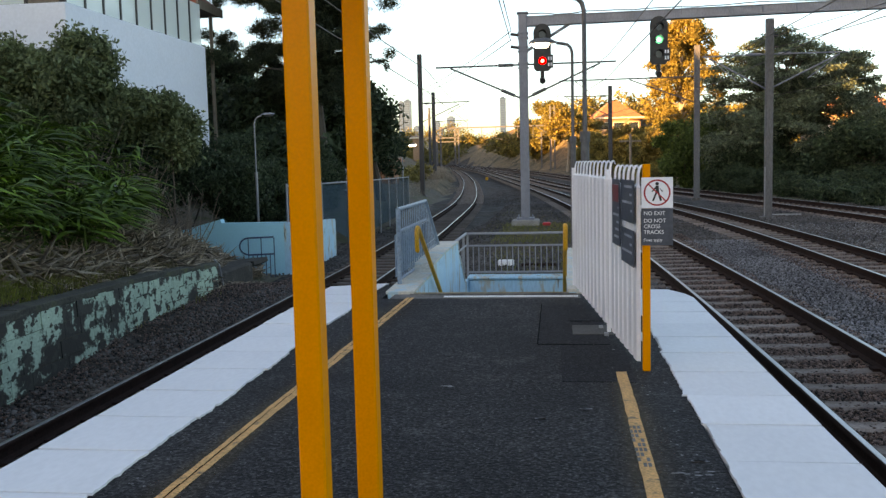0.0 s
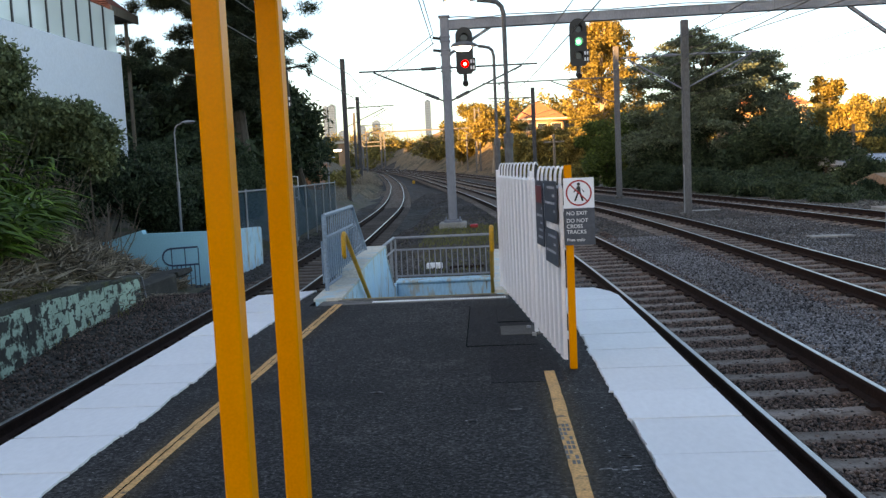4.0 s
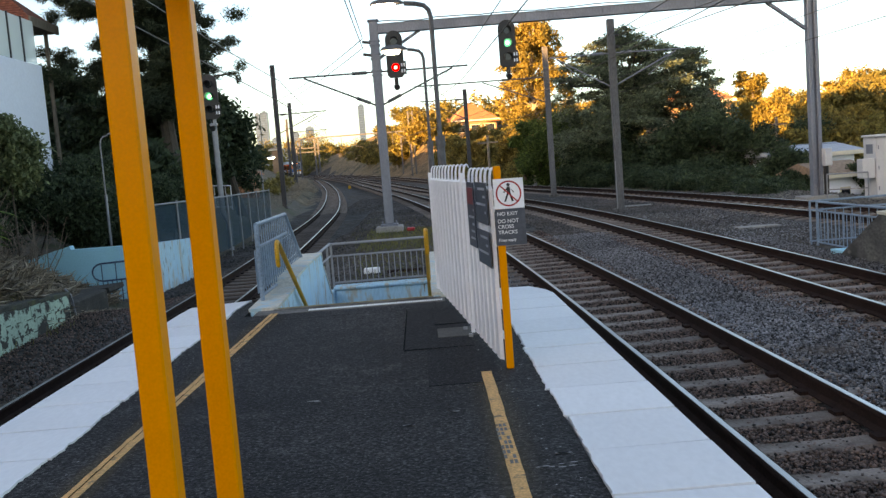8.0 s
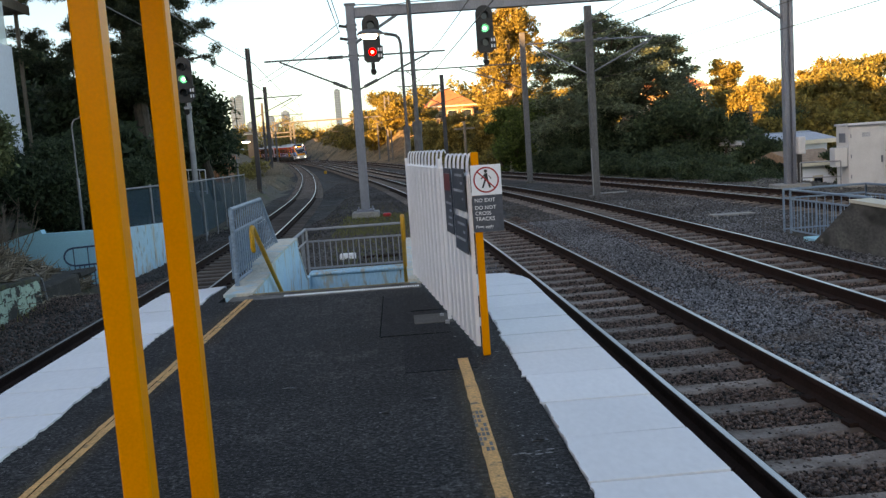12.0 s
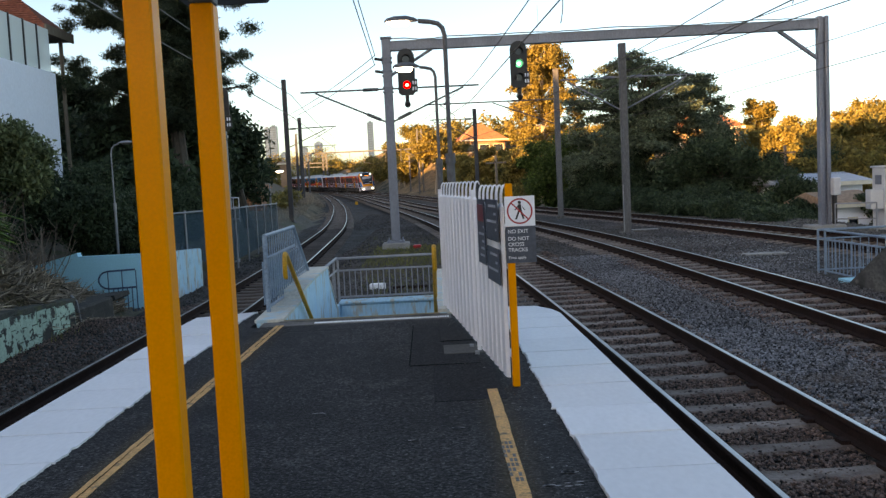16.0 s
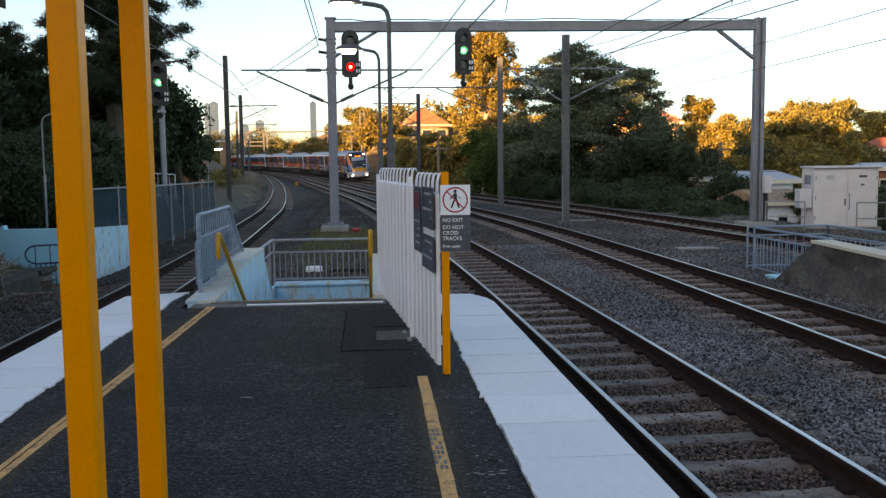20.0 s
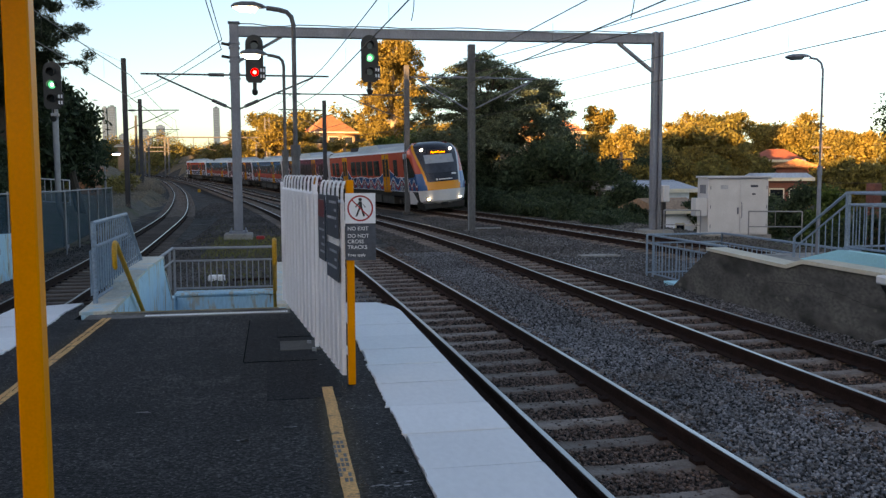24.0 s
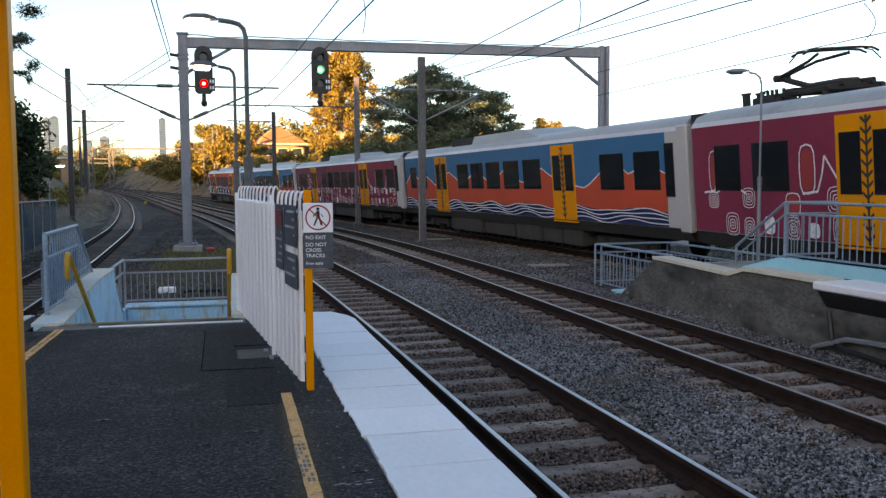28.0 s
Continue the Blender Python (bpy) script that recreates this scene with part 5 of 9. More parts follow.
def hood(c, r, length):
    gg = Geo()
    n = 12
    for i in range(n + 1):
        a = math.pi * (-0.15 + 1.3 * i / n)
        for y in (0, -length):
            for rr in (r, r + 0.012):
                gg.v.append((c[0] + rr * math.cos(a), c[1] + y, c[2] + rr * math.sin(a)))
    for i in range(n):
        k = 4 * i
        gg.f += [(k, k + 4, k + 6, k + 2), (k + 1, k + 3, k + 7, k + 5), (k + 2, k + 6, k + 7, k + 3)]
    return gg


def signal_head(m, lit, label, hang):
    """A three-lamp signal on a round-topped dark backing plate."""
    t = thing("railway_signal", label, "railway signal", at=m, group="railway signals")
    outline = [(0.29 * math.cos(a), 0.56 + 0.29 * math.sin(a)) for a in np.linspace(0, math.pi, 12)] + [(-0.29, -0.62), (-0.20, -0.72), (0.20, -0.72), (0.29, -0.62)]
    part("backing_plate", Geo().prism(outline, 0.0, 0.05, "y"), BLACK, t, "round-topped black backing plate")
    part("case", Geo().box(-0.17, 0.05, -0.6, 0.17, 0.30, 0.6, 0.03), BLACK, t)
    for i, z in enumerate((0.50, 0.08, -0.38)):
        on = lit == i
        part("hood", hood((0, 0, z), 0.13, 0.22), BLACK, t, smooth=True)
        lens = part("lens", disc((0, -0.012, z), 0.125), ((RED_LIGHT if i == 2 else GREEN_LIGHT) if on else DARK_GLASS), t, ("glowing red lens" if i == 2 else "glowing green lens") if on else "")
        if on:
            part("lens_core", disc((0, -0.016, z), 0.058), RED_CORE if i == 2 else GREEN_CORE, lens)
    pl = part("number_plate", Geo().box(0.16, -0.02, -0.62, 0.36, 0.0, -0.18, 0.004), BLACK, t)
    for i in range(2):
        for j in range(2):
            part("plate_bar", Geo().add([(0.185 + j * 0.085, -0.024, -0.36 - i * 0.2), (0.235 + j * 0.085, -0.024, -0.36 - i * 0.2), (0.235 + j * 0.085, -0.024, -0.25 - i * 0.2), (0.185 + j * 0.085, -0.024, -0.25 - i * 0.2)], [(0, 1, 2, 3)]), FENCE_WHITE, pl)
    part("marker_lamp", Geo().tube([(0, 0.12, -0.72), (0, 0.12, -0.98)], 0.07, 10).tube([(0, 0.2, -0.98), (0, -0.02, -1.05)], 0.10, 10), BLACK, t, smooth=True)
    if hang:
        part("hanger", Geo().tube([(0, 0.15, 0.6), (0, 0.15, hang)], 0.05, 8), GALV_DULL, t)
    return t


signal_head(pose(-0.52, 30.60, 5.18, 0, 0, 3), 2, "black signal head showing red, hung from the gantry", 0.86)
signal_head(pose(3.30, 30.50, 5.25, 0, 0, 3), 1, "black signal head showing green, hung from the gantry", 0.80)
# signal on its own post behind the fence
signal_head(pose(-7.15, 31.95, 4.35, 0, 0, -6), 1, "black signal head showing green, on a pale grey post", 0)
t = thing("signal_post", "pale grey tubular signal post with a cranked foot", "post")
part("post", Geo().tube([(-7.13, 32.1, 4.9), (-7.13, 32.1, 0.55), (-7.13, 32.1, 0.35), (-6.95, 32.1, -0.05), (-6.95, 32.1, -1.05)], 0.10, 10), GALV, t, smooth=True)
part("bracket", Geo().box(-7.25, 31.98, 3.4, -7.01, 32.22, 3.5, 0.01), GALV, t)


# ---- lamps ----
def lamp_post(name, label, base, h, arm, head_w, mat, lit, turn, r=0.05):
    """A post whose top bends over to a shallow lamp head."""
    t = thing(name, label, "lamp post", at=pose(*base, 0, 0, turn), group="platform lamps")
    part("lower_post", Geo().tube([(0, 0, -0.05), (0, 0, h * 0.55)], r * 1.35, 10), mat, t, smooth=True)
    part("upper_post", Geo().tube([(0, 0, h * 0.55), (0, 0, h - 0.22), (-0.03, 0, h - 0.10), (-0.10, 0, h - 0.03), (-0.22, 0, h), (-arm, 0, h + 0.02)], r * 0.72, 10), mat, t, smooth=True)
    part("joint_collar", Geo().tube([(0, 0, h * 0.55 - 0.08), (0, 0, h * 0.55 + 0.08)], r * 1.6, 10), mat, t, smooth=True)
    hd = Geo()
    n = 10
    prof = [(0.0, 0.03, 0.03), (0.12, 0.09, 0.08), (0.35, 0.15, 0.125), (0.7, 0.16, 0.12), (0.92, 0.12, 0.08), (1.0, 0.05, 0.03)]
    q = min(1.0, head_w / 0.62)
    for u, w, hh in prof:
        for j in range(n):
            a = math.pi * j / (n - 1)
            hd.v.append((-arm - u * head_w, q * w * math.cos(a), h + 0.02 + q * q * hh * math.sin(a)))
    for i in range(len(prof) - 1):
        for j in range(n - 1):
            hd.f.append((i * n + j, i * n + j + 1, (i + 1) * n + j + 1, (i + 1) * n + j))
        hd.f.append((i * n, (i + 1) * n, (i + 1) * n + n - 1, i * n + n - 1))
    head = part("lamp_head", hd, mat, t, "shallow oval lamp head", smooth=True)
    bowl = Geo()
    for u, w in ((0.25, 0.02), (0.32, 0.12), (0.5, 0.14), (0.75, 0.13), (0.95, 0.02)):
        for j in range(6):
            a = math.pi * j / 5
            bowl.v.append((-arm - u * head_w, q * w * math.cos(a), h + 0.015 - q * q * 0.095 * math.sin(a) * min(1, w * 9)))
    for i in range(4):
        for j in range(5):
            bowl.f.append((i * 6 + j, i * 6 + j + 1, (i + 1) * 6 + j + 1, (i + 1) * 6 + j))
    part("lamp_bowl", bowl, LAMP_GLOW if lit else GALV, head, "glowing white lamp bowl" if lit else "", smooth=True)
    return t


lamp_post("lamp_post", "grey lamp post beside the stairwell, lamp lit", (0.345, 14.0, -0.78), 4.70, 0.40, 0.52, POLE, True, 2)
lamp_post("lamp_post", "grey lamp post beyond the stairs, lamp lit", (0.29, 21.0, -0.78), 4.90, 0.36, 0.62, POLE, True, 2)
lamp_post("lamp_post", "slim grey lamp post at the foot of the far ramp", (9.3, 14.02, -0.9), 4.30, 0.20, 0.42, GALV_DULL, False, -33, 0.027)
lamp_post("path_lamp", "slim pale grey path lamp among the shrubs", (-7.72, 22.1, -0.6), 3.36, 0.22, 0.40, GALV, False, 165, 0.026)
lamp_post("path_lamp", "small street lamp beyond the shade cloth fence", (-10.3, 59.0, -0.6), 3.3, 0.30, 0.75, GALV, True, 170, 0.05)
lamp_post("lamp_post", "grey lamp on the far platform", (13.0, 14.6, -0.8), 5.65, 0.25, 0.7, POLE, True, 0, 0.05)


# ---- overhead line masts ----
def mast(base, top, w, reach=0.0, arm_z=0.0, mat=POLE):
    t = thing("line_mast", "slender grey overhead line mast", "overhead line mast", at=base, group="overhead line masts")
    h = top - base[2]
    part("mast_pole", Geo().box(-w / 2, -w * 0.45, -0.4, w / 2, w * 0.45, h, 0.02), mat, t)
    part("footing", Geo().box(-0.26, -0.26, -0.5, 0.26, 0.26, -0.01, 0.03), CONCRETE_DARK, t)
    if reach:
        z = arm_z - base[2]
        s = 1 if reach > 0 else -1
        part("bracket_arm", Geo().tube([(0, 0, z), (reach, 0, z + 0.05)], 0.035, 6), POLE, t)
        part("bracket_strut", Geo().tube([(0, 0, z - 1.3), (reach * 0.8, 0, z - 0.1)], 0.03, 6), POLE, t)
        part("insulator", Geo().tube([(s * 0.25, 0, z), (s * 0.65, 0, z + 0.01)], 0.065, 8), POLE, t)
        part("steady_arm", Geo().tube([(reach * 0.95, 0, z), (reach * 0.55, 0, z - 0.75)], 0.02, 5), POLE, t)
    return t


m = mast((7.38, 33.0, -0.70), 6.22, 0.26)
for sx, ex, zb, zt in ((-1, -2.05, 4.50, 5.62), (1, 2.35, 4.55, 5.62)):
    part("bracket_strut", Geo().tube([(sx * 0.13, 0, zb), (ex, 0, zt)], 0.030, 6), GALV_DULL, m)
    part("bracket_arm", Geo().tube([(sx * 0.13, 0, 5.70), (ex * 1.12, 0, 5.68)], 0.026, 6), GALV_DULL, m)
    part("insulator", Geo().tube([(sx * 0.30, 0, 5.70), (sx * 0.72, 0, 5.70)], 0.055, 8), GALV_DULL, m)
    part("steady_arm", Geo().tube([(ex, 0, zt), (ex * 0.55, 0, zt - 0.80)], 0.017, 5), GALV_DULL, m)
part("feeder_insulator", Geo().tube([(0.13, -0.05, 6.32), (0.26, -0.1, 6.32)], 0.05, 8), BLACK, m)
part("feeder_insulator", Geo().tube([(0.13, -0.05, 5.92), (0.26, -0.1, 5.92)], 0.05, 8), BLACK, m)
part("cable_guard", Geo().box(-0.150, -0.14, 0.0, -0.122, -0.08, 1.75, 0.006), GALV, m, "pale steel cable guard on the lower mast")
m = mast((7.10, 47.5, -0.62), 7.15, 0.28)
part("bracket_arm", Geo().tube([(-0.14, 0, 6.20), (-7.0, 0, 6.20)], 0.035, 6), POLE, m, "long tubular bracket arm over two tracks")
part("bracket_strut", Geo().tube([(-0.14, 0, 4.9), (-3.4, 0, 6.15)], 0.030, 6), POLE, m)
for ex in (-2.6, -6.2):
    part("steady_arm", Geo().tube([(ex, 0, 6.18), (ex + 0.8, 0, 5.55)], 0.018, 5), POLE, m)
    part("insulator", Geo().tube([(ex + 0.2, 0, 6.20), (ex + 0.6, 0, 6.20)], 0.055, 8), POLE, m)
mast((-9.35, 61.5, -0.70), 8.95, 0.30, 3.4, 5.6, POLE_SHADED)
mast((-13.75, 100.5, -0.4), 9.45, 0.38, 4.0, 6.2, POLE_SHADED)
mast((3.45, 59.9, -0.60), 6.25, 0.26, -3.0, 5.6, POLE_SHADED)
mast((-18.1, 128.0, 0.1), 9.4, 0.26, 0.0, 0.0, POLE_SHADED)
mast((-19.6, 138.0, 0.2), 9.2, 0.24, 0.0, 0.0, POLE_SHADED)
mast((-2.5, 150.0, 0.3), 6.3, 0.24, 1.2, 6.1, POLE)
# portal frame over the far tracks: a slim beam between a single and a twin column
t = thing("line_portal", "pale steel portal frame over the far tracks", "portal frame", group="far portals")
part("beam", Geo().box(-18.1, 139.88, 6.86, -0.7, 140.12, 7.06, 0.03), POLE, t)
for x, z in ((-18.1, 7.2), (-0.95, 10.0), (-0.30, 10.0)):
    part("leg", Geo().box(x - 0.12, 139.86, -0.9, x + 0.12, 140.14, z, 0.02), POLE, t)
for z in (1.5, 3.5, 5.5, 7.5, 9.5):
    part("tie_plate", Geo().box(-0.84, 139.9, z, -0.41, 140.1, z + 0.12), POLE, t)
part("brace", Geo().tube([(-3.2, 140, 6.9), (-1.05, 140, 5.6)], 0.06, 5), POLE, t)
for x in (-15.5, -11.6, -9.4, -6.0, -3.6):
    part("drop_arm", Geo().tube([(x, 140, 6.9), (x, 140, 5.2), (x + 1.1, 140, 5.0)], 0.05, 5), POLE, t)
t = thing("line_portal", "pale steel portal frame over the far tracks", "portal frame", group="far portals")
part("beam", Geo().box(-30.8, 229.8, 7.9, -25.1, 230.2, 8.2, 0.03).box(-30.8, 229.8, 6.9, -25.1, 230.2, 7.15, 0.03), POLE, t)
for x in (-30.6, -25.9, -25.0):
    part("leg", Geo().box(x - 0.2, 229.8, -0.9, x + 0.2, 230.2, 8.6 if x < -30 else 10.2, 0.03), POLE, t)


# ---- wires ----
def cable(name, label, pts, r, sag=0.0, group="overhead wires"):
    path = []
    for a, b in zip(pts[:-1], pts[1:]):
        a, b = Vector(a), Vector(b)
        n = 10
        for i in range(n):
            k = i / n
            path.append(a.lerp(b, k) - Vector((0, 0, sag * 4 * k * (1 - k))))
    path.append(Vector(pts[-1]))
    return tagged(part(name, Geo().tube(path, r, 4), WIRE), label, "wire", group)


# contact and messenger wires of each track: heights at the supports
for key, cz, mz in (("left", 3.97, 4.66), ("up", 4.20, 4.98), ("down", 3.93, 4.66), ("outer", 3.97, 4.74)):
    ys_ = [-30, 0, 30.8, 60, 96, 130, 165, 200]
    pts_c = [(line_at(key, y)[0] + (0.06 if i % 2 else -0.06), y, cz + 0.006 * max(0, y - 31)) for i, y in enumerate(ys_)]
    pts_m = [(line_at(key, y)[0], y, mz + 0.008 * max(0, y - 31)) for y in ys_]
    w = cable("contact_wire", "thin overhead contact wire", pts_c, 0.012)
    cable("messenger_wire", "thin sagging messenger wire above a track", pts_m, 0.011, 0.14)
    for y in np.arange(4, 60, 7.0):
        x = line_at(key, y)[0]
        k = (y % 30.8) / 30.8
        part("dropper", Geo().tube([(x, y, cz), (x, y, mz - 0.14 * 4 * k * (1 - k))], 0.003, 4), WIRE, w)
# looped jumpers between messenger and contact wire
for x, y, z0, z1, bow in ((2.52, 16.3, 4.20, 4.92, 0.05), (5.74, 13.9, 3.93, 4.62, 0.06), (11.28, 13.9, 3.97, 4.66, 0.26)):
    path = [(x + bow * math.sin(math.pi * k / 8), y, z0 + (z1 - z0) * k / 8) for k in range(9)]
    tagged(part("jumper_cable", Geo().tube(path, 0.009, 5), WIRE), "short looped jumper cable between overhead wires", "cable", "jumper cables")
# feeders from the middle mast, climbing away over the far platform
cable("feeder_wire", "heavy dark feeder wire from the middle mast", [(16.6, -2.2, 5.75), (11.3, 18.0, 5.46), (7.62, 32.9, 5.22)], 0.017, 0.06)
cable("feeder_wire", "heavy dark feeder wire from the middle mast", [(16.9, -2.2, 6.35), (11.3, 20.0, 5.90), (7.62, 32.9, 5.62)], 0.013, 0.06)
cable("feeder_wire", "heavy dark feeder wire between the masts", [(7.5, 33.0, 5.62), (7.2, 47.5, 5.9), (3.5, 59.9, 5.9)], 0.013, 0.2)
# feeders of the gantry column, on to the mast beside the far curve and back over the platform
for z, zf in ((5.88, 6.52), (5.58, 6.22)):
    cable("feeder_wire", "dark feeder wire along the masts", [(-1.57, 30.9, z), (-9.3, 61.5, zf), (-13.65, 100.5, zf + 0.6), (-19, 140, zf + 0.8)], 0.014, 0.18)
for x, z in ((-1.57, 5.88), (-1.60, 5.58)):
    cable("feeder_wire", "dark feeder wire along the masts", [(x + 0.75, -25, z + 0.6), (x, 30.9, z)], 0.015, 0.25)
# service cables past the house, to the mast beside the far curve
cable("service_wire", "dark service cable past the house", [(-14.6, 2, 10.6), (-12.2, 22, 8.9), (-9.4, 61.5, 8.7)], 0.009, 0.25)
cable("service_wire", "thin service wire beyond the outer track", [(22.0, 8, 1.3), (17.5, 40, 1.05), (15.0, 62, 1.0)], 0.010, 0.1)

# ---- equipment cabinet and its railings ----
cab = thing("equipment_cabinet", "white steel trackside equipment cabinet with two doors", "cabinet", at=pose(14.50, 28.05, -0.74, 0, 0, -6))
part("body", Geo().box(0, 0, 0.05, 2.10, 1.02, 1.98, 0.012), CABINET_WHITE, cab)
part("roof", Geo().box(-0.05, -0.07, 1.98, 2.16, 1.08, 2.05, 0.015), CABINET_WHITE, cab)
part("roof_lip", Geo().box(-0.06, -0.08, 1.955, 2.17, -0.05, 1.985, 0.004), GALV_DULL, cab)
part("plinth", Geo().box(-0.1, -0.1, -0.5, 2.2, 1.12, 0.05, 0.01), CONCRETE, cab)
for x0, x1 in ((0.05, 1.07), (1.10, 2.05)):
    d = part("door", Geo().box(x0, -0.022, 0.10, x1, 0.0, 1.94, 0.006), CABINET_WHITE, cab)
    part("label_plate", Geo().box(x0 + 0.36, -0.027, 1.60 if x0 < 0.5 else 1.66, x0 + 0.62, -0.022, 1.74), NOTICE_INK if x0 < 0.5 else NOTICE, d)
    if x0 > 0.5:
        part("label_plate", Geo().box(x0 + 0.42, -0.027, 1.40, x0 + 0.54, -0.022, 1.46), NOTICE, d)
    for z in (0.35, 1.0, 1.65):
        xh = x0 + 0.015 if x0 < 0.5 else x1 - 0.015
        part("hinge", Geo().tube([(xh, -0.028, z - 0.06), (xh, -0.028, z + 0.06)], 0.014, 6), GALV_DULL, d)
part("handle", Geo().box(1.00, -0.06, 0.75, 1.05, -0.02, 0.98, 0.01), GALV_DULL, cab)
part("handle", Geo().tube([(1.14, -0.03, 0.62), (1.14, -0.09, 0.66), (1.14, -0.09, 1.10), (1.14, -0.03, 1.14)], 0.014, 6), GALV_DULL, cab)
part("side_vent", Geo().box(-0.018, 0.25, 1.45, 0.0, 0.75, 1.75, 0.004), GALV_DULL, cab)
tagged(part("junction_box", Geo().box(-0.42, 0.05, 0.68, -0.02, 0.50, 1.30, 0.015).moved(cab.matrix_basis), CABINET_WHITE), "small white junction box fixed beside the cabinet", "box")
railing("cabinet_railing", "galvanised railing in front of the cabinet", (15.35, 26.9, -0.80), (16.9, 26.3, -0.80), 0.95, 2, GALV, 0.45)
railing("cabinet_railing", "galvanised railing beside the cabinet", (13.15, 28.6, -0.80), (14.2, 28.0, -0.80), 0.95, 1, GALV, 0.45)
for i, (x, y) in enumerate(((8.33, 34.20), (8.39, 22.23))):
    tagged(part("cable_cover", Geo().box(x - 0.52, y - 0.20, -0.76, x + 0.52, y + 0.20, -0.715, 0.01), CONCRETE), "flat pale cable pit cover lying in the ballast", "cover", "pit covers")
tagged(part("loose_rail", Geo().prism([(u * 1.0, w + 0.15 - 0.75) for u, w in RAIL_PROFILE], 33.2, 39.0, "y").moved(pose(4.6, 0, 0, 0, 0, 0)), RAIL_SIDE), "rusty spare rail lying between the tracks", "rail")
tagged(part("loose_rail", Geo().box(-0.86, 18.7, -0.77, -0.12, 18.82, -0.70, 0.015), RAIL_SIDE), "rusty dark steel bar lying on the weeds", "bar")
tagged(part("white_bar", Geo().box(-1.36, 18.9, -0.80, -1.02, 19.04, -0.64, 0.02), FENCE_WHITE), "short white painted bar on the ground", "bar")
tagged(part("yellow_marker", Geo().box(-8.46, 105.88, -0.66, -8.14, 106.12, -0.28, 0.04), HANDRAIL_YELLOW), "low yellow track marker in the ballast", "marker")


# ---- foliage ----
def leaf_cards(rng, centres, size, flat=0.0, droop=0.0, aspect=0.42):
    """Small folded leaf cards with random turn at the given points: arrays of points and triangles."""
    n = len(centres)
    a = rng.normal(size=(n, 3))
    a[:, 2] = a[:, 2] * (1 - flat) - droop
    a /= np.linalg.norm(a, axis=1)[:, None]
    b = rng.normal(size=(n, 3))
    b -= a * (a * b).sum(1)[:, None]
    b /= np.linalg.norm(b, axis=1)[:, None]
    s = size * rng.uniform(0.6, 1.4, n)[:, None]
    c = np.cross(a, b)
    p0 = centres - a * s
    p1 = centres + b * s * aspect + c * s * 0.12
    p2 = centres + a * s
    p3 = centres - b * s * aspect + c * s * 0.12
    V = np.stack([p0, p1, p2, p3], 1).reshape(-1, 3)
    k = np.arange(n)[:, None] * 4
    T = np.concatenate([k + [0, 1, 2], k + [0, 2, 3]], 1).reshape(-1, 3)
    return V, T


def lobe_points(rng, lobes, count, gap=0.35):
    """Points in the outer shells of a set of lobes (x, y, z, rx, ry, rz), with gaps between clumps."""
    lobes = np.asarray(lobes, float)
    w = (lobes[:, 3] * lobes[:, 4] + lobes[:, 4] * lobes[:, 5] + lobes[:, 3] * lobes[:, 5])
    i = rng.choice(len(lobes), count, p=w / w.sum())
    d = rng.normal(size=(count, 3))
    d /= np.linalg.norm(d, axis=1)[:, None]
    r = rng.uniform(0.1, 1.0, count) ** 0.5 * rng.uniform(0.65, 1.38, count)
    p = lobes[i, :3] + d * r[:, None] * lobes[i, 3:]
    f = 2.2 / max(0.4, float(np.median(lobes[:, 3])))
    q = p * f
    g = np.sin(q[:, 0] * 2.1 + 1.3 * np.sin(q[:, 1] * 1.7)) + np.sin(q[:, 1] * 2.3 + 1.1 * np.sin(q[:, 2] * 1.9)) + np.sin(q[:, 2] * 2.7 + q[:, 0])
    return p[g > -3 + 6 * gap * rng.uniform(0.55, 1.0, count)]


def limbs(rng, base, top, r, lobes, bend=0.3):
    """A tapered trunk with limbs that reach into the lobes."""
    gg = Geo()
    base, top = Vector(base), Vector(top)
    mid = base.lerp(top, 0.5) + Vector((rng.uniform(-bend, bend), rng.uniform(-bend, bend), 0))
    gg.tube([base - Vector((0, 0, 0.4)), base + Vector((0, 0, 0.1)), mid, top], r * 1.15, 8, r * 0.45)
    step = max(1, len(lobes) // 48)
    for lb in lobes[::step]:
        c = Vector(lb[:3])
        k = min(0.96, max(0.3, 0.86 * (c.z - base.z) / max(0.1, top.z - base.z)))
        s = base.lerp(mid, k * 2) if k < 0.5 else mid.lerp(top, k * 2 - 1)
        m = s.lerp(c, 0.55) + Vector((0, 0, 0.10 * (c - s).length))
        gg.tube([s, m, c], r * 0.26, 6, r * 0.06)
        for _ in range(3):
            e = c + Vector((rng.uniform(-1, 1) * lb[3], rng.uniform(-1, 1) * lb[4], rng.uniform(-0.3, 0.9) * lb[5])) * 0.8
            gg.tube([m.lerp(c, 0.6), e], r * 0.09, 5, r * 0.03)
    return gg


def tree(name, label, category, base, trunk_top, r, lobes, leaf, bark, count, size, seed, gap=0.35, flat=0.0, droop=0.0, group="", aspect=0.42):
    rng = np.random.default_rng(seed)
    t = thing(name, label, category, group=group)
    part("trunk", limbs(rng, base, trunk_top, r, lobes), bark, t, smooth=True)
    p = lobe_points(rng, lobes, count, gap)
    V, T = leaf_cards(rng, p, size, flat, droop, aspect)
    me = raw_mesh("crown", V, 3, T)
    me.materials.append(leaf)
    part("crown", me, None, t)
    return t


def lobes_in(rng, c, radius, n, r, squash=0.8):
    """n lobes scattered through an ellipsoid round c."""
    out = []
    for _ in range(n):
        d = rng.normal(size=3)
        d /= np.linalg.norm(d)
        k = rng.uniform(0.35, 1.0)
        s = r * rng.uniform(0.7, 1.3)
        out.append((c[0] + d[0] * k * radius[0], c[1] + d[1] * k * radius[1], c[2] + d[2] * k * radius[2], s, s, s * squash))
    return out


R = np.random.default_rng
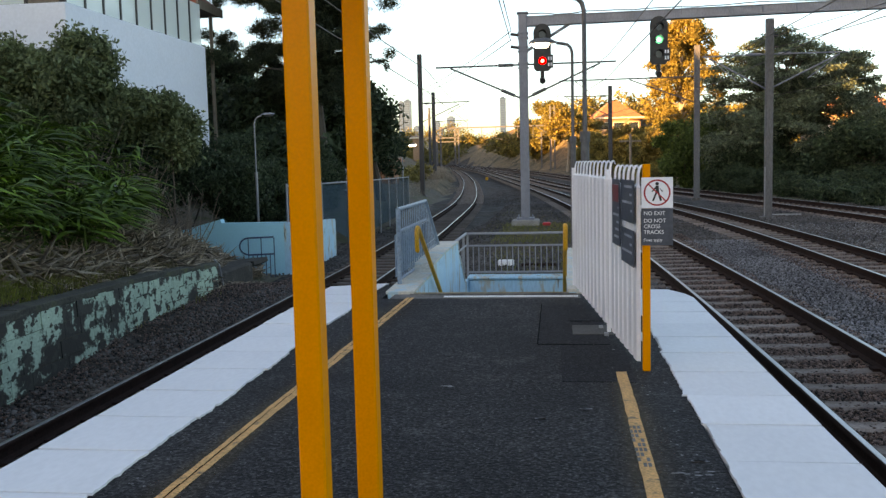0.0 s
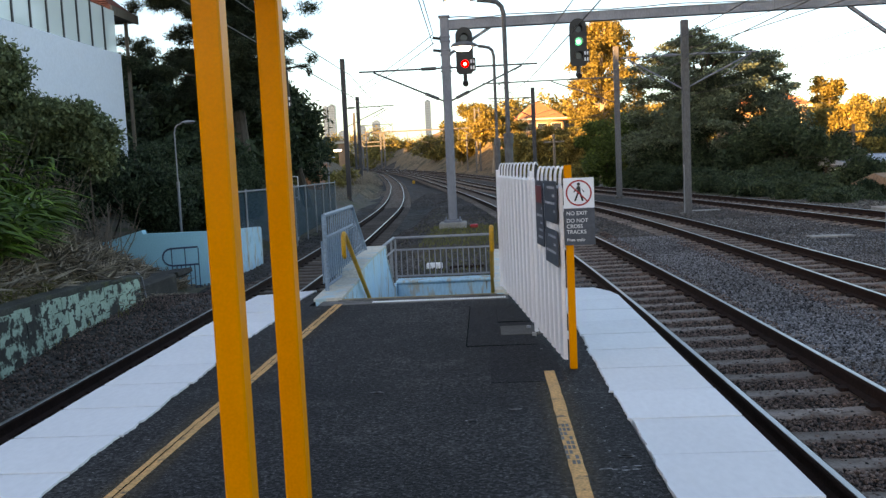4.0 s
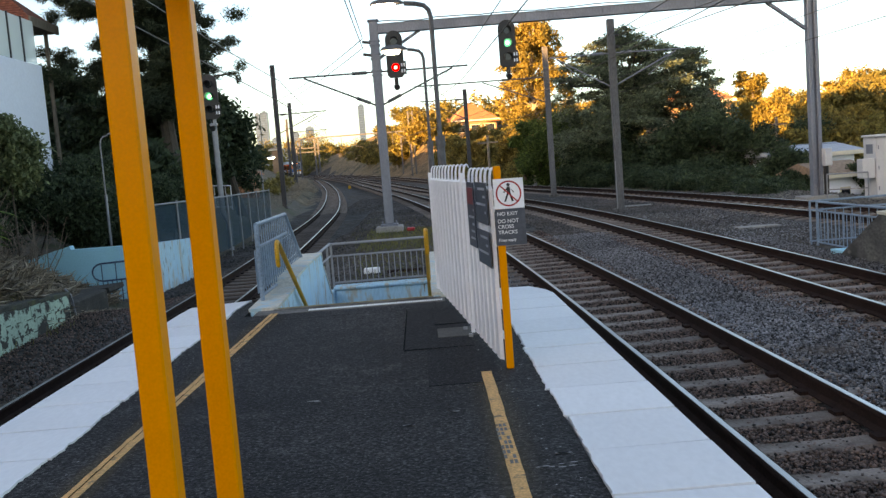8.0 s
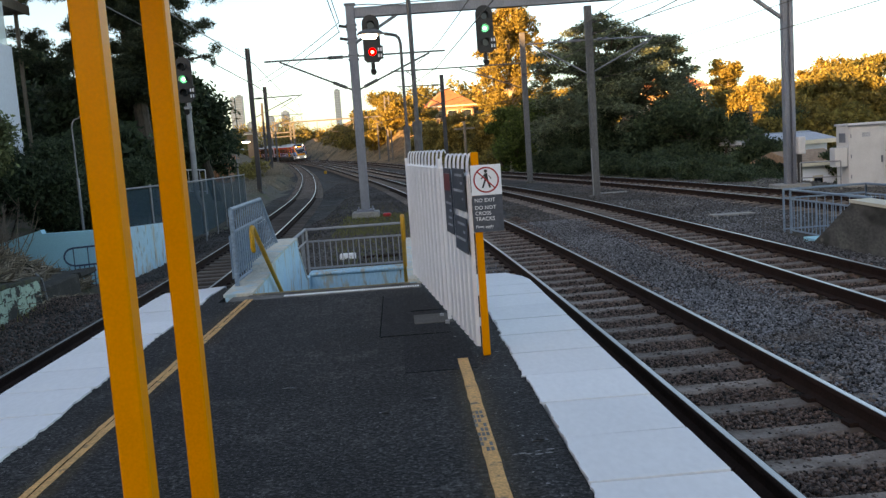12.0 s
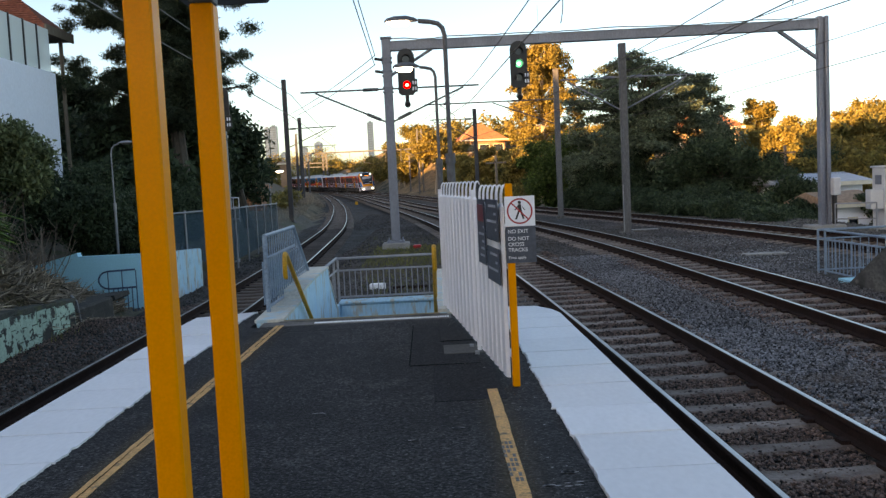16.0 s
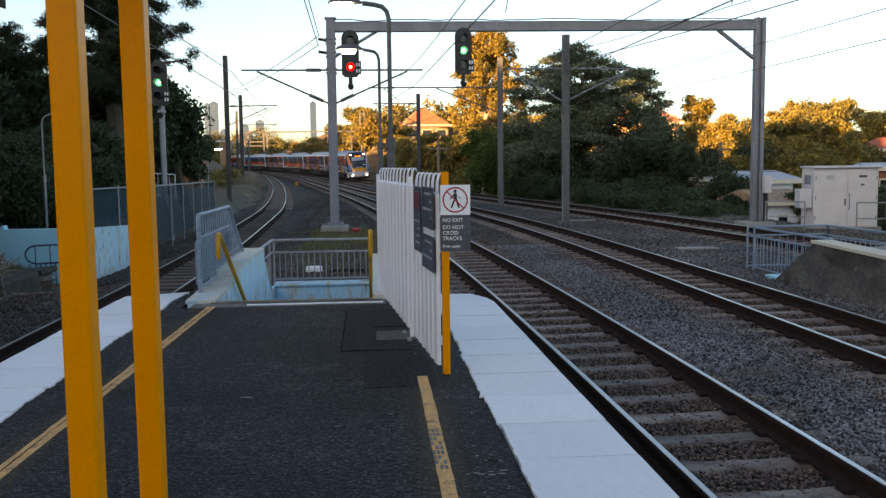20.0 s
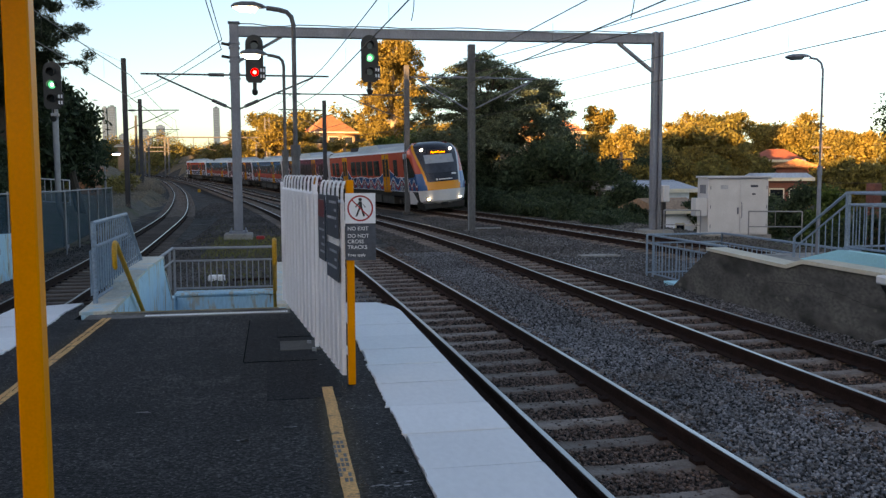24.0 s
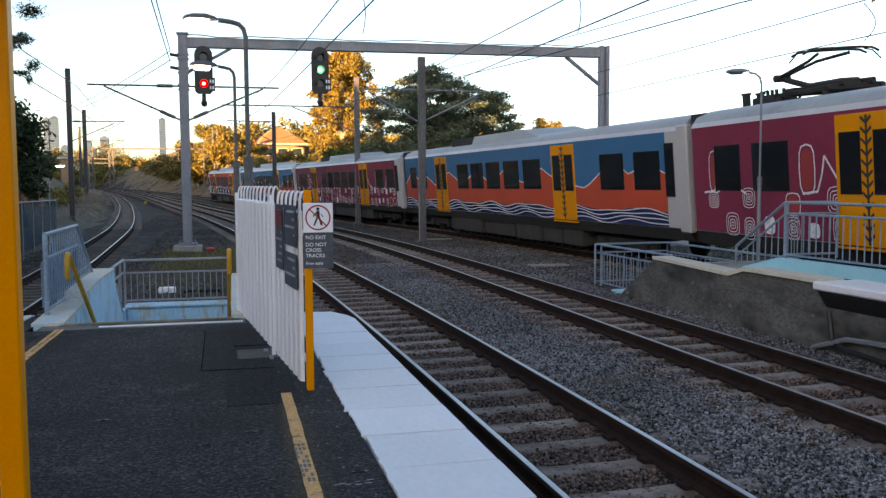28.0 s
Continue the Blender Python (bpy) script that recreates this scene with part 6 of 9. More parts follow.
# tall pine behind the mesh fence
rng = R(21)
pl = []
for b in range(160):
    z, a = rng.uniform(3.9, 15.0), rng.uniform(0, 6.28)
    reach = np.interp(z, [3.9, 5.5, 8.5, 12, 16], [2.2, 3.2, 3.9, 3.3, 1.3]) * rng.uniform(0.6, 1.0) * (1.45 if math.cos(a) < 0 else 0.95)
    for k in range(7):
        u = rng.uniform(0.28, 1.0)
        q = rng.uniform(0.18, 0.42)
        pl.append((-10.6 + 1.02 * u * reach * math.cos(a) + rng.normal(0, 0.22), 37 + u * reach * math.sin(a) + rng.normal(0, 0.22), z + 0.22 * u * reach + rng.normal(0, 0.15), q * rng.uniform(0.9, 1.7), q * rng.uniform(0.9, 1.7), q * rng.uniform(0.5, 0.9)))
for i in range(30):
    pl.append((-10.5 + rng.uniform(-1.2, 1.2), 37 + rng.uniform(-1.2, 1.2), rng.uniform(4.6, 15.0), rng.uniform(0.5, 1.0), rng.uniform(0.5, 1.0), rng.uniform(0.4, 0.7)))
pl += [(-6.88, 37, 6.05, 0.28, 0.28, 0.26), (-6.9, 37, 8.1, 0.5, 0.5, 0.3), (-7.3, 37, 5.75, 0.35, 0.3, 0.10), (-7.05, 37, 5.5, 0.12, 0.2, 0.2)]
tree("pine_tree", "tall dark pine tree with clumped needles behind the ramp fence", "tree", (-9.8, 37, -0.6), (-10.6, 37, 15.2), 0.36, pl, LEAF_PINE, BARK, 340000, 0.110, 22, 0.16, aspect=0.13)
# rounded dark tree further on
tree("fig_tree", "dense dark green rounded tree beside the ramp fence", "tree", (-9.6, 48, -0.6), (-10.6, 48, 5.4), 0.3, lobes_in(R(23), (-10.75, 48, 4.2), (1.75, 2.2, 3.1), 26, 1.15), LEAF_DARK, BARK, 24000, 0.16, 24, 0.2)
# dark wood behind the fence and house
for i, (x, y, z, rx, rz, n, cnt) in enumerate(((-10.9, 40, 3.9, 2.0, 2.3, 16, 12000), (-12.5, 41, 2.6, 2.6, 2.6, 12, 9000), (-16, 47, 3.6, 3.0, 3.0, 12, 8000), (-10.6, 33.5, 1.7, 1.7, 1.8, 10, 9000), (-11.8, 55, 2.2, 2.2, 2.0, 10, 5000), (-18, 62, 3.0, 3.5, 2.6, 10, 5000), (-14.7, 41, 3.2, 1.7, 2.3, 14, 10000), (-15.8, 44.5, 4.0, 2.0, 2.8, 14, 10000), (-13.2, 37.5, 2.6, 1.5, 2.0, 12, 9000), (-17.4, 44, 4.3, 1.9, 2.6, 14, 10000))):
    tree("broadleaf_tree", "dark green broadleaf tree behind the bank", "tree", (x, y, -0.4), (x, y, z), 0.22, lobes_in(R(30 + i), (x, y, z), (rx, rx, rz), n, 1.1), LEAF_DARK, BARK, cnt, 0.17, 40 + i, 0.28, group="bank trees")
# shrubs below the white house: lighter leaf colour above z 1.9, darker below
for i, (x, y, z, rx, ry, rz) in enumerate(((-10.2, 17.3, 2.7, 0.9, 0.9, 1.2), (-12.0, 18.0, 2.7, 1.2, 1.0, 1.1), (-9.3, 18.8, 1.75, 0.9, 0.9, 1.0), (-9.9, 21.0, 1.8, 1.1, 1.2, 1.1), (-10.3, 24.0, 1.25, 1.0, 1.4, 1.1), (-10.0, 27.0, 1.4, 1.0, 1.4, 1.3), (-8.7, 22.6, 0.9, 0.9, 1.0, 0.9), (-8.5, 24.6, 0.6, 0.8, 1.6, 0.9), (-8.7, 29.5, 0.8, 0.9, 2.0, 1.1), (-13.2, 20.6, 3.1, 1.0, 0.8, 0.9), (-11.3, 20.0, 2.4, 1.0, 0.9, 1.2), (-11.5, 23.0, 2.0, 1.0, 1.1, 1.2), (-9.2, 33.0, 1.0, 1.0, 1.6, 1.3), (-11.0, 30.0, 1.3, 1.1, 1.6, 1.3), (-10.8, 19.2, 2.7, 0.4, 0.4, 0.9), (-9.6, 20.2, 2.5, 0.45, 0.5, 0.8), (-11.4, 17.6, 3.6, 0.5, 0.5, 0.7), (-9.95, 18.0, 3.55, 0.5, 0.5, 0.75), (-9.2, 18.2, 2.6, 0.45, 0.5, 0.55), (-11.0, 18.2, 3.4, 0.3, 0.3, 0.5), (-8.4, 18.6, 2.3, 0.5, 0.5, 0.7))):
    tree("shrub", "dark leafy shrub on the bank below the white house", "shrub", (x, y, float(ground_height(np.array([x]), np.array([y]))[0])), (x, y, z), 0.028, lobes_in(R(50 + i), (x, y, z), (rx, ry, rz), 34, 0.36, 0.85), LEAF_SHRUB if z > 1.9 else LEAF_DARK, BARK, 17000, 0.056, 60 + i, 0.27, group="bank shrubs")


def bare_shrub(x, y, h, seed):
    """Thin leafless stems that fork twice."""
    rnd = random.Random(seed)
    z = float(ground_height(np.array([x]), np.array([y]))[0])
    g = Geo()
    for _ in range(16):
        a, lean = rnd.uniform(0, 6.28), rnd.uniform(0.1, 0.6)
        p = Vector((x + rnd.uniform(-0.4, 0.4), y + rnd.uniform(-0.4, 0.4), z - 0.05))
        d = Vector((math.cos(a) * lean, math.sin(a) * lean, 1.0)) * h * rnd.uniform(0.5, 1.0)
        m = p + d * 0.55 + Vector((rnd.uniform(-0.1, 0.1), rnd.uniform(-0.1, 0.1), 0))
        g.tube([p, m, p + d], 0.013, 5, 0.004)
        for _ in range(4):
            b = p.lerp(p + d, rnd.uniform(0.35, 0.9))
            e = Vector((rnd.uniform(-1, 1), rnd.uniform(-1, 1), rnd.uniform(0.1, 1.0))) * 0.28 * h
            g.tube([b, b + e], 0.006, 4, 0.002)
    return tagged(part("bare_shrub", g, BARK_TWIG), "leafless brown shrub with thin forking stems", "shrub", "bare shrubs")


for i, (x, y, h) in enumerate(((-8.3, 16.6, 1.5), (-8.9, 17.6, 1.9), (-8.1, 18.2, 1.4), (-9.6, 17.0, 1.8), (-8.6, 19.4, 1.5))):
    bare_shrub(x, y, h, 700 + i)
railing("yard_railing", "pale grey yard railing behind the mesh fence", (-10.8, 38.0, 0.40), (-8.0, 38.0, 0.22), 1.0, 12, FENCE_WHITE, 0.10)
railing("yard_railing", "pale grey yard railing behind the mesh fence", (-10.9, 36.5, 0.55), (-10.1, 36.5, 0.55), 1.15, 5, FENCE_WHITE, 0.10)


# ---- strap-leaved plants and litter on the bank ----
def strap_plant(base, h, n, seed, label="clump of long strap-leaved plants with arching green leaves"):
    """Canes with long arching leaves."""
    rng = R(seed)
    t = thing("strap_leaf_plant", label, "plant", at=base, group="strap-leaved plants")
    canes, V, F = Geo(), [], []
    for c in range(n):
        a = rng.uniform(0, 6.28)
        lean = rng.uniform(0.25, 0.95)
        hh = h * rng.uniform(0.25, 1.0)
        b = Vector((rng.uniform(-0.5, 0.5), rng.uniform(-0.5, 0.5), 0))
        tip = b + Vector((math.cos(a) * lean * hh, math.sin(a) * lean * hh, hh * (1 - 0.25 * lean)))
        mid = b.lerp(tip, 0.5) + Vector((-math.cos(a), -math.sin(a), 0)) * 0.12 * lean + Vector((0, 0, 0.12))
        canes.tube([b - Vector((0, 0, 0.1)), mid, tip], 0.016, 5, 0.008)
        for k in range(18):
            u = 0.15 + 0.85 * k / 18
            s = (b.lerp(mid, u * 2) if u < 0.5 else mid.lerp(tip, u * 2 - 1))
            la = a + (1 if k % 2 else -1) * rng.uniform(0.35, 1.1)
            L = rng.uniform(0.45, 0.80)
            d = Vector((math.cos(la), math.sin(la), 0))
            w = Vector((-d.y, d.x, rng.uniform(-0.5, 0.5))) * rng.uniform(0.018, 0.032)
            i0 = len(V)
            rise = rng.uniform(0.05, 0.7)
            for u, ww in ((0, 0.3), (0.3, 0.95), (0.62, 1.0), (0.85, 0.55), (1.0, 0.03)):
                p = s + d * (L * u) + Vector((0, 0, L * (rise * u - (rise * 0.6 + 0.30) * u * u)))
                V += [p - w * ww, p + w * ww]
            for q in range(4):
                F.append((i0 + 2 * q, i0 + 2 * q + 1, i0 + 2 * q + 3, i0 + 2 * q + 2))
    part("stem", canes, LEAF_MID, t)
    me = raw_mesh("foliage", [tuple(p) for p in V], 4, F)
    me.materials.append(LEAF_BRIGHT)
    part("foliage", me, None, t, "long green strap leaves")
    return t


rnd = random.Random(9)
spots = [(-6.9, 9.3), (-7.3, 10.4), (-7.0, 11.6), (-7.9, 11.3), (-8.2, 12.6), (-7.4, 13.0), (-8.9, 13.6), (-7.9, 14.4), (-9.2, 12.2), (-8.6, 10.4), (-8.0, 9.0), (-9.6, 14.9), (-8.8, 15.6), (-10.2, 13.2)]
for i, (x, y) in enumerate(spots):
    z = float(ground_height(np.array([x]), np.array([y]))[0])
    strap_plant((x, y, z - 0.05), rnd.uniform(0.9, 1.4), 24, 100 + i)


def scatter(name, label, category, boxes, leaf, size, seed, lift, flat=0.5, upright=False, aspect=0.42):
    rng = R(seed)
    P = []
    for x0, x1, y0, y1, n in boxes:
        x, y = rng.uniform(x0, x1, n), rng.uniform(y0, y1, n)
        P.append(np.stack([x, y, ground_height(x, y) + rng.uniform(0, lift, n)], -1))
    P = np.concatenate(P)
    if upright:
        n = len(P)
        a = rng.uniform(0, 6.28, n)
        d = np.stack([np.cos(a), np.sin(a), np.zeros(n)], -1)
        h = size * rng.uniform(0.5, 1.5, n)[:, None]
        lean = rng.normal(size=(n, 3)) * 0.35
        lean[:, 2] = 1
        V = np.stack([P - d * 0.006, P + d * 0.006, P + lean * h], 1).reshape(-1, 3)
        T = np.arange(3 * n).reshape(-1, 3)
    else:
        V, T = leaf_cards(rng, P, size, flat, 0.0, aspect)
    me = raw_mesh(name, V, 3, T)
    me.materials.append(leaf)
    return tagged(new(name, me), label, category, kind="stuff")


scatter("leaf_litter", "dry brown leaf litter on the bank", "leaf litter", [(-9.5, -6.2, 7, 18, 16000), (-8.6, -6.3, 9, 16, 12000), (-9.8, -6.9, 15, 20.5, 9000)], DRY, 0.075, 201, 0.06, 0.7, aspect=0.16)
scatter("dry_fronds", "long dead fronds drooping over the bank", "dead fronds", [(-8.8, -6.3, 8.5, 15.5, 5200), (-9.6, -6.9, 15.5, 20.0, 2600)], DRY, 0.30, 205, 0.22, 0.45, aspect=0.035)
scatter("bank_grass", "tufts of dry green grass along the wall top", "grass", [(-6.9, -5.95, 3, 9.5, 4500), (-7.1, -6.25, 9.5, 14, 6500), (-7.8, -6.1, 6, 11, 18000)], GRASS_LEAF, 0.13, 202, 0.01, upright=True)
scatter("track_weeds", "low weeds growing between the tracks", "weeds", [(-1.9, 0.6, 24, 31.5, 4200), (-1.6, 0.8, 16.5, 24, 1100), (-2.6, 1.0, 20, 40, 700), (-6.2, -5.9, 6, 15, 160)], GRASS_LEAF, 0.09, 203, 0.01, upright=True)
scatter("fence_grass", "dry grass beside the far left track", "grass", [(-12.5, -8.8, 55, 90, 2600)], DRY, 0.30, 204, 0.02, upright=True)
scatter("dry_grass", "tall dry tan grass beside the far left track", "grass", [(-15.5, -12.6, 92, 112, 9000), (-17, -14.5, 108, 125, 5000)], DRY, 0.75, 206, 0.05, upright=True)

# ---- white house ----
house = thing("white_house", "white rendered house with a glass balustrade above the bank", "house")
part("wall", Geo().box(-24, 22.65, 0.5, -12.95, 32.2, 5.95, 0.02), HOUSE_WHITE, house, "plain white rendered wall")
GLASS = bpy.data.materials.new("balustrade_glass")
GLASS.use_nodes = True
gb = GLASS.node_tree.nodes["Principled BSDF"]
gb.inputs["Base Color"].default_value = (0.84, 0.93, 0.90, 1)
gb.inputs["Roughness"].default_value = 0.08
gb.inputs["Alpha"].default_value = 0.72
n = 9
for i in range(n):
    y0, y1 = 22.75 + i * 1.03, 22.75 + (i + 1) * 1.03
    p = part("balustrade_panel", Geo().box(-13.03, y0 + 0.04, 5.97, -13.01, y1 - 0.04, 7.45), GLASS, house, "pale glass balustrade panel")
    part("balustrade_post", Geo().box(-13.06, y0 - 0.045, 5.95, -12.98, y0 + 0.045, 7.48, 0.004), BLACK, house)
for i in range(4):
    x0 = -13.1 - i * 1.0
    part("balustrade_post", Geo().box(x0 - 0.05, 22.70, 5.95, x0 + 0.05, 22.78, 7.55, 0.004), BLACK, house)
    part("balustrade_panel", Geo().box(x0 - 0.95, 22.73, 5.97, x0 - 0.05, 22.75, 7.5), TIMBER if i == 0 else GLASS, house)
roof = part("roof", Geo().add([(-13.35, 32.6, 7.75), (-13.35, 35.0, 7.75), (-21, 35.0, 7.75), (-21, 32.6, 7.75), (-14.7, 33.8, 8.95), (-21, 33.8, 8.95), (-13.35, 32.6, 7.58), (-13.35, 35.0, 7.58), (-21, 35.0, 7.58), (-21, 32.6, 7.58)], [(0, 1, 4), (1, 2, 5, 4), (3, 0, 4, 5), (2, 3, 5), (6, 9, 8, 7), (0, 6, 7, 1), (1, 7, 8, 2), (3, 9, 6, 0)]), ROOF_TILE, house, "red tiled hip roof")
for i in range(12):
    k = i / 12
    g = Geo().tube([(-13.38 - 1.32 * k, 32.6 + 1.2 * k, 7.79 + 1.2 * k), (-21, 32.6 + 1.2 * k, 7.79 + 1.2 * k)], 0.035, 5)
    part("tile_course", g, ROOF_TILE, roof)
part("fascia", Geo().box(-13.36, 32.55, 7.45, -13.29, 35.05, 7.78), TIMBER, roof)
part("soffit", Geo().box(-21, 32.62, 7.48, -13.36, 34.98, 7.54), TIMBER, roof)
part("upper_wall", Geo().box(-21, 33.0, 6.0, -14.4, 34.8, 7.5), TIMBER, house, "dark timber upper storey")
part("verandah_post", Geo().box(-13.68, 34.5, 0.5, -13.56, 34.62, 7.5, 0.01), TIMBER, house, "weathered timber verandah post")
part("antenna", Geo().tube([(-16.6, 33.8, 8.9), (-16.6, 33.8, 10.0)], 0.018, 5).tube([(-17.3, 33.7, 9.95), (-15.7, 33.9, 9.95)], 0.011, 4).tube([(-16.8, 33.4, 9.8), (-16.4, 34.2, 9.8)], 0.011, 4), GALV, house)
rng = R(77)
for x, y in ((-13.5, 23.2), (-14.3, 23.2), (-13.5, 24.1), (-13.6, 25.2), (-15.2, 23.3), (-16.2, 23.3)):
    t = thing("agave_plant", "spiky dark green agave in a terrace planter", "plant", at=(x, y, 7.50), group="terrace agaves")
    V, F = [], []
    for k in range(150):
        a = rng.uniform(0, 6.28)
        el = rng.uniform(-0.2, 1.45)
        L = rng.uniform(0.6, 1.15)
        d = Vector((math.cos(a) * math.cos(el), math.sin(a) * math.cos(el), math.sin(el)))
        w = Vector((-math.sin(a), math.cos(a), 0)) * 0.035
        i0 = len(V)
        V += [-w * 0.6, w * 0.6, d * L * 0.5 - w, d * L * 0.5 + w, d * L]
        F += [(i0, i0 + 1, i0 + 3), (i0, i0 + 3, i0 + 2), (i0 + 2, i0 + 3, i0 + 4)]
    me = raw_mesh("foliage", [tuple(p) for p in V], 3, F)
    me.materials.append(LEAF_MID)
    part("foliage", me, None, t)
    part("planter", Geo().box(-0.32, -0.32, -1.54, 0.32, 0.32, -0.05, 0.02), TIMBER, t)

# ---- trees across the tracks ----
rng = R(301)
bl = []
for i in range(150):
    a = rng.uniform(0, 6.28)
    k = math.sqrt(rng.uniform(0.0, 1.0))
    top = 9.1 - 2.7 * k * k + 0.35 * math.sin(3 * a + 1)
    layer = 5.5 * rng.uniform(0, 1) ** 1.5
    q = rng.uniform(0.45, 1.0)
    bl.append((14.5 + 5.0 * k * math.cos(a), 59.5 + 4.4 * k * math.sin(a), top - layer, q, q, q * rng.uniform(0.28, 0.5)))
for i in range(32):
    a = rng.uniform(0, 6.28)
    k = 0.85 * math.sqrt(rng.uniform(0.0, 1.0))
    bl.append((14.5 + 5.0 * k * math.cos(a), 59.5 + 4.4 * k * math.sin(a), 8.4 - 2.4 * k * k - 6.0 * rng.uniform(0, 1) ** 1.2, rng.uniform(1.0, 1.5), rng.uniform(1.0, 1.5), rng.uniform(0.5, 0.8)))
bl += [(x, y, z, 0.75, 0.75, 0.30) for x, y, z in ((10.3, 58.6, 7.0), (11.2, 59.8, 7.8), (12.4, 61.0, 8.5), (13.1, 58.6, 8.6), (14.3, 59.8, 8.9), (15.3, 61.0, 9.0), (15.7, 58.6, 8.3), (16.9, 59.8, 8.0), (18.2, 61.0, 7.5), (18.4, 58.6, 6.7), (19.6, 59.8, 6.1), (20.7, 61.0, 5.6), (10.6, 58.6, 6.2), (11.6, 59.8, 7.0), (13.0, 61.0, 7.6), (13.6, 58.6, 7.7), (15.4, 59.8, 7.6), (17.1, 61.0, 7.1))]
tree("poinciana_tree", "broad dark flat-topped tree beyond the outer track", "tree", (14.2, 60.5, -0.9), (14.5, 60, 5.0), 0.34, bl, LEAF_POIN, BARK, 110000, 0.10, 302, 0.38, flat=0.4)
for i, (x, y, z, rx, rz, n, cnt, mat) in enumerate(((10.4, 64, 1.9, 2.2, 2.8, 22, 16000, LEAF_MID), (8.9, 64.5, 1.6, 1.6, 2.9, 20, 13000, LEAF_MID), (8.0, 66, 1.3, 1.2, 2.4, 14, 9000, LEAF_MID), (12.3, 58.5, 1.2, 2.2, 2.2, 16, 13000, LEAF_DARK), (14.4, 57.5, 1.1, 2.1, 2.3, 16, 13000, LEAF_DARK), (16.2, 55.5, 0.9, 2.1, 2.0, 16, 13000, LEAF_DARK), (18.1, 54.5, 1.1, 2.2, 2.4, 18, 14000, LEAF_DARK), (19.6, 52.0, 0.6, 1.7, 2.1, 14, 11000, LEAF_DARK), (20.3, 49.0, -0.5, 1.3, 1.6, 12, 9000, LEAF_DARK), (19.9, 46.5, -1.3, 1.0, 1.1, 10, 6000, LEAF_DARK), (17.0, 52.8, -0.3, 1.8, 1.2, 12, 9000, LEAF_DARK), (18.8, 49.6, -1.0, 1.3, 1.0, 10, 7000, LEAF_DARK), (19.5, 60, 3.2, 2.4, 2.4, 16, 10000, LEAF_POIN), (24.6, 57.5, 0.6, 1.9, 2.2, 14, 8000, LEAF_DARK), (27.7, 60, -0.2, 2.0, 2.0, 12, 7000, LEAF_MID), (23.6, 45.5, -1.0, 1.3, 1.4, 10, 7000, LEAF_DARK), (25.4, 43, -0.9, 1.4, 1.3, 10, 6000, LEAF_DARK), (24.3, 38, -0.9, 1.3, 1.3, 10, 6000, LEAF_DARK), (22.8, 33.5, -0.6, 1.0, 1.3, 10, 6000, LEAF_MID), (24.2, 32.5, -0.8, 1.2, 1.3, 10, 6000, LEAF_DARK))):
    tree("bush", "dense dark green bush beyond the outer track", "bush", (x, y, float(ground_height(np.array([x]), np.array([y]))[0]) - 0.1), (x, y, z), 0.14, lobes_in(R(310 + i), (x, y, z), (rx, rx * 0.8, rz), n, 0.42 * rx, 0.85), mat, BARK, cnt, 0.115, 330 + i, 0.24, group="trackside bushes")
for i, (x, y, z) in enumerate(((13.9, 36.5, -0.9), (13.4, 40.0, -0.7), (13.0, 43.5, -0.6), (13.2, 46.5, -0.4), (12.6, 49.5, -0.3), (12.0, 52.5, -0.1), (11.0, 55.5, 0.0), (10.0, 58.5, 0.1), (15.5, 41.5, -0.8), (15.8, 45.0, -0.5), (15.2, 49.0, -0.2), (17.6, 43.5, -1.2))):
    tree("bush", "low dark bush at the edge of the ballast", "bush", (x, y, float(ground_height(np.array([x]), np.array([y]))[0]) - 0.1), (x, y, z), 0.06, lobes_in(R(370 + i), (x, y, z), (1.2, 1.4, 0.65), 18, 0.45, 0.8), LEAF_DARK, BARK, 11000, 0.070, 380 + i, 0.28, group="low trackside bushes")
# tall gum, the last sun's orange put into its leaf colour
rng = R(350)
gl = []
for i in range(120):
    z = rng.uniform(3.6, 13.8)
    a = rng.uniform(0, 6.28)
    k = rng.uniform(0.2, 1.0) * np.interp(z, [3.6, 6, 9, 12, 14], [2.6, 3.4, 3.6, 2.6, 1.2])
    gl.append((11.3 + k * math.cos(a), 84 + k * math.sin(a), z, rng.uniform(0.4, 0.9), rng.uniform(0.4, 0.9), rng.uniform(0.4, 0.8)))
tree("gum_tree", "tall gum tree with low-sun orange in its leaf colour", "tree", (11.0, 84, -0.8), (11.3, 84, 12.5), 0.30, gl, LEAF_GUM_SUN, BARK_PALE, 48000, 0.13, 351, 0.28, droop=0.6)
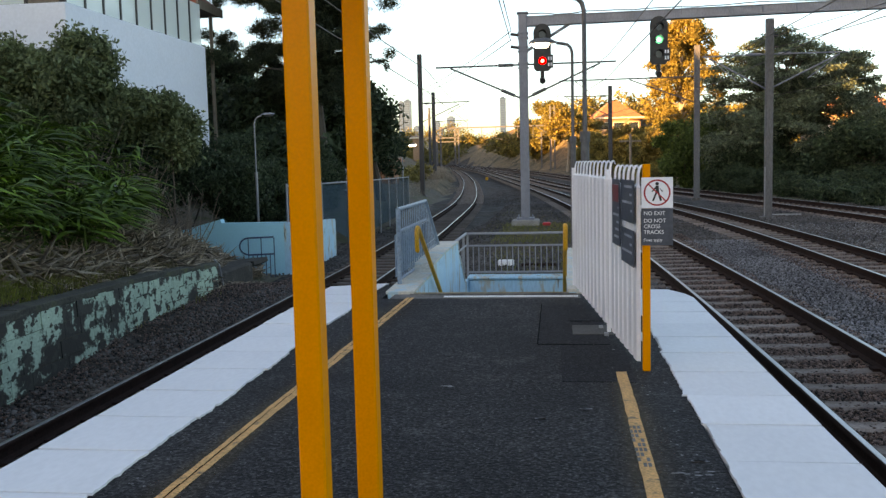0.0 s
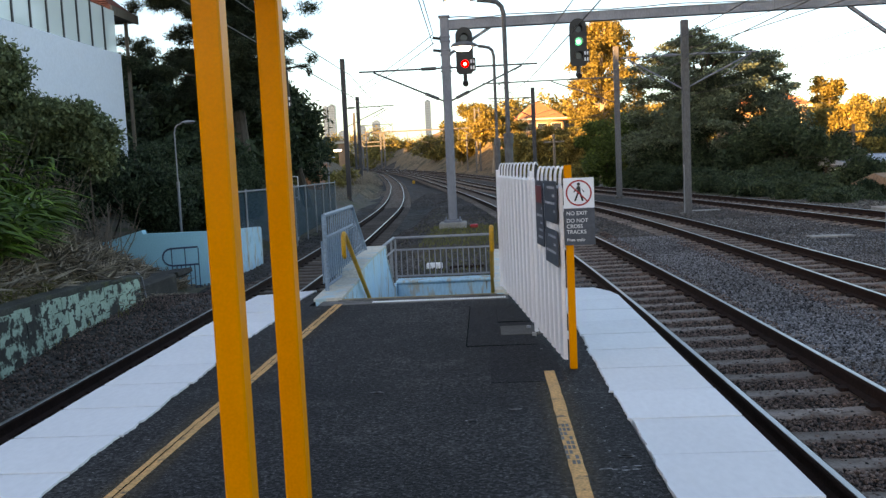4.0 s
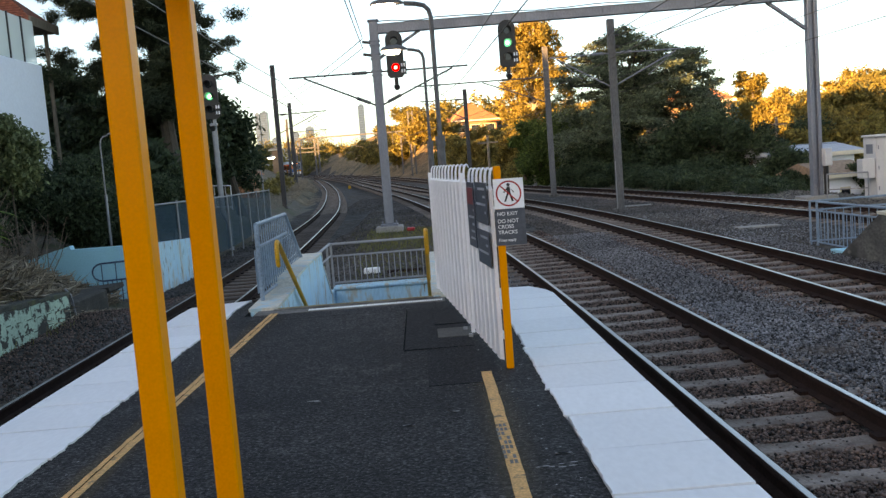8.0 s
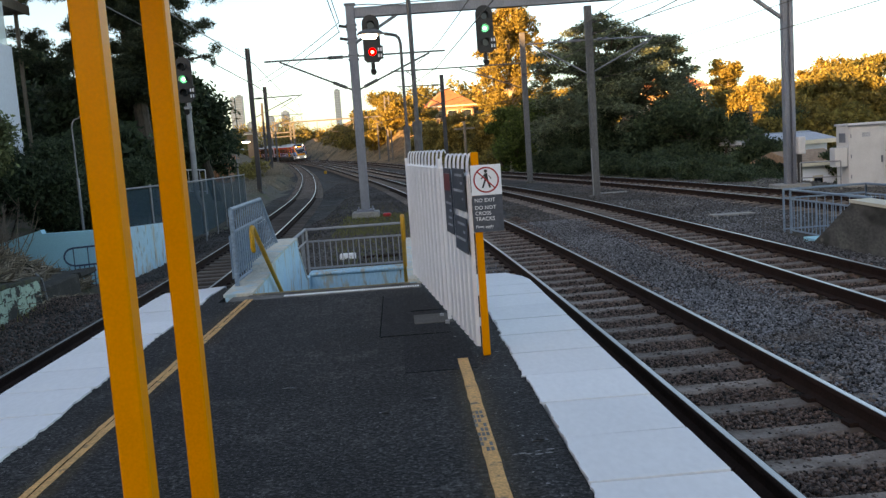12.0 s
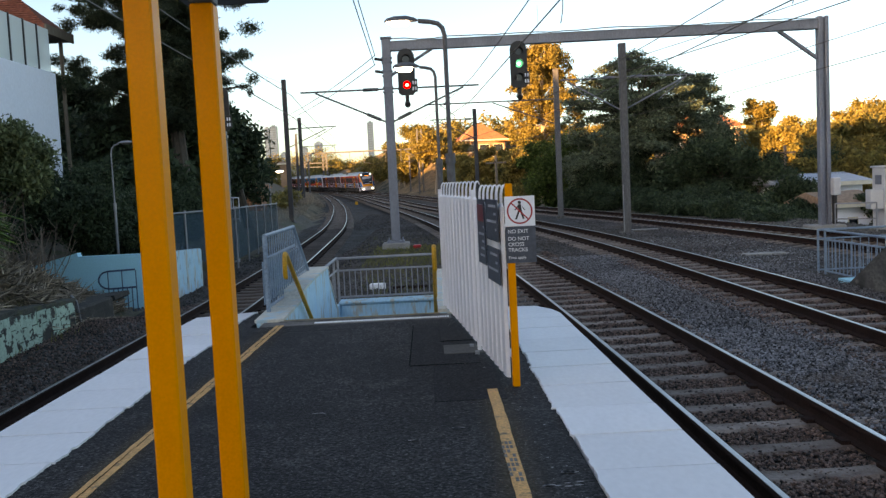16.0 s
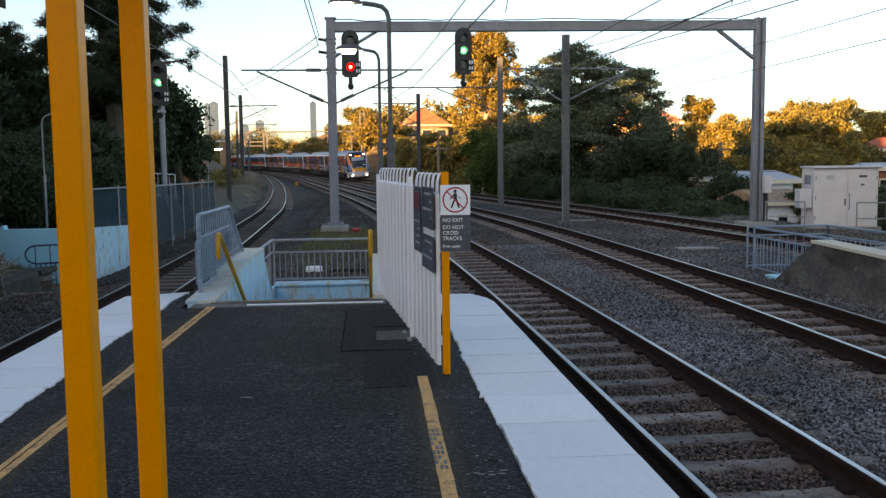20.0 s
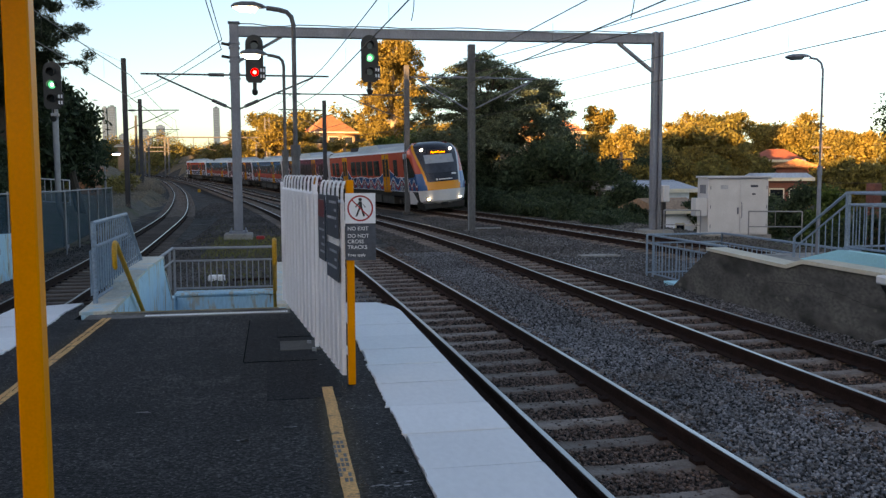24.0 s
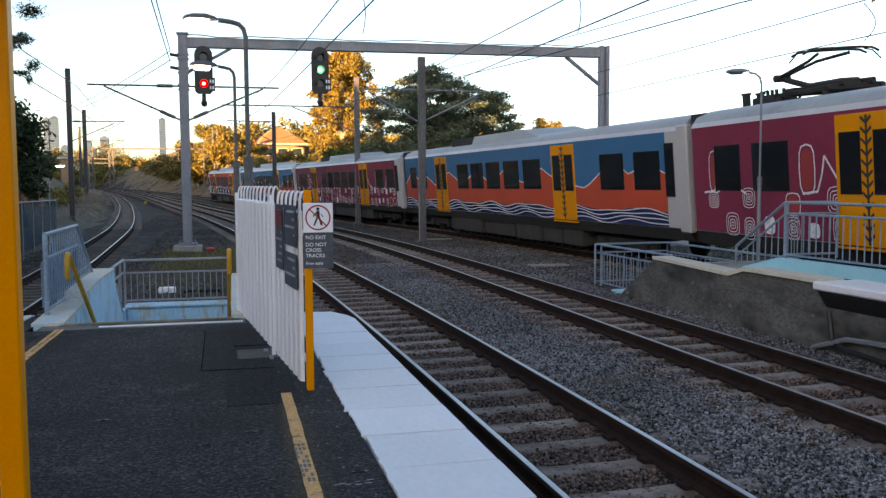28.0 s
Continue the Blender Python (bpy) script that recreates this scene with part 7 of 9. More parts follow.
# trees on the far side, their sunlit gold put into the leaf colour
k = 0
for x, y, top, rx, kind in ((-0.8, 150.0, 11.8, 3.6, 1), (-4.5, 165.0, 9.9, 2.8, 0), (2.4, 132.0, 8.6, 2.1, 1), (-3.6, 160.0, 6.0, 2.4, 0), (5.2, 112.0, 5.3, 2.0, 0), (6.0, 101.0, 3.7, 1.6, 0), (7.0, 99.9, 4.4, 1.8, 0), (8.6, 97.8, 3.6, 1.6, 1), (9.9, 94.6, 4.4, 1.6, 0), (11.5, 91.5, 4.2, 1.6, 0), (4.8, 138.0, 8.8, 2.4, 1), (9.6, 139.0, 4.6, 2.4, 0), (13.0, 138.0, 4.4, 2.2, 1), (13.6, 112.0, 5.6, 2.2, 0), (16.5, 90.0, 4.6, 2.2, 1), (33.1, 99.7, 8.0, 1.8, 0), (39.1, 102.8, 10.1, 2.6, 0), (41.2, 99.9, 7.5, 2.4, 0), (33.6, 94.2, 6.1, 2.5, 1), (36.2, 90.0, 6.4, 2.4, 0), (38.3, 87.0, 6.2, 2.9, 1), (42.5, 90.5, 7.4, 2.7, 0), (47.4, 93.7, 9.3, 3.2, 0), (50.2, 92.5, 9.0, 2.8, 1), (45.0, 88.0, 8.0, 2.6, 1), (37.5, 76.3, 4.0, 3.0, 1), (40.6, 74.7, 3.7, 2.5, 1), (34.0, 74.0, 2.6, 2.4, 1), (44.5, 78.0, 4.4, 2.4, 1), (59.1, 98.7, 7.9, 2.8, 1), (62.0, 96.9, 8.8, 3.2, 0), (55.5, 90.0, 5.6, 2.4, 0), (53.0, 84.8, 4.6, 2.4, 1), (53.8, 78.3, 5.7, 2.1, 0), (52.8, 72.9, 5.8, 2.4, 0), (53.8, 69.6, 5.3, 2.7, 1), (56.2, 67.8, 5.7, 2.6, 0), (58.7, 65.6, 5.3, 2.5, 1), (50.0, 66.0, 1.6, 2.4, 1), (45.0, 62.0, 0.6, 2.2, 1), (47.5, 70.0, 2.2, 2.2, 1), (30.0, 66.0, 1.4, 2.2, 1), (33.5, 66.0, 0.9, 2.2, 1), (31.0, 84.0, 3.6, 2.2, 1), (28.2, 90.0, 6.4, 2.0, 0), (29.5, 63.5, 5.5, 2.4, 1), (32.5, 65.4, 5.9, 2.6, 0), (35.2, 66.2, 5.8, 2.6, 1), (38.3, 69.1, 4.9, 2.2, 0), (50.5, 86.3, 6.2, 2.6, 1), (52.6, 85.0, 6.8, 3.2, 0), (54.5, 83.8, 6.4, 2.8, 1), (27.3, 60.1, 3.5, 1.9, 0), (29.7, 61.2, 3.7, 2.0, 0), (32.1, 62.2, 3.6, 2.0, 1), (35.1, 64.0, 3.5, 2.0, 0), (25.0, 56.7, 2.4, 1.5, 1), (27.6, 57.7, 2.5, 1.6, 0), (30.2, 58.7, 2.5, 1.6, 1)):
    k += 1
    rz = rx * (0.95 if kind == 0 else 0.85)
    g0 = float(ground_height(np.array([float(x)]), np.array([float(y)]))[0])
    low = max(g0 + 1.0, top - 2 * rz - 2.5)
    lb = lobes_in(R(400 + k), (x, y, top - rz), (rx * 0.85, rx * 0.7, rz * 0.8), 16, 0.34 * rx, 0.7)
    if x > 3:
        lb += lobes_in(R(1400 + k), (x, y, low + 1.2), (rx * 0.8, rx * 0.7, 1.0), 8, 0.38 * rx, 0.8)
    tree("sunlit_tree", ("gum tree with evening-sun gold in its leaf colour" if kind == 0 else "olive green tree with low-sun gold in its leaf colour"), "tree", (x, y, g0 - 0.1), (x, y, top - rz), 0.22, lb, LEAF_GUM_SUN if kind == 0 else LEAF_OLIVE_SUN, BARK_PALE, 9000, 0.19, 450 + k, 0.34, droop=0.3, group="far sunlit trees")
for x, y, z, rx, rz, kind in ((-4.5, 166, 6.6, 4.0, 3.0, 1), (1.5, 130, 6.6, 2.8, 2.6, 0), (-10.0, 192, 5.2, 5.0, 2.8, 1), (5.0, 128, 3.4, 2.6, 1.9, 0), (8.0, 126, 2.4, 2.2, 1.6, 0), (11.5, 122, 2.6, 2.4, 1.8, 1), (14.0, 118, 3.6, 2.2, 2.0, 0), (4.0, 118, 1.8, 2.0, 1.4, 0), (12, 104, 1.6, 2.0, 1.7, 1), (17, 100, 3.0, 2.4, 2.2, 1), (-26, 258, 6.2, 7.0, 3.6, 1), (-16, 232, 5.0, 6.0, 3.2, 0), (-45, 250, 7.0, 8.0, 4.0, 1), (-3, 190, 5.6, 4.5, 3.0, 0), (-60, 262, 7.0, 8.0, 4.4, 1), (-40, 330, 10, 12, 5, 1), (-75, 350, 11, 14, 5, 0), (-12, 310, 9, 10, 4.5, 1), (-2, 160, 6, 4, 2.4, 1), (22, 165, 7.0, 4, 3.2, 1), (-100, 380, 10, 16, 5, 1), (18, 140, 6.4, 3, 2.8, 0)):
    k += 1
    tree("sunlit_tree", ("gum tree with evening-sun gold in its leaf colour" if kind == 0 else "olive green tree with low-sun gold in its leaf colour"), "tree", (x, y, -0.6), (x, y, z), 0.28, lobes_in(R(400 + k), (x, y, z), (rx, rx * 0.8, rz), 20, 0.32 * rx, 0.75), LEAF_GUM_SUN if kind == 0 else LEAF_OLIVE_SUN, BARK_PALE, 6000, min(0.30, 0.08 * rx), 450 + k, 0.33, group="far sunlit trees")
# low woods over the far slopes
def far_woods(name, label, boxes, leaf, cards, size, seed):
    """Many small crowns over stretches (x0, x1, y0, y1, count, least and greatest radius) of the ground, clear of the tracks."""
    rng = R(seed)
    lobes = []
    for x0, x1, y0, y1, n, r0, r1 in boxes:
        for _ in range(n):
            x, y = rng.uniform(x0, x1), rng.uniform(y0, y1)
            if line_at("left", min(y, 268))[0] - (4.5 if y < 150 else 3.0) < x < line_at("outer", min(y, 430))[0] + 4.0:
                continue
            if (4 < x < 17 and 138 < y < 156) or (x < 4 and 90 < y < 232):
                continue
            r = rng.uniform(r0, r1)
            z = float(ground_height(np.array([x]), np.array([y]))[0])
            for _ in range(4):
                lobes.append((x + rng.uniform(-0.8, 0.8) * r, y + rng.uniform(-0.8, 0.8) * r, z + r * rng.uniform(0.2, 1.1), r * rng.uniform(0.4, 0.7), r * rng.uniform(0.4, 0.7), r * rng.uniform(0.35, 0.6)))
    p = lobe_points(rng, lobes, cards, 0.2)
    V, T = leaf_cards(rng, p, size)
    me = raw_mesh(name, V, 3, T)
    me.materials.append(leaf)
    return tagged(new(name, me), label, "woods", kind="stuff")


far_woods("far_woods", "low scrub beyond the far curve, sun gold in its leaf colour", [(2, 40, 92, 140, 210, 0.7, 1.5), (-30, -12, 80, 150, 130, 0.7, 1.6)], LEAF_GUM_SUN, 70000, 0.17, 501)
far_woods("far_woods", "olive green scrub beyond the far curve", [(2, 40, 88, 140, 210, 0.7, 1.5), (-30, -12, 80, 150, 130, 0.7, 1.6), (12, 60, 62, 100, 220, 0.7, 1.5)], LEAF_OLIVE_SUN, 90000, 0.17, 502)
far_woods("far_woods", "woods over the far hills, sun gold in their leaf colour", [(-10, 90, 140, 300, 330, 1.5, 3.2), (-120, -25, 150, 330, 260, 1.5, 3.5)], LEAF_GUM_SUN, 80000, 0.40, 503)
far_woods("far_woods", "olive woods over the far hills", [(-10, 90, 140, 300, 300, 1.5, 3.2), (-120, -25, 150, 330, 260, 1.5, 3.5)], LEAF_OLIVE_SUN, 80000, 0.40, 504)
# close dark tree on the far platform's side
tree("platform_tree", "large dark tree overhanging the far platform", "tree", (17.5, 19.0, -2.5), (17.3, 19.0, 2.6), 0.3, lobes_in(R(360), (17.4, 19.2, 2.3), (2.3, 2.0, 2.2), 46, 0.62) + lobes_in(R(364), (17.7, 19.6, 0.3), (2.1, 1.7, 1.5), 26, 0.6), LEAF_DARK, BARK, 76000, 0.065, 361, 0.22)
tree("platform_tree", "dark green bush below the far platform railing", "bush", (16.8, 23.0, -3.0), (16.8, 23.0, -0.6), 0.15, lobes_in(R(362), (16.8, 23.4, -1.0), (1.8, 1.6, 0.9), 22, 0.6), LEAF_DARK, BARK, 20000, 0.065, 363, 0.22)


# ---- houses across the tracks ----
def gable_house(label, x, y, z, w, d, h, roof_h, turn, wall, roofm, hip=0.0, storeys=1, windows=3, group="far houses"):
    t = thing("house", label, "house", at=pose(x, y, z, 0, 0, turn), group=group)
    part("wall", Geo().box(-w / 2, -d / 2, -2.5, w / 2, d / 2, h), wall, t)
    o = 0.5
    rr = Geo().add([(-w / 2 - o, -d / 2 - o, h), (w / 2 + o, -d / 2 - o, h), (w / 2 + o, d / 2 + o, h), (-w / 2 - o, d / 2 + o, h), (-w / 2 - o + hip, 0, h + roof_h), (w / 2 + o - hip, 0, h + roof_h)], [(0, 1, 5, 4), (1, 2, 5), (2, 3, 4, 5), (3, 0, 4), (3, 2, 1, 0)])
    r = part("roof", rr, roofm, t)
    part("fascia", Geo().box(-w / 2 - o - 0.03, -d / 2 - o - 0.05, h - 0.22, w / 2 + o + 0.03, -d / 2 - o, h + 0.02), CREAM, r)
    for s in range(storeys):
        for i in range(windows):
            wx = -w / 2 + w * (i + 0.5) / windows
            wz = h - 1.9 - s * 2.7
            win = part("window", Geo().box(wx - w * 0.13, -d / 2 - 0.05, wz - 0.1, wx + w * 0.13, -d / 2 + 0.05, wz + 1.15), CREAM, t)
            part("pane", Geo().box(wx - w * 0.11, -d / 2 - 0.07, wz, wx + w * 0.11, -d / 2 - 0.04, wz + 1.05), DARK_GLASS, win)
    return t


hs = gable_house("pink rendered hillside house with an orange tiled hip roof", 9.4, 151, 5.6, 7.0, 8, 2.6, 2.9, 8, PINK_WALL, ORANGE_ROOF, 3.5, 2, 3)
part("side_wing", Geo().box(-6.4, -3.0, -2.5, -4.1, 3.5, 1.9), PINK_WALL, hs)
part("side_roof", Geo().add([(-6.9, -3.5, 1.9), (-3.8, -3.5, 1.9), (-3.8, 4, 1.9), (-6.9, 4, 1.9), (-4.0, -0.5, 3.4), (-4.0, 1.5, 3.4)], [(0, 1, 4), (1, 2, 5, 4), (2, 3, 5), (3, 0, 4, 5), (3, 2, 1, 0)]), ORANGE_ROOF, hs)
part("balcony", Geo().box(0.6, -5.6, -0.4, 5.6, -4.0, -0.2), CREAM, hs)
part("balcony_roof", Geo().box(1.5, -5.4, 2.2, 6.2, -4.0, 2.4), ORANGE_ROOF, hs)
part("balcony_rail", Geo().box(0.6, -5.6, 0.5, 5.6, -5.5, 0.65), CREAM, hs)
gable_house("red roofed house behind the dark tree", 28, 92, 3.0, 8, 6, 2.6, 1.5, -12, PINK_WALL, ORANGE_ROOF, 2.0)
gable_house("low shed with a pale blue-grey corrugated roof", 22.4, 53.2, -1.6, 5.6, 4, 2.0, 0.55, 18, HOUSE_WHITE, IRON, 0.0, 1, 2)
gable_house("small shed with a rusty tan roof", 21.6, 47.2, -2.7, 2.4, 3.0, 2.1, 0.6, 15, HOUSE_WHITE, PINK_WALL, 0.0, 1, 1)
gable_house("red brick house with a flat dark roof", 36.8, 60.5, -1.6, 4.0, 4, 2.6, 0.35, -32, BRICK_WALL, IRON, 0.5, 1, 3)
gable_house("brick house with a sunlit pale gable", 46.0, 72.6, -0.6, 2.8, 3.4, 2.4, 0.8, 58, BRICK_WALL, ORANGE_ROOF, 0.0, 1, 2)
gable_house("red tiled house on the far slope", 49.6, 82.0, 0.4, 4.6, 4, 2.2, 1.1, -32, PINK_WALL, ROOF_TILE, 2.0)
van = thing("parked_van", "white van parked behind the cabinet railing", "van", at=(18.5, 31.3, -3.2))
part("body", Geo().prism([(-2.0, 0.3), (2.0, 0.3), (2.1, 0.9), (1.55, 1.1), (1.1, 1.85), (-1.9, 1.9), (-2.0, 1.7)], -0.85, 0.85, "y"), CABINET_WHITE, van, "white van body")
part("side_window", Geo().prism([(-1.5, 1.2), (1.2, 1.2), (0.95, 1.7), (-1.5, 1.72)], -0.865, -0.84, "y"), DARK_GLASS, van)
for wx in (-1.3, 1.3):
    part("wheel", Geo().tube([(wx, -0.88, 0.32), (wx, -0.66, 0.32)], 0.32, 14), BLACK, van)
    part("wheel", Geo().tube([(wx, 0.66, 0.32), (wx, 0.88, 0.32)], 0.32, 14), BLACK, van)
tagged(part("brick_pier", Geo().box(19.10, 25.8, -3.2, 19.42, 26.2, 1.05, 0.03), BRICK_WALL), "red brick chimney pier behind the railing", "pier")
# orange wall colour stands for the sun's glow on this building
gable_house("small building beyond the fig tree, sun glow painted orange", -14.3, 75, 0.5, 1.3, 3, 1.2, 0.3, 0, ORANGE_ROOF, ORANGE_ROOF, windows=0)
gable_house("sunlit cream house beyond the far curve", -28.0, 180, 4.4, 1.2, 4, 2.4, 0.4, 0, PINK_WALL, PINK_WALL, windows=0)
for x, y, h in ((30, 74, 3.2), (32.5, 74, 2.9), (6.2, 78, 3.6), (48, 72, 4.2)):
    t = thing("utility_pole", "timber utility pole with crossarm", "utility pole", group="utility poles")
    part("pole", Geo().tube([(x, y, -3), (x, y, h)], 0.13, 6), TIMBER, t)
    part("crossarm", Geo().box(x - 0.9, y - 0.06, h - 0.7, x + 0.9, y + 0.06, h - 0.55), TIMBER, t)

# ---- city skyline ----
for i, (x, w, h, mat) in enumerate(((-202, 22, 251, TOWER_B), (-545, 22, 150, TOWER_B), (-470, 26, 168, TOWER_A), (-445, 22, 140, TOWER_B), (-580, 26, 254, TOWER_B), (-600, 40, 120, TOWER_A), (-560, 60, 95, TOWER_A), (-606, 16, 250, TOWER_A), (-500, 34, 130, TOWER_A), (-406, 28, 182, TOWER_A), (-430, 46, 85, TOWER_A), (-330, 60, 82, TOWER_A), (-510, 40, 105, TOWER_B), (-620, 70, 60, TOWER_A), (-350, 30, 70, TOWER_B))):
    y = 3490 + (i % 3) * 25
    t = thing("office_tower", "city office tower on the skyline, haze in its colour", "tower", at=(x, y, -2), group="city towers")
    part("tower_body", Geo().box(-w / 2, -15, 0, w / 2, 15, h), mat, t)
    g = Geo()
    for z in np.arange(8, h - 4, 9.0):
        g.box(-w / 2 - 0.4, -15.6, z, w / 2 + 0.4, -14.9, z + 3.4)
    part("window_band", g, TOWER_B if mat is TOWER_A else TOWER_A, t)
    part("plant_room", Geo().box(-w / 4, -8, h, w / 4, 8, h + 5), mat, t)

# ---- ridges added out of view to the west to shade the scene, behind the camera's left ----
def ridge(x0, ys, heights):
    """A long sun-blocking ridge west of x0, its crest given along y."""
    V = []
    for y in ys:
        e = float(np.interp(y, *heights)) + 0.7 * math.sin(y * 0.71) + 0.5 * math.sin(y * 1.73 + 1)
        V += [(x0, y, 0.0), (x0 - 2, y, e), (x0 - 11, y, e - 2), (x0 - 31, y, 0)]
    F = [(4 * i + j, 4 * i + j + 1, 4 * i + j + 5, 4 * i + j + 4) for i in range(len(ys) - 1) for j in range(3)]
    me = raw_mesh("wooded_ridge", V, 4, F)
    me.materials.append(LEAF_DARK)
    return tagged(new("wooded_ridge", me), "dark ridge added west of the station to block the low sun", "hill", kind="structure")


# crest bumps and dips set which masts and trees the sun reaches
ridge(-29, np.arange(-160, 145, 2.0), ([-160, 2, 6, 18, 19.5, 26, 29, 33, 37, 39, 44, 47, 60, 82, 84, 89, 91, 105, 130, 144], [13.4, 13.4, 12.3, 12.3, 13.4, 13.4, 12.0, 9.6, 9.6, 12.6, 12.6, 9.4, 9.4, 9.2, 12.6, 12.6, 9.2, 9.0, 7.6, 5.0]))
# second added ridge keeps the sun off the train's rear cars
ridge(-62, np.arange(96, 200, 2.0), ([96, 106, 112, 190, 198], [0.5, 6.0, 15.5, 15.5, 2.0]))


# ---- commuter train ----
T_ORANGE = surface("train_orange_paint", (0.60, 0.085, 0.045), (0.50, 0.070, 0.038), rough=0.2, scale=0.7, fine=20, bump=0.0, fine_amount=0.04, rough_var=0.06)
T_BLUE = surface("train_blue_paint", (0.026, 0.115, 0.27), (0.022, 0.095, 0.23), rough=0.2, scale=0.7, fine=20, bump=0.0, fine_amount=0.04, rough_var=0.06)
T_SKY = surface("train_sky_blue_paint", (0.018, 0.150, 0.31), (0.015, 0.130, 0.27), rough=0.2, scale=0.7, fine=20, bump=0.0, fine_amount=0.04, rough_var=0.06)
T_NAVY = surface("train_navy_paint", (0.018, 0.030, 0.10), (0.015, 0.025, 0.08), rough=0.25, scale=0.7, fine=20, bump=0.0, fine_amount=0.05, rough_var=0.05)
T_MAROON = surface("train_maroon_paint", (0.26, 0.036, 0.070), (0.20, 0.028, 0.056), rough=0.2, scale=0.7, fine=20, bump=0.0, fine_amount=0.05, rough_var=0.06)
T_RED = surface("train_red_paint", (0.40, 0.055, 0.055), rough=0.25, scale=0.7, fine=20, bump=0.0, fine_amount=0.04)
T_YELLOW = surface("train_yellow_paint", (0.78, 0.265, 0.010), (0.72, 0.24, 0.010), rough=0.25, scale=0.7, fine=20, bump=0.0, fine_amount=0.04)
T_GREY = surface("train_roof_grey", (0.27, 0.305, 0.315), (0.21, 0.24, 0.25), rough=0.45, scale=0.6, fine=10, bump=0.0, fine_amount=0.08, third=(0.16, 0.16, 0.165), third_at=(0.58, 0.72), third_scale=0.9)
T_SILVER = surface("train_silver_paint", (0.46, 0.465, 0.48), (0.40, 0.40, 0.42), rough=0.35, metal=0.1, scale=0.6, fine=10, bump=0.0, fine_amount=0.05)
T_BLACK = surface("train_black_mask", (0.012, 0.013, 0.018), (0.018, 0.02, 0.026), rough=0.18, scale=1, fine=10, bump=0.0, rough_var=0.04)
T_UNDER = surface("train_underframe", (0.018, 0.017, 0.017), (0.027, 0.025, 0.023), rough=0.85, scale=2, fine=20, bump=0.1)
T_BOX = surface("underfloor_equipment", (0.036, 0.033, 0.031), (0.022, 0.021, 0.020), rough=0.75, scale=2, fine=20, bump=0.05)
T_GLASS = surface("train_window_glass", (0.010, 0.011, 0.013), (0.016, 0.017, 0.02), rough=0.06, scale=0.8, fine=4, bump=0, rough_var=0.02)
T_SCREEN = surface("train_windscreen", (0.028, 0.034, 0.045), (0.045, 0.052, 0.065), rough=0.07, scale=0.8, fine=4, bump=0, rough_var=0.02)
T_NOSE = surface("train_white_nose", (0.66, 0.67, 0.69), (0.58, 0.59, 0.61), rough=0.3, scale=0.7, fine=20, bump=0.0, fine_amount=0.04)
T_WHITE = surface("train_white_art", (0.72, 0.73, 0.75), rough=0.3, scale=0.7, fine=20, bump=0.0)
HEADLIGHT = glowing("headlight_glow", (1.0, 0.97, 0.88), 40)
DESTINATION = glowing("amber_destination_glow", (1.0, 0.20, 0.01), 2.6)

CAR_L, PITCH, HW = 22.3, 22.85, 1.36
Z0, Z1 = 1.06, 3.20
NOSE, JOIN = 0.5, 2.05
SIDES = (-1, 1)


def flank(side, y0, y1, zlow, zhigh, out=0.006, n=40):
    """A skin on one flank between two heights that may vary along the car."""
    gg = Geo()
    for i in range(n + 1):
        y = y0 + (y1 - y0) * i / n
        a = zlow(y) if callable(zlow) else zlow
        b = zhigh(y) if callable(zhigh) else zhigh
        x = side * (HW + out)
        gg.v += [(x, y, a), (x, y, b)]
        if i:
            gg.f.append((2 * i - 2, 2 * i - 1, 2 * i + 1, 2 * i))
    return gg


def ring_on(gg, side, cy, cz, r0, r1, ry=1.0, a0=0.0, a1=2 * math.pi, n=12, out=0.012):
    for i in range(n):
        a, b = a0 + (a1 - a0) * i / n, a0 + (a1 - a0) * (i + 1) / n
        gg.add([(side * (HW + out), cy + ry * r * math.cos(c), cz + r * math.sin(c)) for r, c in ((r0, a), (r0, b), (r1, b), (r1, a))], [(0, 1, 2, 3)])


def wave(y, amp=0.17, length=2.9, base=1.62):
    return base + amp * math.sin(2 * math.pi * y / length)


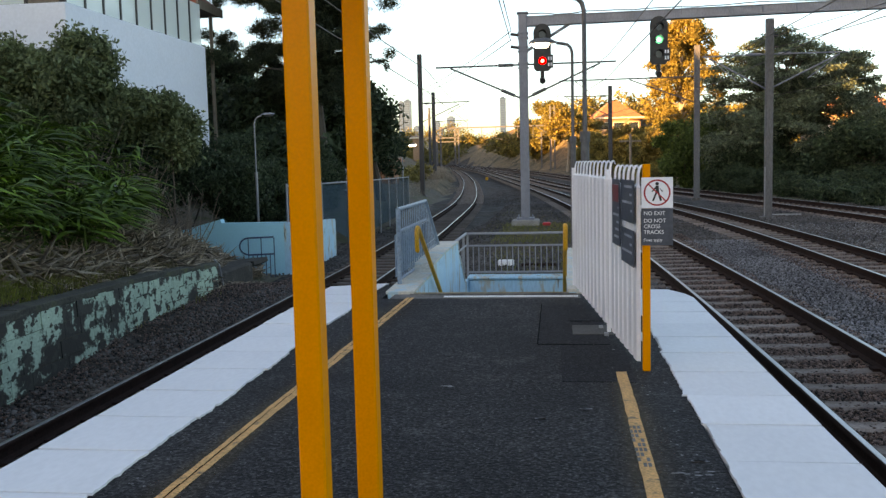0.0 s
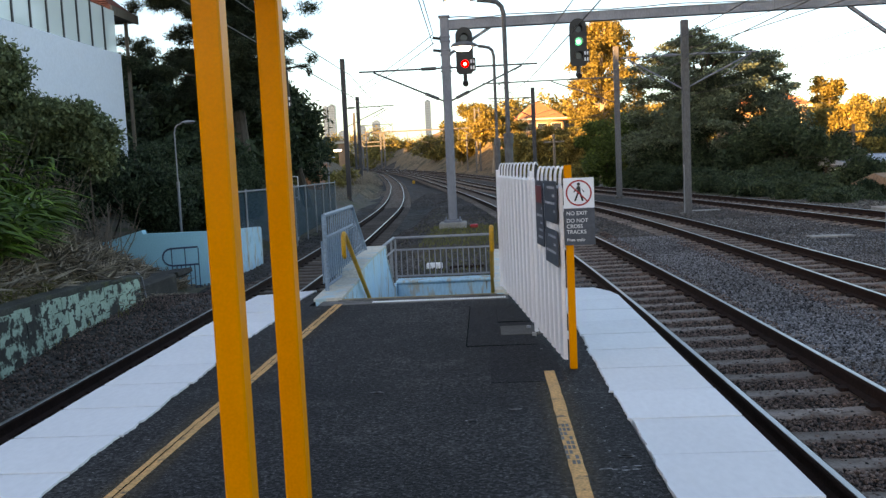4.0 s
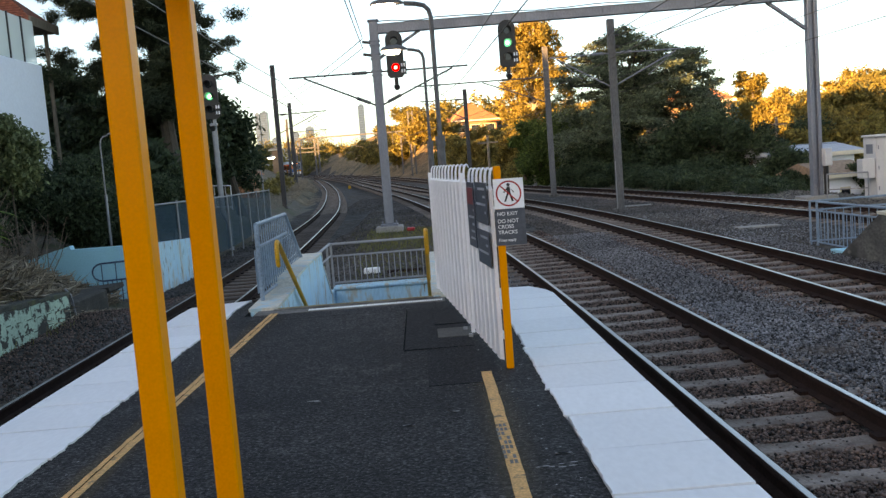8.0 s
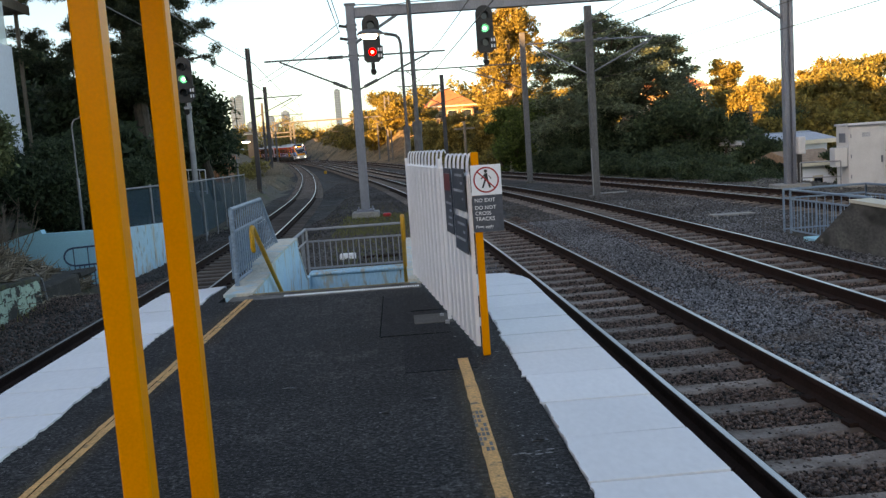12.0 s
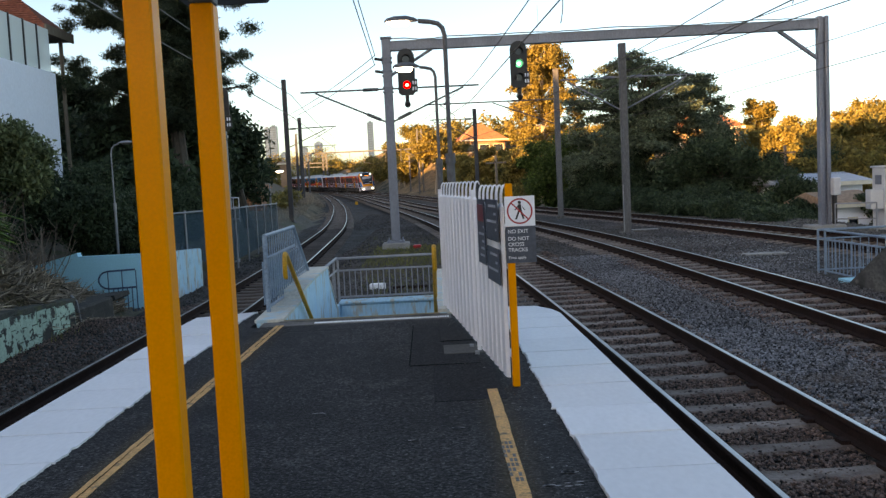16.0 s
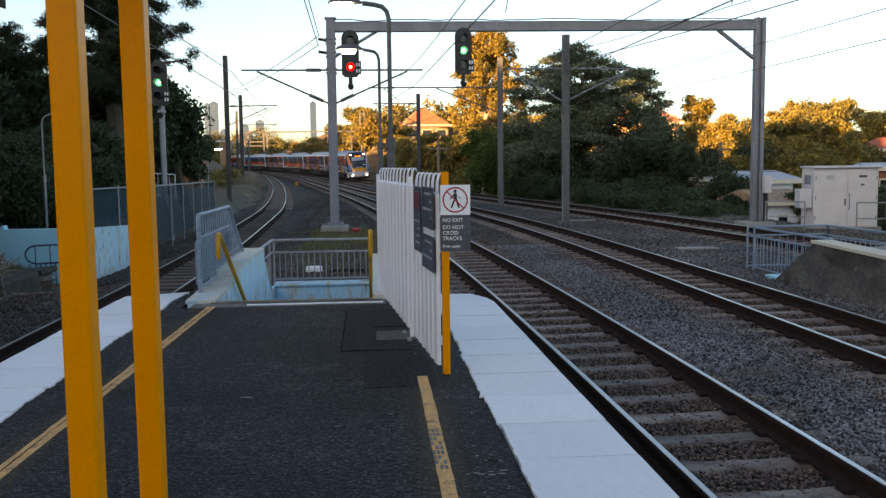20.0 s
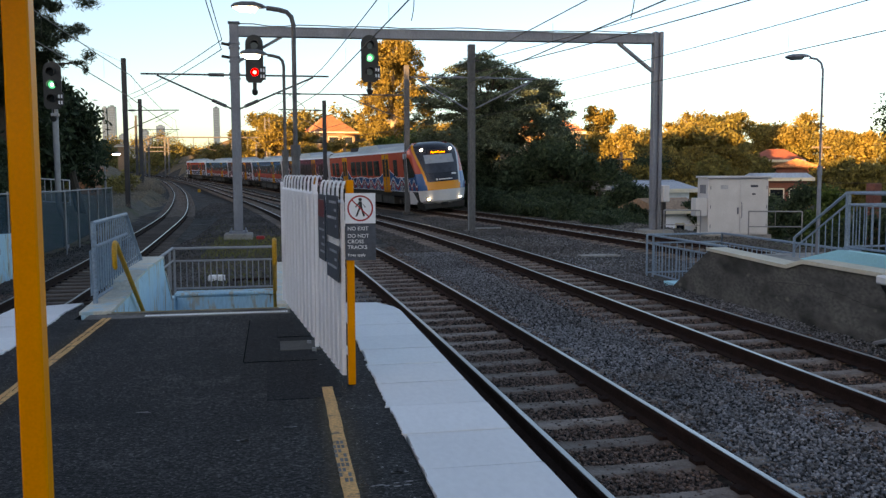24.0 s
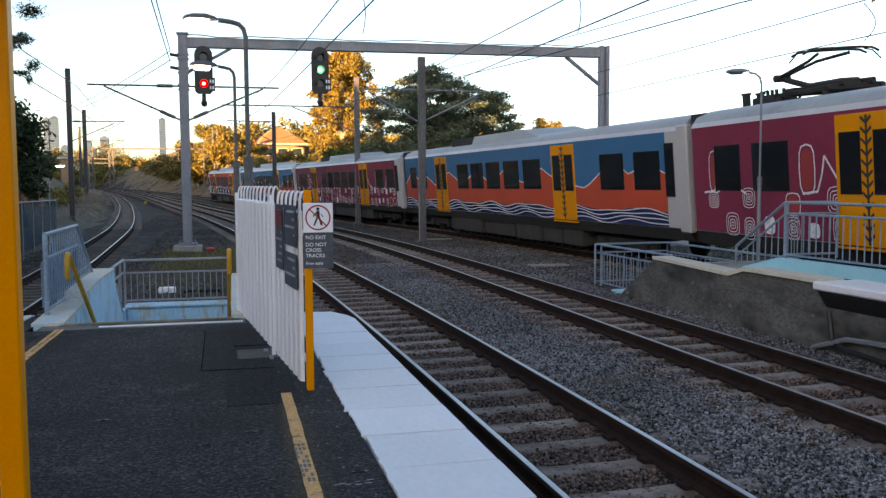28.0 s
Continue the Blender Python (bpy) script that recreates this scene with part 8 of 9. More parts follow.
def livery(car, kind, y0, y1):
    """The painted artwork of a car's flanks, in thin skins."""
    rnd = random.Random(40 + ord(kind))
    for side in SIDES:
        if kind == "A":
            def crest(y):
                """Blue field: a wavy top that climbs beside the doors."""
                k = sum(0.62 * max(0.0, 1 - abs(y - c) / 1.9) for c in (-5.55, 5.95))
                return 1.78 + 0.04 * math.sin(y * 1.3) + k
            part("upper_panel", flank(side, y0, y1, crest, Z1, n=90), T_ORANGE, car, "glossy orange upper flank")
            part("lower_panel", flank(side, y0, y1, Z0, crest, n=90), T_BLUE, car, "blue lower flank with painted waves")
            part("white_edge", flank(side, y0, y1, lambda y: crest(y) - 0.015, lambda y: crest(y) + 0.018, 0.009, 90), T_WHITE, car)
            part("red_ribbon", flank(side, y0, y1, lambda y: wave(y, 0.20, 1.75, 1.30), lambda y: wave(y, 0.20, 1.75, 1.45), 0.010, 130), T_RED, car)
            part("white_sill", flank(side, y0, y1, lambda y: 1.07 + 0.03 * math.sin(y * 3.3), lambda y: 1.095 + 0.03 * math.sin(y * 3.3), 0.012, 60), T_WHITE, car)
            dots, arcs, mounds = Geo(), Geo(), Geo()
            for i in range(int((y1 - y0) / 0.15)):
                y = y0 + 0.1 + i * 0.15
                ring_on(dots, side, y, wave(y, 0.20, 1.75, 1.57), 0.0, 0.062, n=7, out=0.013)
            y = y0 + 1.3125
            j = 0
            while y < y1 - 0.5:
                ring_on(mounds, side, y, 1.06, 0.0, 0.50, 0.72, 0, math.pi, 12, 0.0115)
                for r in (0.47, 0.37, 0.27, 0.17, 0.08):
                    ring_on(arcs, side, y, 1.06, r, r + 0.035, 0.72, 0, math.pi, 11, 0.013)
                y += 1.75
                j += 1
            part("arch_field", mounds, T_NAVY, car)["kind"] = "stuff"
            d = part("white_dots", dots, T_WHITE, car)
            d["kind"] = "stuff"
            d = part("white_arcs", arcs, T_WHITE, car)
            d["kind"] = "stuff"
        elif kind == "B":
            part("upper_panel", flank(side, y0, y1, Z0, Z1, n=4), T_MAROON, car, "glossy maroon flank with outlined shapes")
            shapes, reds = Geo(), Geo()

            def blob(gg, cy, cz, ry, rz, band, n=12):
                """A rounded square outline (band wide), or filled when band is 0."""
                pts = []
                for i in range(n):
                    a = 2 * math.pi * i / n
                    c, q = math.cos(a), math.sin(a)
                    pts.append((math.copysign(abs(c) ** 0.6, c), math.copysign(abs(q) ** 0.6, q)))
                x = side * (HW + 0.012)
                for i in range(n):
                    p, q = pts[i], pts[(i + 1) % n]
                    ki, kz = (max(0.0, 1 - band / ry), max(0.0, 1 - band / rz)) if band else (0.0, 0.0)
                    gg.add([(x, cy + ry * p[0], cz + rz * p[1]), (x, cy + ry * q[0], cz + rz * q[1]), (x, cy + ry * ki * q[0], cz + rz * kz * q[1]), (x, cy + ry * ki * p[0], cz + rz * kz * p[1])], [(0, 1, 2, 3)])
            y = y0 + 0.3
            while y < y1 - 0.3:
                for z in (1.24, 1.74):
                    if rnd.random() < 0.12:
                        continue
                    ry, rz = rnd.uniform(0.15, 0.25), rnd.uniform(0.16, 0.25)
                    cy, cz = y + rnd.uniform(-0.06, 0.06), z + rnd.uniform(-0.07, 0.07)
                    q = rnd.random()
                    if q < 0.14:
                        blob(reds, cy, cz, ry * 0.75, rz * 0.75, 0)
                        blob(shapes, cy, cz, ry, rz, 0.022)
                    elif q < 0.24:
                        blob(shapes, cy, cz, ry * 0.7, rz * 0.7, 0)
                    else:
                        for k in (1.0, 0.72, 0.44, 0.2):
                            blob(shapes, cy, cz, ry * k, rz * k, 0.016)
                y += 0.62
            for k in range(7):
                y = y0 + 1.2 + k * (y1 - y0 - 2.4) / 6
                pts = [(y - 0.7, 1.85), (y - 0.15, 2.05), (y + 0.2, 2.5), (y + 0.27, 2.2), (y + 0.4, 1.9), (y + 0.8, 1.86)]
                for p, q in zip(pts[:-1], pts[1:]):
                    dx, dz = q[0] - p[0], q[1] - p[1]
                    h = 0.02 / math.hypot(dx, dz)
                    x = side * (HW + 0.012)
                    shapes.add([(x, p[0] - dz * h, p[1] + dx * h), (x, q[0] - dz * h, q[1] + dx * h), (x, q[0] + dz * h, q[1] - dx * h), (x, p[0] + dz * h, p[1] - dx * h)], [(0, 1, 2, 3)])
            for cy in (-9.7, -7.4, -3.0, 0.4, 3.8, 7.4, 10.3):
                blob(reds, cy, 2.28, 0.16, 0.36, 0)
                blob(shapes, cy, 2.28, 0.22, 0.44, 0.028)
            d = part("painted_outline", shapes, T_WHITE, car)
            d["kind"] = "stuff"
            d = part("painted_blob", reds, T_RED, car)
            d["kind"] = "stuff"
        else:
            def hill(y):
                peaks = max(max(0.0, 1 - abs(y - c) / 1.5) for c in (-9.6, -7.9, -3.6, -0.8, 2.0, 5.0, 8.3, 10.0))
                return 1.98 + 0.62 * peaks + 0.05 * math.sin(y * 2.1)

            def sea(y):
                return 1.42 + 0.05 * math.sin(y * 1.9)
            part("upper_panel", flank(side, y0, y1, hill, Z1, n=90), T_SKY, car, "glossy sky blue upper flank")
            part("middle_panel", flank(side, y0, y1, sea, hill, n=90), T_ORANGE, car, "orange painted hills")
            part("lower_panel", flank(side, y0, y1, Z0, sea), T_NAVY, car, "navy flank with white wave lines")
            part("white_edge", flank(side, y0, y1, lambda y: hill(y) - 0.015, lambda y: hill(y) + 0.02, 0.010, 90), T_WHITE, car)
            for k in range(4):
                part("wave_line", flank(side, y0, y1, lambda y: sea(y) - 0.03 - k * 0.09 + 0.03 * math.sin(y * 3.1 + k), lambda y: sea(y) - 0.005 - k * 0.09 + 0.03 * math.sin(y * 3.1 + k), 0.010, 90), T_WHITE, car)


def bogie(car, y):
    b = part("bogie", Geo().box(-0.95, y - 1.5, 0.38, -0.80, y + 1.5, 0.62, 0.03).box(0.80, y - 1.5, 0.38, 0.95, y + 1.5, 0.62, 0.03).box(-0.8, y - 0.25, 0.4, 0.8, y + 0.25, 0.8, 0.03), T_UNDER, car, "dark four-wheel bogie", smooth=False)
    for dy in (-1.05, 1.05):
        for s in SIDES:
            part("wheel", Geo().tube([(s * 0.53, y + dy, 0.425), (s * 0.62, y + dy, 0.425)], 0.42, 18), T_UNDER, b, smooth=True)
        for s in SIDES:
            part("axle_box", Geo().box(min(s * 0.92, s * 1.05), y + dy - 0.16, 0.30, max(s * 0.92, s * 1.05), y + dy + 0.16, 0.56, 0.03), T_UNDER, b)


def train_car(kind, cab, label, panto=False, flip=False):
    """One car along y, its front at -y, standing on the rail tops at z = 0."""
    car = thing("train_car", label, "train car", group="cars of the train")
    f = -CAR_L / 2 + (JOIN - 0.02 - NOSE if cab and not flip else 0)
    e = CAR_L / 2 - (JOIN - 0.02 - NOSE if cab and flip else 0)
    body = [(-HW + 0.02, Z0 - 0.02), (HW - 0.02, Z0 - 0.02), (HW, Z0), (HW, Z1), (HW - 0.05, Z1 + 0.10), (-HW + 0.05, Z1 + 0.10), (-HW, Z1), (-HW, Z0)]
    part("body", Geo().prism(body, f, e, "y"), T_SILVER, car, "car body shell")
    roof = [(HW - 0.05, Z1 + 0.09), (HW - 0.16, Z1 + 0.22), (HW - 0.5, Z1 + 0.33), (0, Z1 + 0.37), (-HW + 0.5, Z1 + 0.33), (-HW + 0.16, Z1 + 0.22), (-HW + 0.05, Z1 + 0.09)]
    part("roof", Geo().prism(roof, f, e, "y"), T_GREY, car, "pale grey roof", smooth=True)
    part("skirt", Geo().prism([(-HW + 0.14, Z0 - 0.30), (HW - 0.14, Z0 - 0.30), (HW - 0.02, Z0 - 0.022), (-HW + 0.02, Z0 - 0.022)], f, e, "y"), T_UNDER, car)
    ends = [] if cab and not flip else [f]
    livery(car, kind, f + (0.75 if f in ends else 0.02), e - (0.75 if e in ends else 0.02))
    hump = [(-1.05, Z1 + 0.25), (1.05, Z1 + 0.25), (0.92, Z1 + 0.56), (-0.92, Z1 + 0.56)]
    ac = part("roof_unit", Geo().prism(hump, -1.5, 3.0, "y"), T_GREY, car, "pale roof air conditioner")
    part("roof_unit_ramp", Geo().add([(-1.05, -3.0, Z1 + 0.25), (1.05, -3.0, Z1 + 0.25), (0.92, -1.5, Z1 + 0.56), (-0.92, -1.5, Z1 + 0.56), (-1.05, -1.5, Z1 + 0.25), (1.05, -1.5, Z1 + 0.25)], [(0, 1, 2, 3), (0, 3, 4), (1, 5, 2), (0, 4, 5, 1)]), T_GREY, ac)
    part("roof_grille", Geo().prism([(-1.0, Z1 + 0.25), (1.0, Z1 + 0.25), (0.95, Z1 + 0.54), (-0.95, Z1 + 0.54)], 3.02, 5.4, "y"), T_UNDER, ac)
    # openings: metres from the rear end
    wins = [(0.85, 1.75), (2.15, 3.25), (7.20, 8.40), (8.70, 9.95), (10.25, 11.50), (11.85, 13.10), (13.45, 14.75)]
    doors = [(4.50, 5.95), (15.55, 17.00)]
    wins += [(17.95, 18.75)] if cab else [(18.45, 19.65), (20.15, 21.30)]
    for s in SIDES:
        for a, b in wins:
            ya, yb = (CAR_L / 2 - b, CAR_L / 2 - a) if not flip else (-CAR_L / 2 + a, -CAR_L / 2 + b)
            x = s * HW
            w = part("window", Geo().box(min(x, x + s * 0.016), ya, 1.90, max(x, x + s * 0.016), yb, 2.80, 0.004), T_GLASS, car)
        for a, b in doors:
            ya, yb = (CAR_L / 2 - b, CAR_L / 2 - a) if not flip else (-CAR_L / 2 + a, -CAR_L / 2 + b)
            x = s * HW
            d = part("door", Geo().box(min(x, x + s * 0.022), ya, 1.04, max(x, x + s * 0.022), yb, 3.14, 0.006), T_YELLOW, car, "yellow double sliding door")
            m = (ya + yb) / 2
            for p, q in ((ya + 0.09, m - 0.14), (m + 0.14, yb - 0.09)):
                part("door_window", Geo().box(min(x, x + s * 0.028), p, 1.86, max(x, x + s * 0.028), q, 2.86, 0.003), T_GLASS, d)
            part("door_seam", Geo().box(min(x, x + s * 0.030), m - 0.02, 1.06, max(x, x + s * 0.030), m + 0.02, 3.10), T_UNDER, d)
            g = Geo()
            for k in range(12):
                z = 1.10 + k * 0.168
                for t in (-1, 1):
                    g.add([(x + s * 0.032, m, z), (x + s * 0.032, m + t * 0.13, z + 0.11), (x + s * 0.032, m + t * 0.11, z + 0.15), (x + s * 0.032, m, z + 0.06)], [(0, 1, 2, 3)])
            part("leaf_motif", g, T_UNDER, d)
            part("door_step", Geo().box(min(x - s * 0.05, x + s * 0.05), ya, 0.98, max(x - s * 0.05, x + s * 0.05), yb, 1.02), T_YELLOW, d)
    for y in (-7.6, 7.6):
        bogie(car, y)
    # equipment widened and run on between the bogies to stand for shade underneath
    for y, L, w in ((-5.1, 1.2, 1.18), (-3.7, 1.4, 1.15), (-2.0, 1.9, 1.22), (0.6, 2.8, 1.15), (3.2, 2.0, 1.22), (5.0, 1.4, 1.15)):
        part("equipment_box", Geo().box(-w, y - L / 2, 0.28, w, y + L / 2, Z0 - 0.28, 0.03), T_BOX, car, "dark underfloor equipment box that also fills in the shade below the car")
    if not (cab and flip):
        part("gangway", Geo().box(-1.15, e, 0.75, 1.15, e + 0.30, 3.5), T_UNDER, car)
    for q in ends:
        d = 1 if q == e else -1
        for s in SIDES:
            part("end_fairing", Geo().box(min(s * 1.20, s * (HW + 0.012)), min(q - d * 0.30, q + d * 0.10), Z0 - 0.10, max(s * 1.20, s * (HW + 0.012)), max(q - d * 0.30, q + d * 0.10), Z1 + 0.12, 0.03), T_SILVER, car, "silver end fairing")
            part("end_window", Geo().box(min(s * HW, s * (HW + 0.018)), min(q - d * 0.78, q - d * 0.43), 1.75, max(s * HW, s * (HW + 0.018)), max(q - d * 0.78, q - d * 0.43), 2.95), T_GLASS, car)
    if not (cab and not flip):
        part("gangway", Geo().box(-1.15, f - 0.27, 0.75, 1.15, f, 3.5), T_UNDER, car)
    if panto:
        top = Z1 + 0.36
        p = part("pantograph", Geo().box(-0.60, 7.75, top + 0.06, -0.50, 9.35, top + 0.14, 0.01).box(0.50, 7.75, top + 0.06, 0.60, 9.35, top + 0.14, 0.01).box(-0.60, 7.80, top + 0.06, 0.60, 7.95, top + 0.16, 0.01).box(-0.60, 8.75, top + 0.05, 0.60, 9.00, top + 0.20, 0.02).box(-0.60, 9.2, top + 0.06, 0.60, 9.33, top + 0.14, 0.01), T_UNDER, car, "raised black pantograph folded at the knee")
        for x, y in ((-0.55, 7.9), (0.55, 7.9), (-0.55, 9.2), (0.55, 9.2)):
            part("insulator", Geo().tube([(x, y, Z1 + 0.25), (x, y, top + 0.08)], 0.07, 8), T_UNDER, p)
        part("spring_box", Geo().box(-0.22, 7.9, top + 0.10, 0.22, 8.75, top + 0.27, 0.04).tube([(0.3, 7.7, top + 0.18), (0.3, 8.7, top + 0.20)], 0.06, 6).tube([(-0.3, 7.7, top + 0.18), (-0.3, 8.7, top + 0.20)], 0.06, 6), T_UNDER, p)
        part("lower_arm", Geo().tube([(0, 8.85, top + 0.17), (0, 9.90, 4.02)], 0.058, 8), T_UNDER, p)
        part("knee", Geo().tube([(-0.16, 9.90, 4.03), (0.16, 9.90, 4.03)], 0.075, 8), T_UNDER, p)
        part("thrust_rod", Geo().tube([(0.12, 8.98, top + 0.12), (0.12, 9.80, 3.96)], 0.022, 5), T_UNDER, p)
        for s in (-1, 1):
            part("upper_arm", Geo().tube([(s * 0.05, 9.88, 4.06), (s * 0.10, 8.95, 4.24), (s * 0.34, 8.35, 4.31)], 0.032, 6), T_UNDER, p)
            part("horn", Geo().tube([(s * 0.62, 8.30, 4.36), (s * 0.80, 8.30, 4.33), (s * 0.98, 8.30, 4.17)], 0.014, 5), T_UNDER, p)
        for y in (8.14, 8.46):
            part("contact_strip", Geo().tube([(-0.80, y, 4.30), (-0.66, y, 4.36), (-0.4, y, 4.38), (0.4, y, 4.38), (0.66, y, 4.36), (0.80, y, 4.30)], 0.024, 6), T_UNDER, p)
        part("bus_bar", Geo().tube([(0, 9.3, top + 0.12), (0.05, 9.42, top + 0.06), (0.05, 9.6, top - 0.02), (0.0, 9.75, top + 0.14), (0, 10.6, top + 0.17)], 0.026, 6), T_UNDER, p)
        part("breaker_box", Geo().box(-0.35, 9.62, top - 0.05, 0.15, 10.45, top + 0.14, 0.03), T_UNDER, p)
        for y in (9.72, 9.95, 10.1, 10.25):
            part("bushing", Geo().tube([(-0.1, y, top + 0.12), (-0.1, y, top + 0.27)], 0.035, 6), T_UNDER, p)
        for x, y in ((0.25, 11.02), (-0.2, 10.85)):
            part("roof_insulator", Geo().tube([(x, y, Z1 + 0.28), (x, y, top + 0.24)], 0.085, 10).tube([(x, y, top + 0.24), (x, y, top + 0.28)], 0.11, 10), T_UNDER, p)
        part("bus_bar", Geo().tube([(0.25, 11.02, top + 0.29), (0.0, 10.6, top + 0.26), (-0.1, 10.25, top + 0.27)], 0.018, 5), T_UNDER, p)
    if cab:
        cab_end(car, -1 if not flip else 1, kind)
    return car


def cab_end(car, d, kind):
    """The raked driving end, its tip at d * CAR_L / 2."""
    levels = [(0.40, 0.34, 1.14), (0.55, 0.12, 1.22), (1.12, 0.0, 1.28), (1.40, 0.05, 1.31), (1.55, 0.10, 1.31), (2.0, 0.26, 1.30), (2.5, 0.50, 1.31), (2.95, 0.76, 1.31), (3.22, 0.98, 1.29), (3.45, 1.28, 1.17), (3.58, 1.66, 0.98), (3.64, 2.0, 0.72)]
    tip = d * (CAR_L / 2 + NOSE)

    def at(z, yf, hw, u, out=0.0):
        return (hw * u, tip - d * (yf + 0.62 * abs(u) ** 2.6 - out), z)

    def patch(i0, i1, u0, u1, out=0.0):
        """A skin over the front between two levels; u0 and u1 may change with height."""
        gg = Geo()
        n = 11
        for k, (z, yf, hw) in enumerate(levels[i0:i1 + 1]):
            a, b = (u0(z), u1(z)) if callable(u0) else (u0, u1)
            gg.v += [at(z, yf, hw, u, out) for u in np.linspace(a, b, n)]
        for i in range(i1 - i0):
            for j in range(n - 1):
                gg.f.append((i * n + j, i * n + j + 1, (i + 1) * n + j + 1, (i + 1) * n + j))
        return gg

    def edge(z):
        """Half width of the dark mask, as a share of the front."""
        return float(np.interp(z, [1.0, 1.5, 2.0, 2.6, 3.2, 3.7], [0.66, 0.64, 0.70, 0.79, 0.87, 0.92]))
    part("nose", patch(0, 2, -0.74, 0.74), T_NOSE, car, "white bumper of the nose", smooth=True)
    part("yellow_band", patch(2, 4, -0.70, 0.70), T_YELLOW, car, "yellow band across the nose", smooth=True)
    part("front_mask", patch(4, 11, lambda z: -edge(z), edge), T_BLACK, car, "glossy black front mask", smooth=True)
    for s in (-1, 1):
        part("mask_border", patch(3, 11, lambda z: s * edge(z), lambda z: s * min(1.0, edge(z) + 0.09)), T_YELLOW if s < 0 else T_SILVER, car, "painted edge of the front mask", smooth=True)
        part("corner_panel", patch(5, 11, lambda z: s * min(1.0, edge(z) + 0.085), lambda z: s * 1.0), T_ORANGE if kind != "B" else T_MAROON, car, smooth=True)
        part("corner_panel", patch(2, 5, lambda z: s * (0.70 if z < 1.6 else 0.785), lambda z: s * 1.0), T_BLUE if kind != "B" else T_MAROON, car, smooth=True)
        part("corner_panel", patch(0, 2, lambda z: s * 0.74, lambda z: s * 1.0), T_NOSE, car, smooth=True)
    part("windscreen", patch(5, 7, -0.64, 0.64, 0.012), T_SCREEN, car, "large raked windscreen", smooth=True)
    part("sun_blind", patch(6, 7, -0.60, 0.60, 0.016), surface("pale_blind", (0.30, 0.33, 0.36), rough=0.3, scale=2, fine=4, fine_amount=0.05, bump=0), car, smooth=True)
    # flanks of the cab, between the front's edges and the car body
    for s in (-1, 1):
        gg, lo, sk = Geo(), Geo(), Geo()
        for k, (z, yf, hw) in enumerate(levels):
            a = at(z, yf, hw, s)
            bz = z
            bx = s * float(np.interp(z, [Z1, 3.42, 3.53, 3.64], [HW, 1.20, 0.95, 0.70]))
            for g2 in ((sk,) if z < 1.0 else (sk, lo) if z < 1.2 else (lo,) if z < 1.9 else (gg,) if z > 2.1 else (lo, gg)):
                g2.v += [a, ((a[0] * 0.35 + bx * 0.65), tip - d * max(1.20, 0.5 * (min(yf, 1.4) + 0.62 + JOIN)), bz), (bx, tip - d * JOIN if yf < JOIN else a[1] - d * 0.02, bz)]
        for g2 in (gg, lo, sk):
            for i in range(len(g2.v) // 3 - 1):
                for j in range(2):
                    g2.f.append((3 * i + j, 3 * i + j + 1, 3 * i + j + 4, 3 * i + j + 3))
        part("cab_flank", gg, T_ORANGE if kind != "B" else T_MAROON, car, "orange cab side", smooth=True)
        part("cab_flank_lower", lo, T_BLUE if kind != "B" else T_MAROON, car, "blue lower cab side", smooth=True)
        if kind != "B":
            gg, gd = Geo(), Geo()
            pts = [(tip - d * (JOIN - 0.01 - 1.48 * k / 24), 1.34 + 0.17 * math.sin(k * 0.52)) for k in range(25)]
            for i, ((ya, za), (yb, zb)) in enumerate(zip(pts[:-1], pts[1:])):
                xa, xb = (s * (HW + 0.016 - 0.045 * max(0.0, (1.6 - abs(tip - q)) / 1.0)) for q in (ya, yb))
                gg.add([(xa, ya, za - 0.05), (xb, yb, zb - 0.05), (xb, yb, zb + 0.06), (xa, ya, za + 0.06)], [(0, 1, 2, 3)])
                gd.add([(xa, ya, za + 0.13), (xa, ya + d * 0.05, za + 0.13), (xa, ya + d * 0.05, za + 0.22), (xa, ya, za + 0.22)], [(0, 1, 2, 3)])
            part("red_ribbon", gg, T_RED, car)
            part("white_dots", gd, T_WHITE, car)["kind"] = "stuff"
        part("cab_skirt", sk, T_NOSE, car, "white lower cab side", smooth=True)
        x = s * (HW + 0.002)
        y0, y1 = tip - d * (JOIN + 0.05), tip - d * (JOIN + 0.70)
        dr = part("cab_door", Geo().box(min(x, x + s * 0.02), min(y0, y1), 1.06, max(x, x + s * 0.02), max(y0, y1), 3.10, 0.005), T_SILVER, car, "cab side door")
        part("door_window", Geo().box(min(x, x + s * 0.026), min(y0, y1) + 0.05, 1.80, max(x, x + s * 0.026), max(y0, y1) - 0.03, 2.82), T_GLASS, dr)
        q = [(tip - d * (JOIN + 0.03), 1.78), (tip - d * (JOIN + 0.03), 2.88), (tip - d * 1.72, 2.84), (tip - d * 0.98, 2.02), (tip - d * 1.02, 1.84)]
        g2 = Geo()
        for yy, zz in q:
            k = min(1.0, (abs(tip - yy) - 0.6) / 1.4)
            g2.v.append((s * (HW + 0.014 - 0.050 * (1 - k)), yy, zz))
        g2.v += [(v[0] - s * 0.03, v[1], v[2]) for v in g2.v]
        g2.f = [(0, 1, 2, 3, 4), (9, 8, 7, 6, 5)] + [(i, i + 5, (i + 1) % 5 + 5, (i + 1) % 5) for i in range(5)]
        part("cab_window", g2, T_GLASS, car, "dark cab side window")
        lamp = part("headlight", Geo().tube([at(0.66, 0.10, 1.22, s * 0.72, 0.0), at(0.66, 0.10, 1.22, s * 0.72, 0.05)], 0.12, 12), T_BLACK, car, "round headlight housing")
        c = at(0.66, 0.10, 1.22, s * 0.72, 0.056)
        part("headlight_lens", disc(c, 0.055, 14), HEADLIGHT if d < 0 else T_RED, lamp, "glowing headlight" if d < 0 else "")
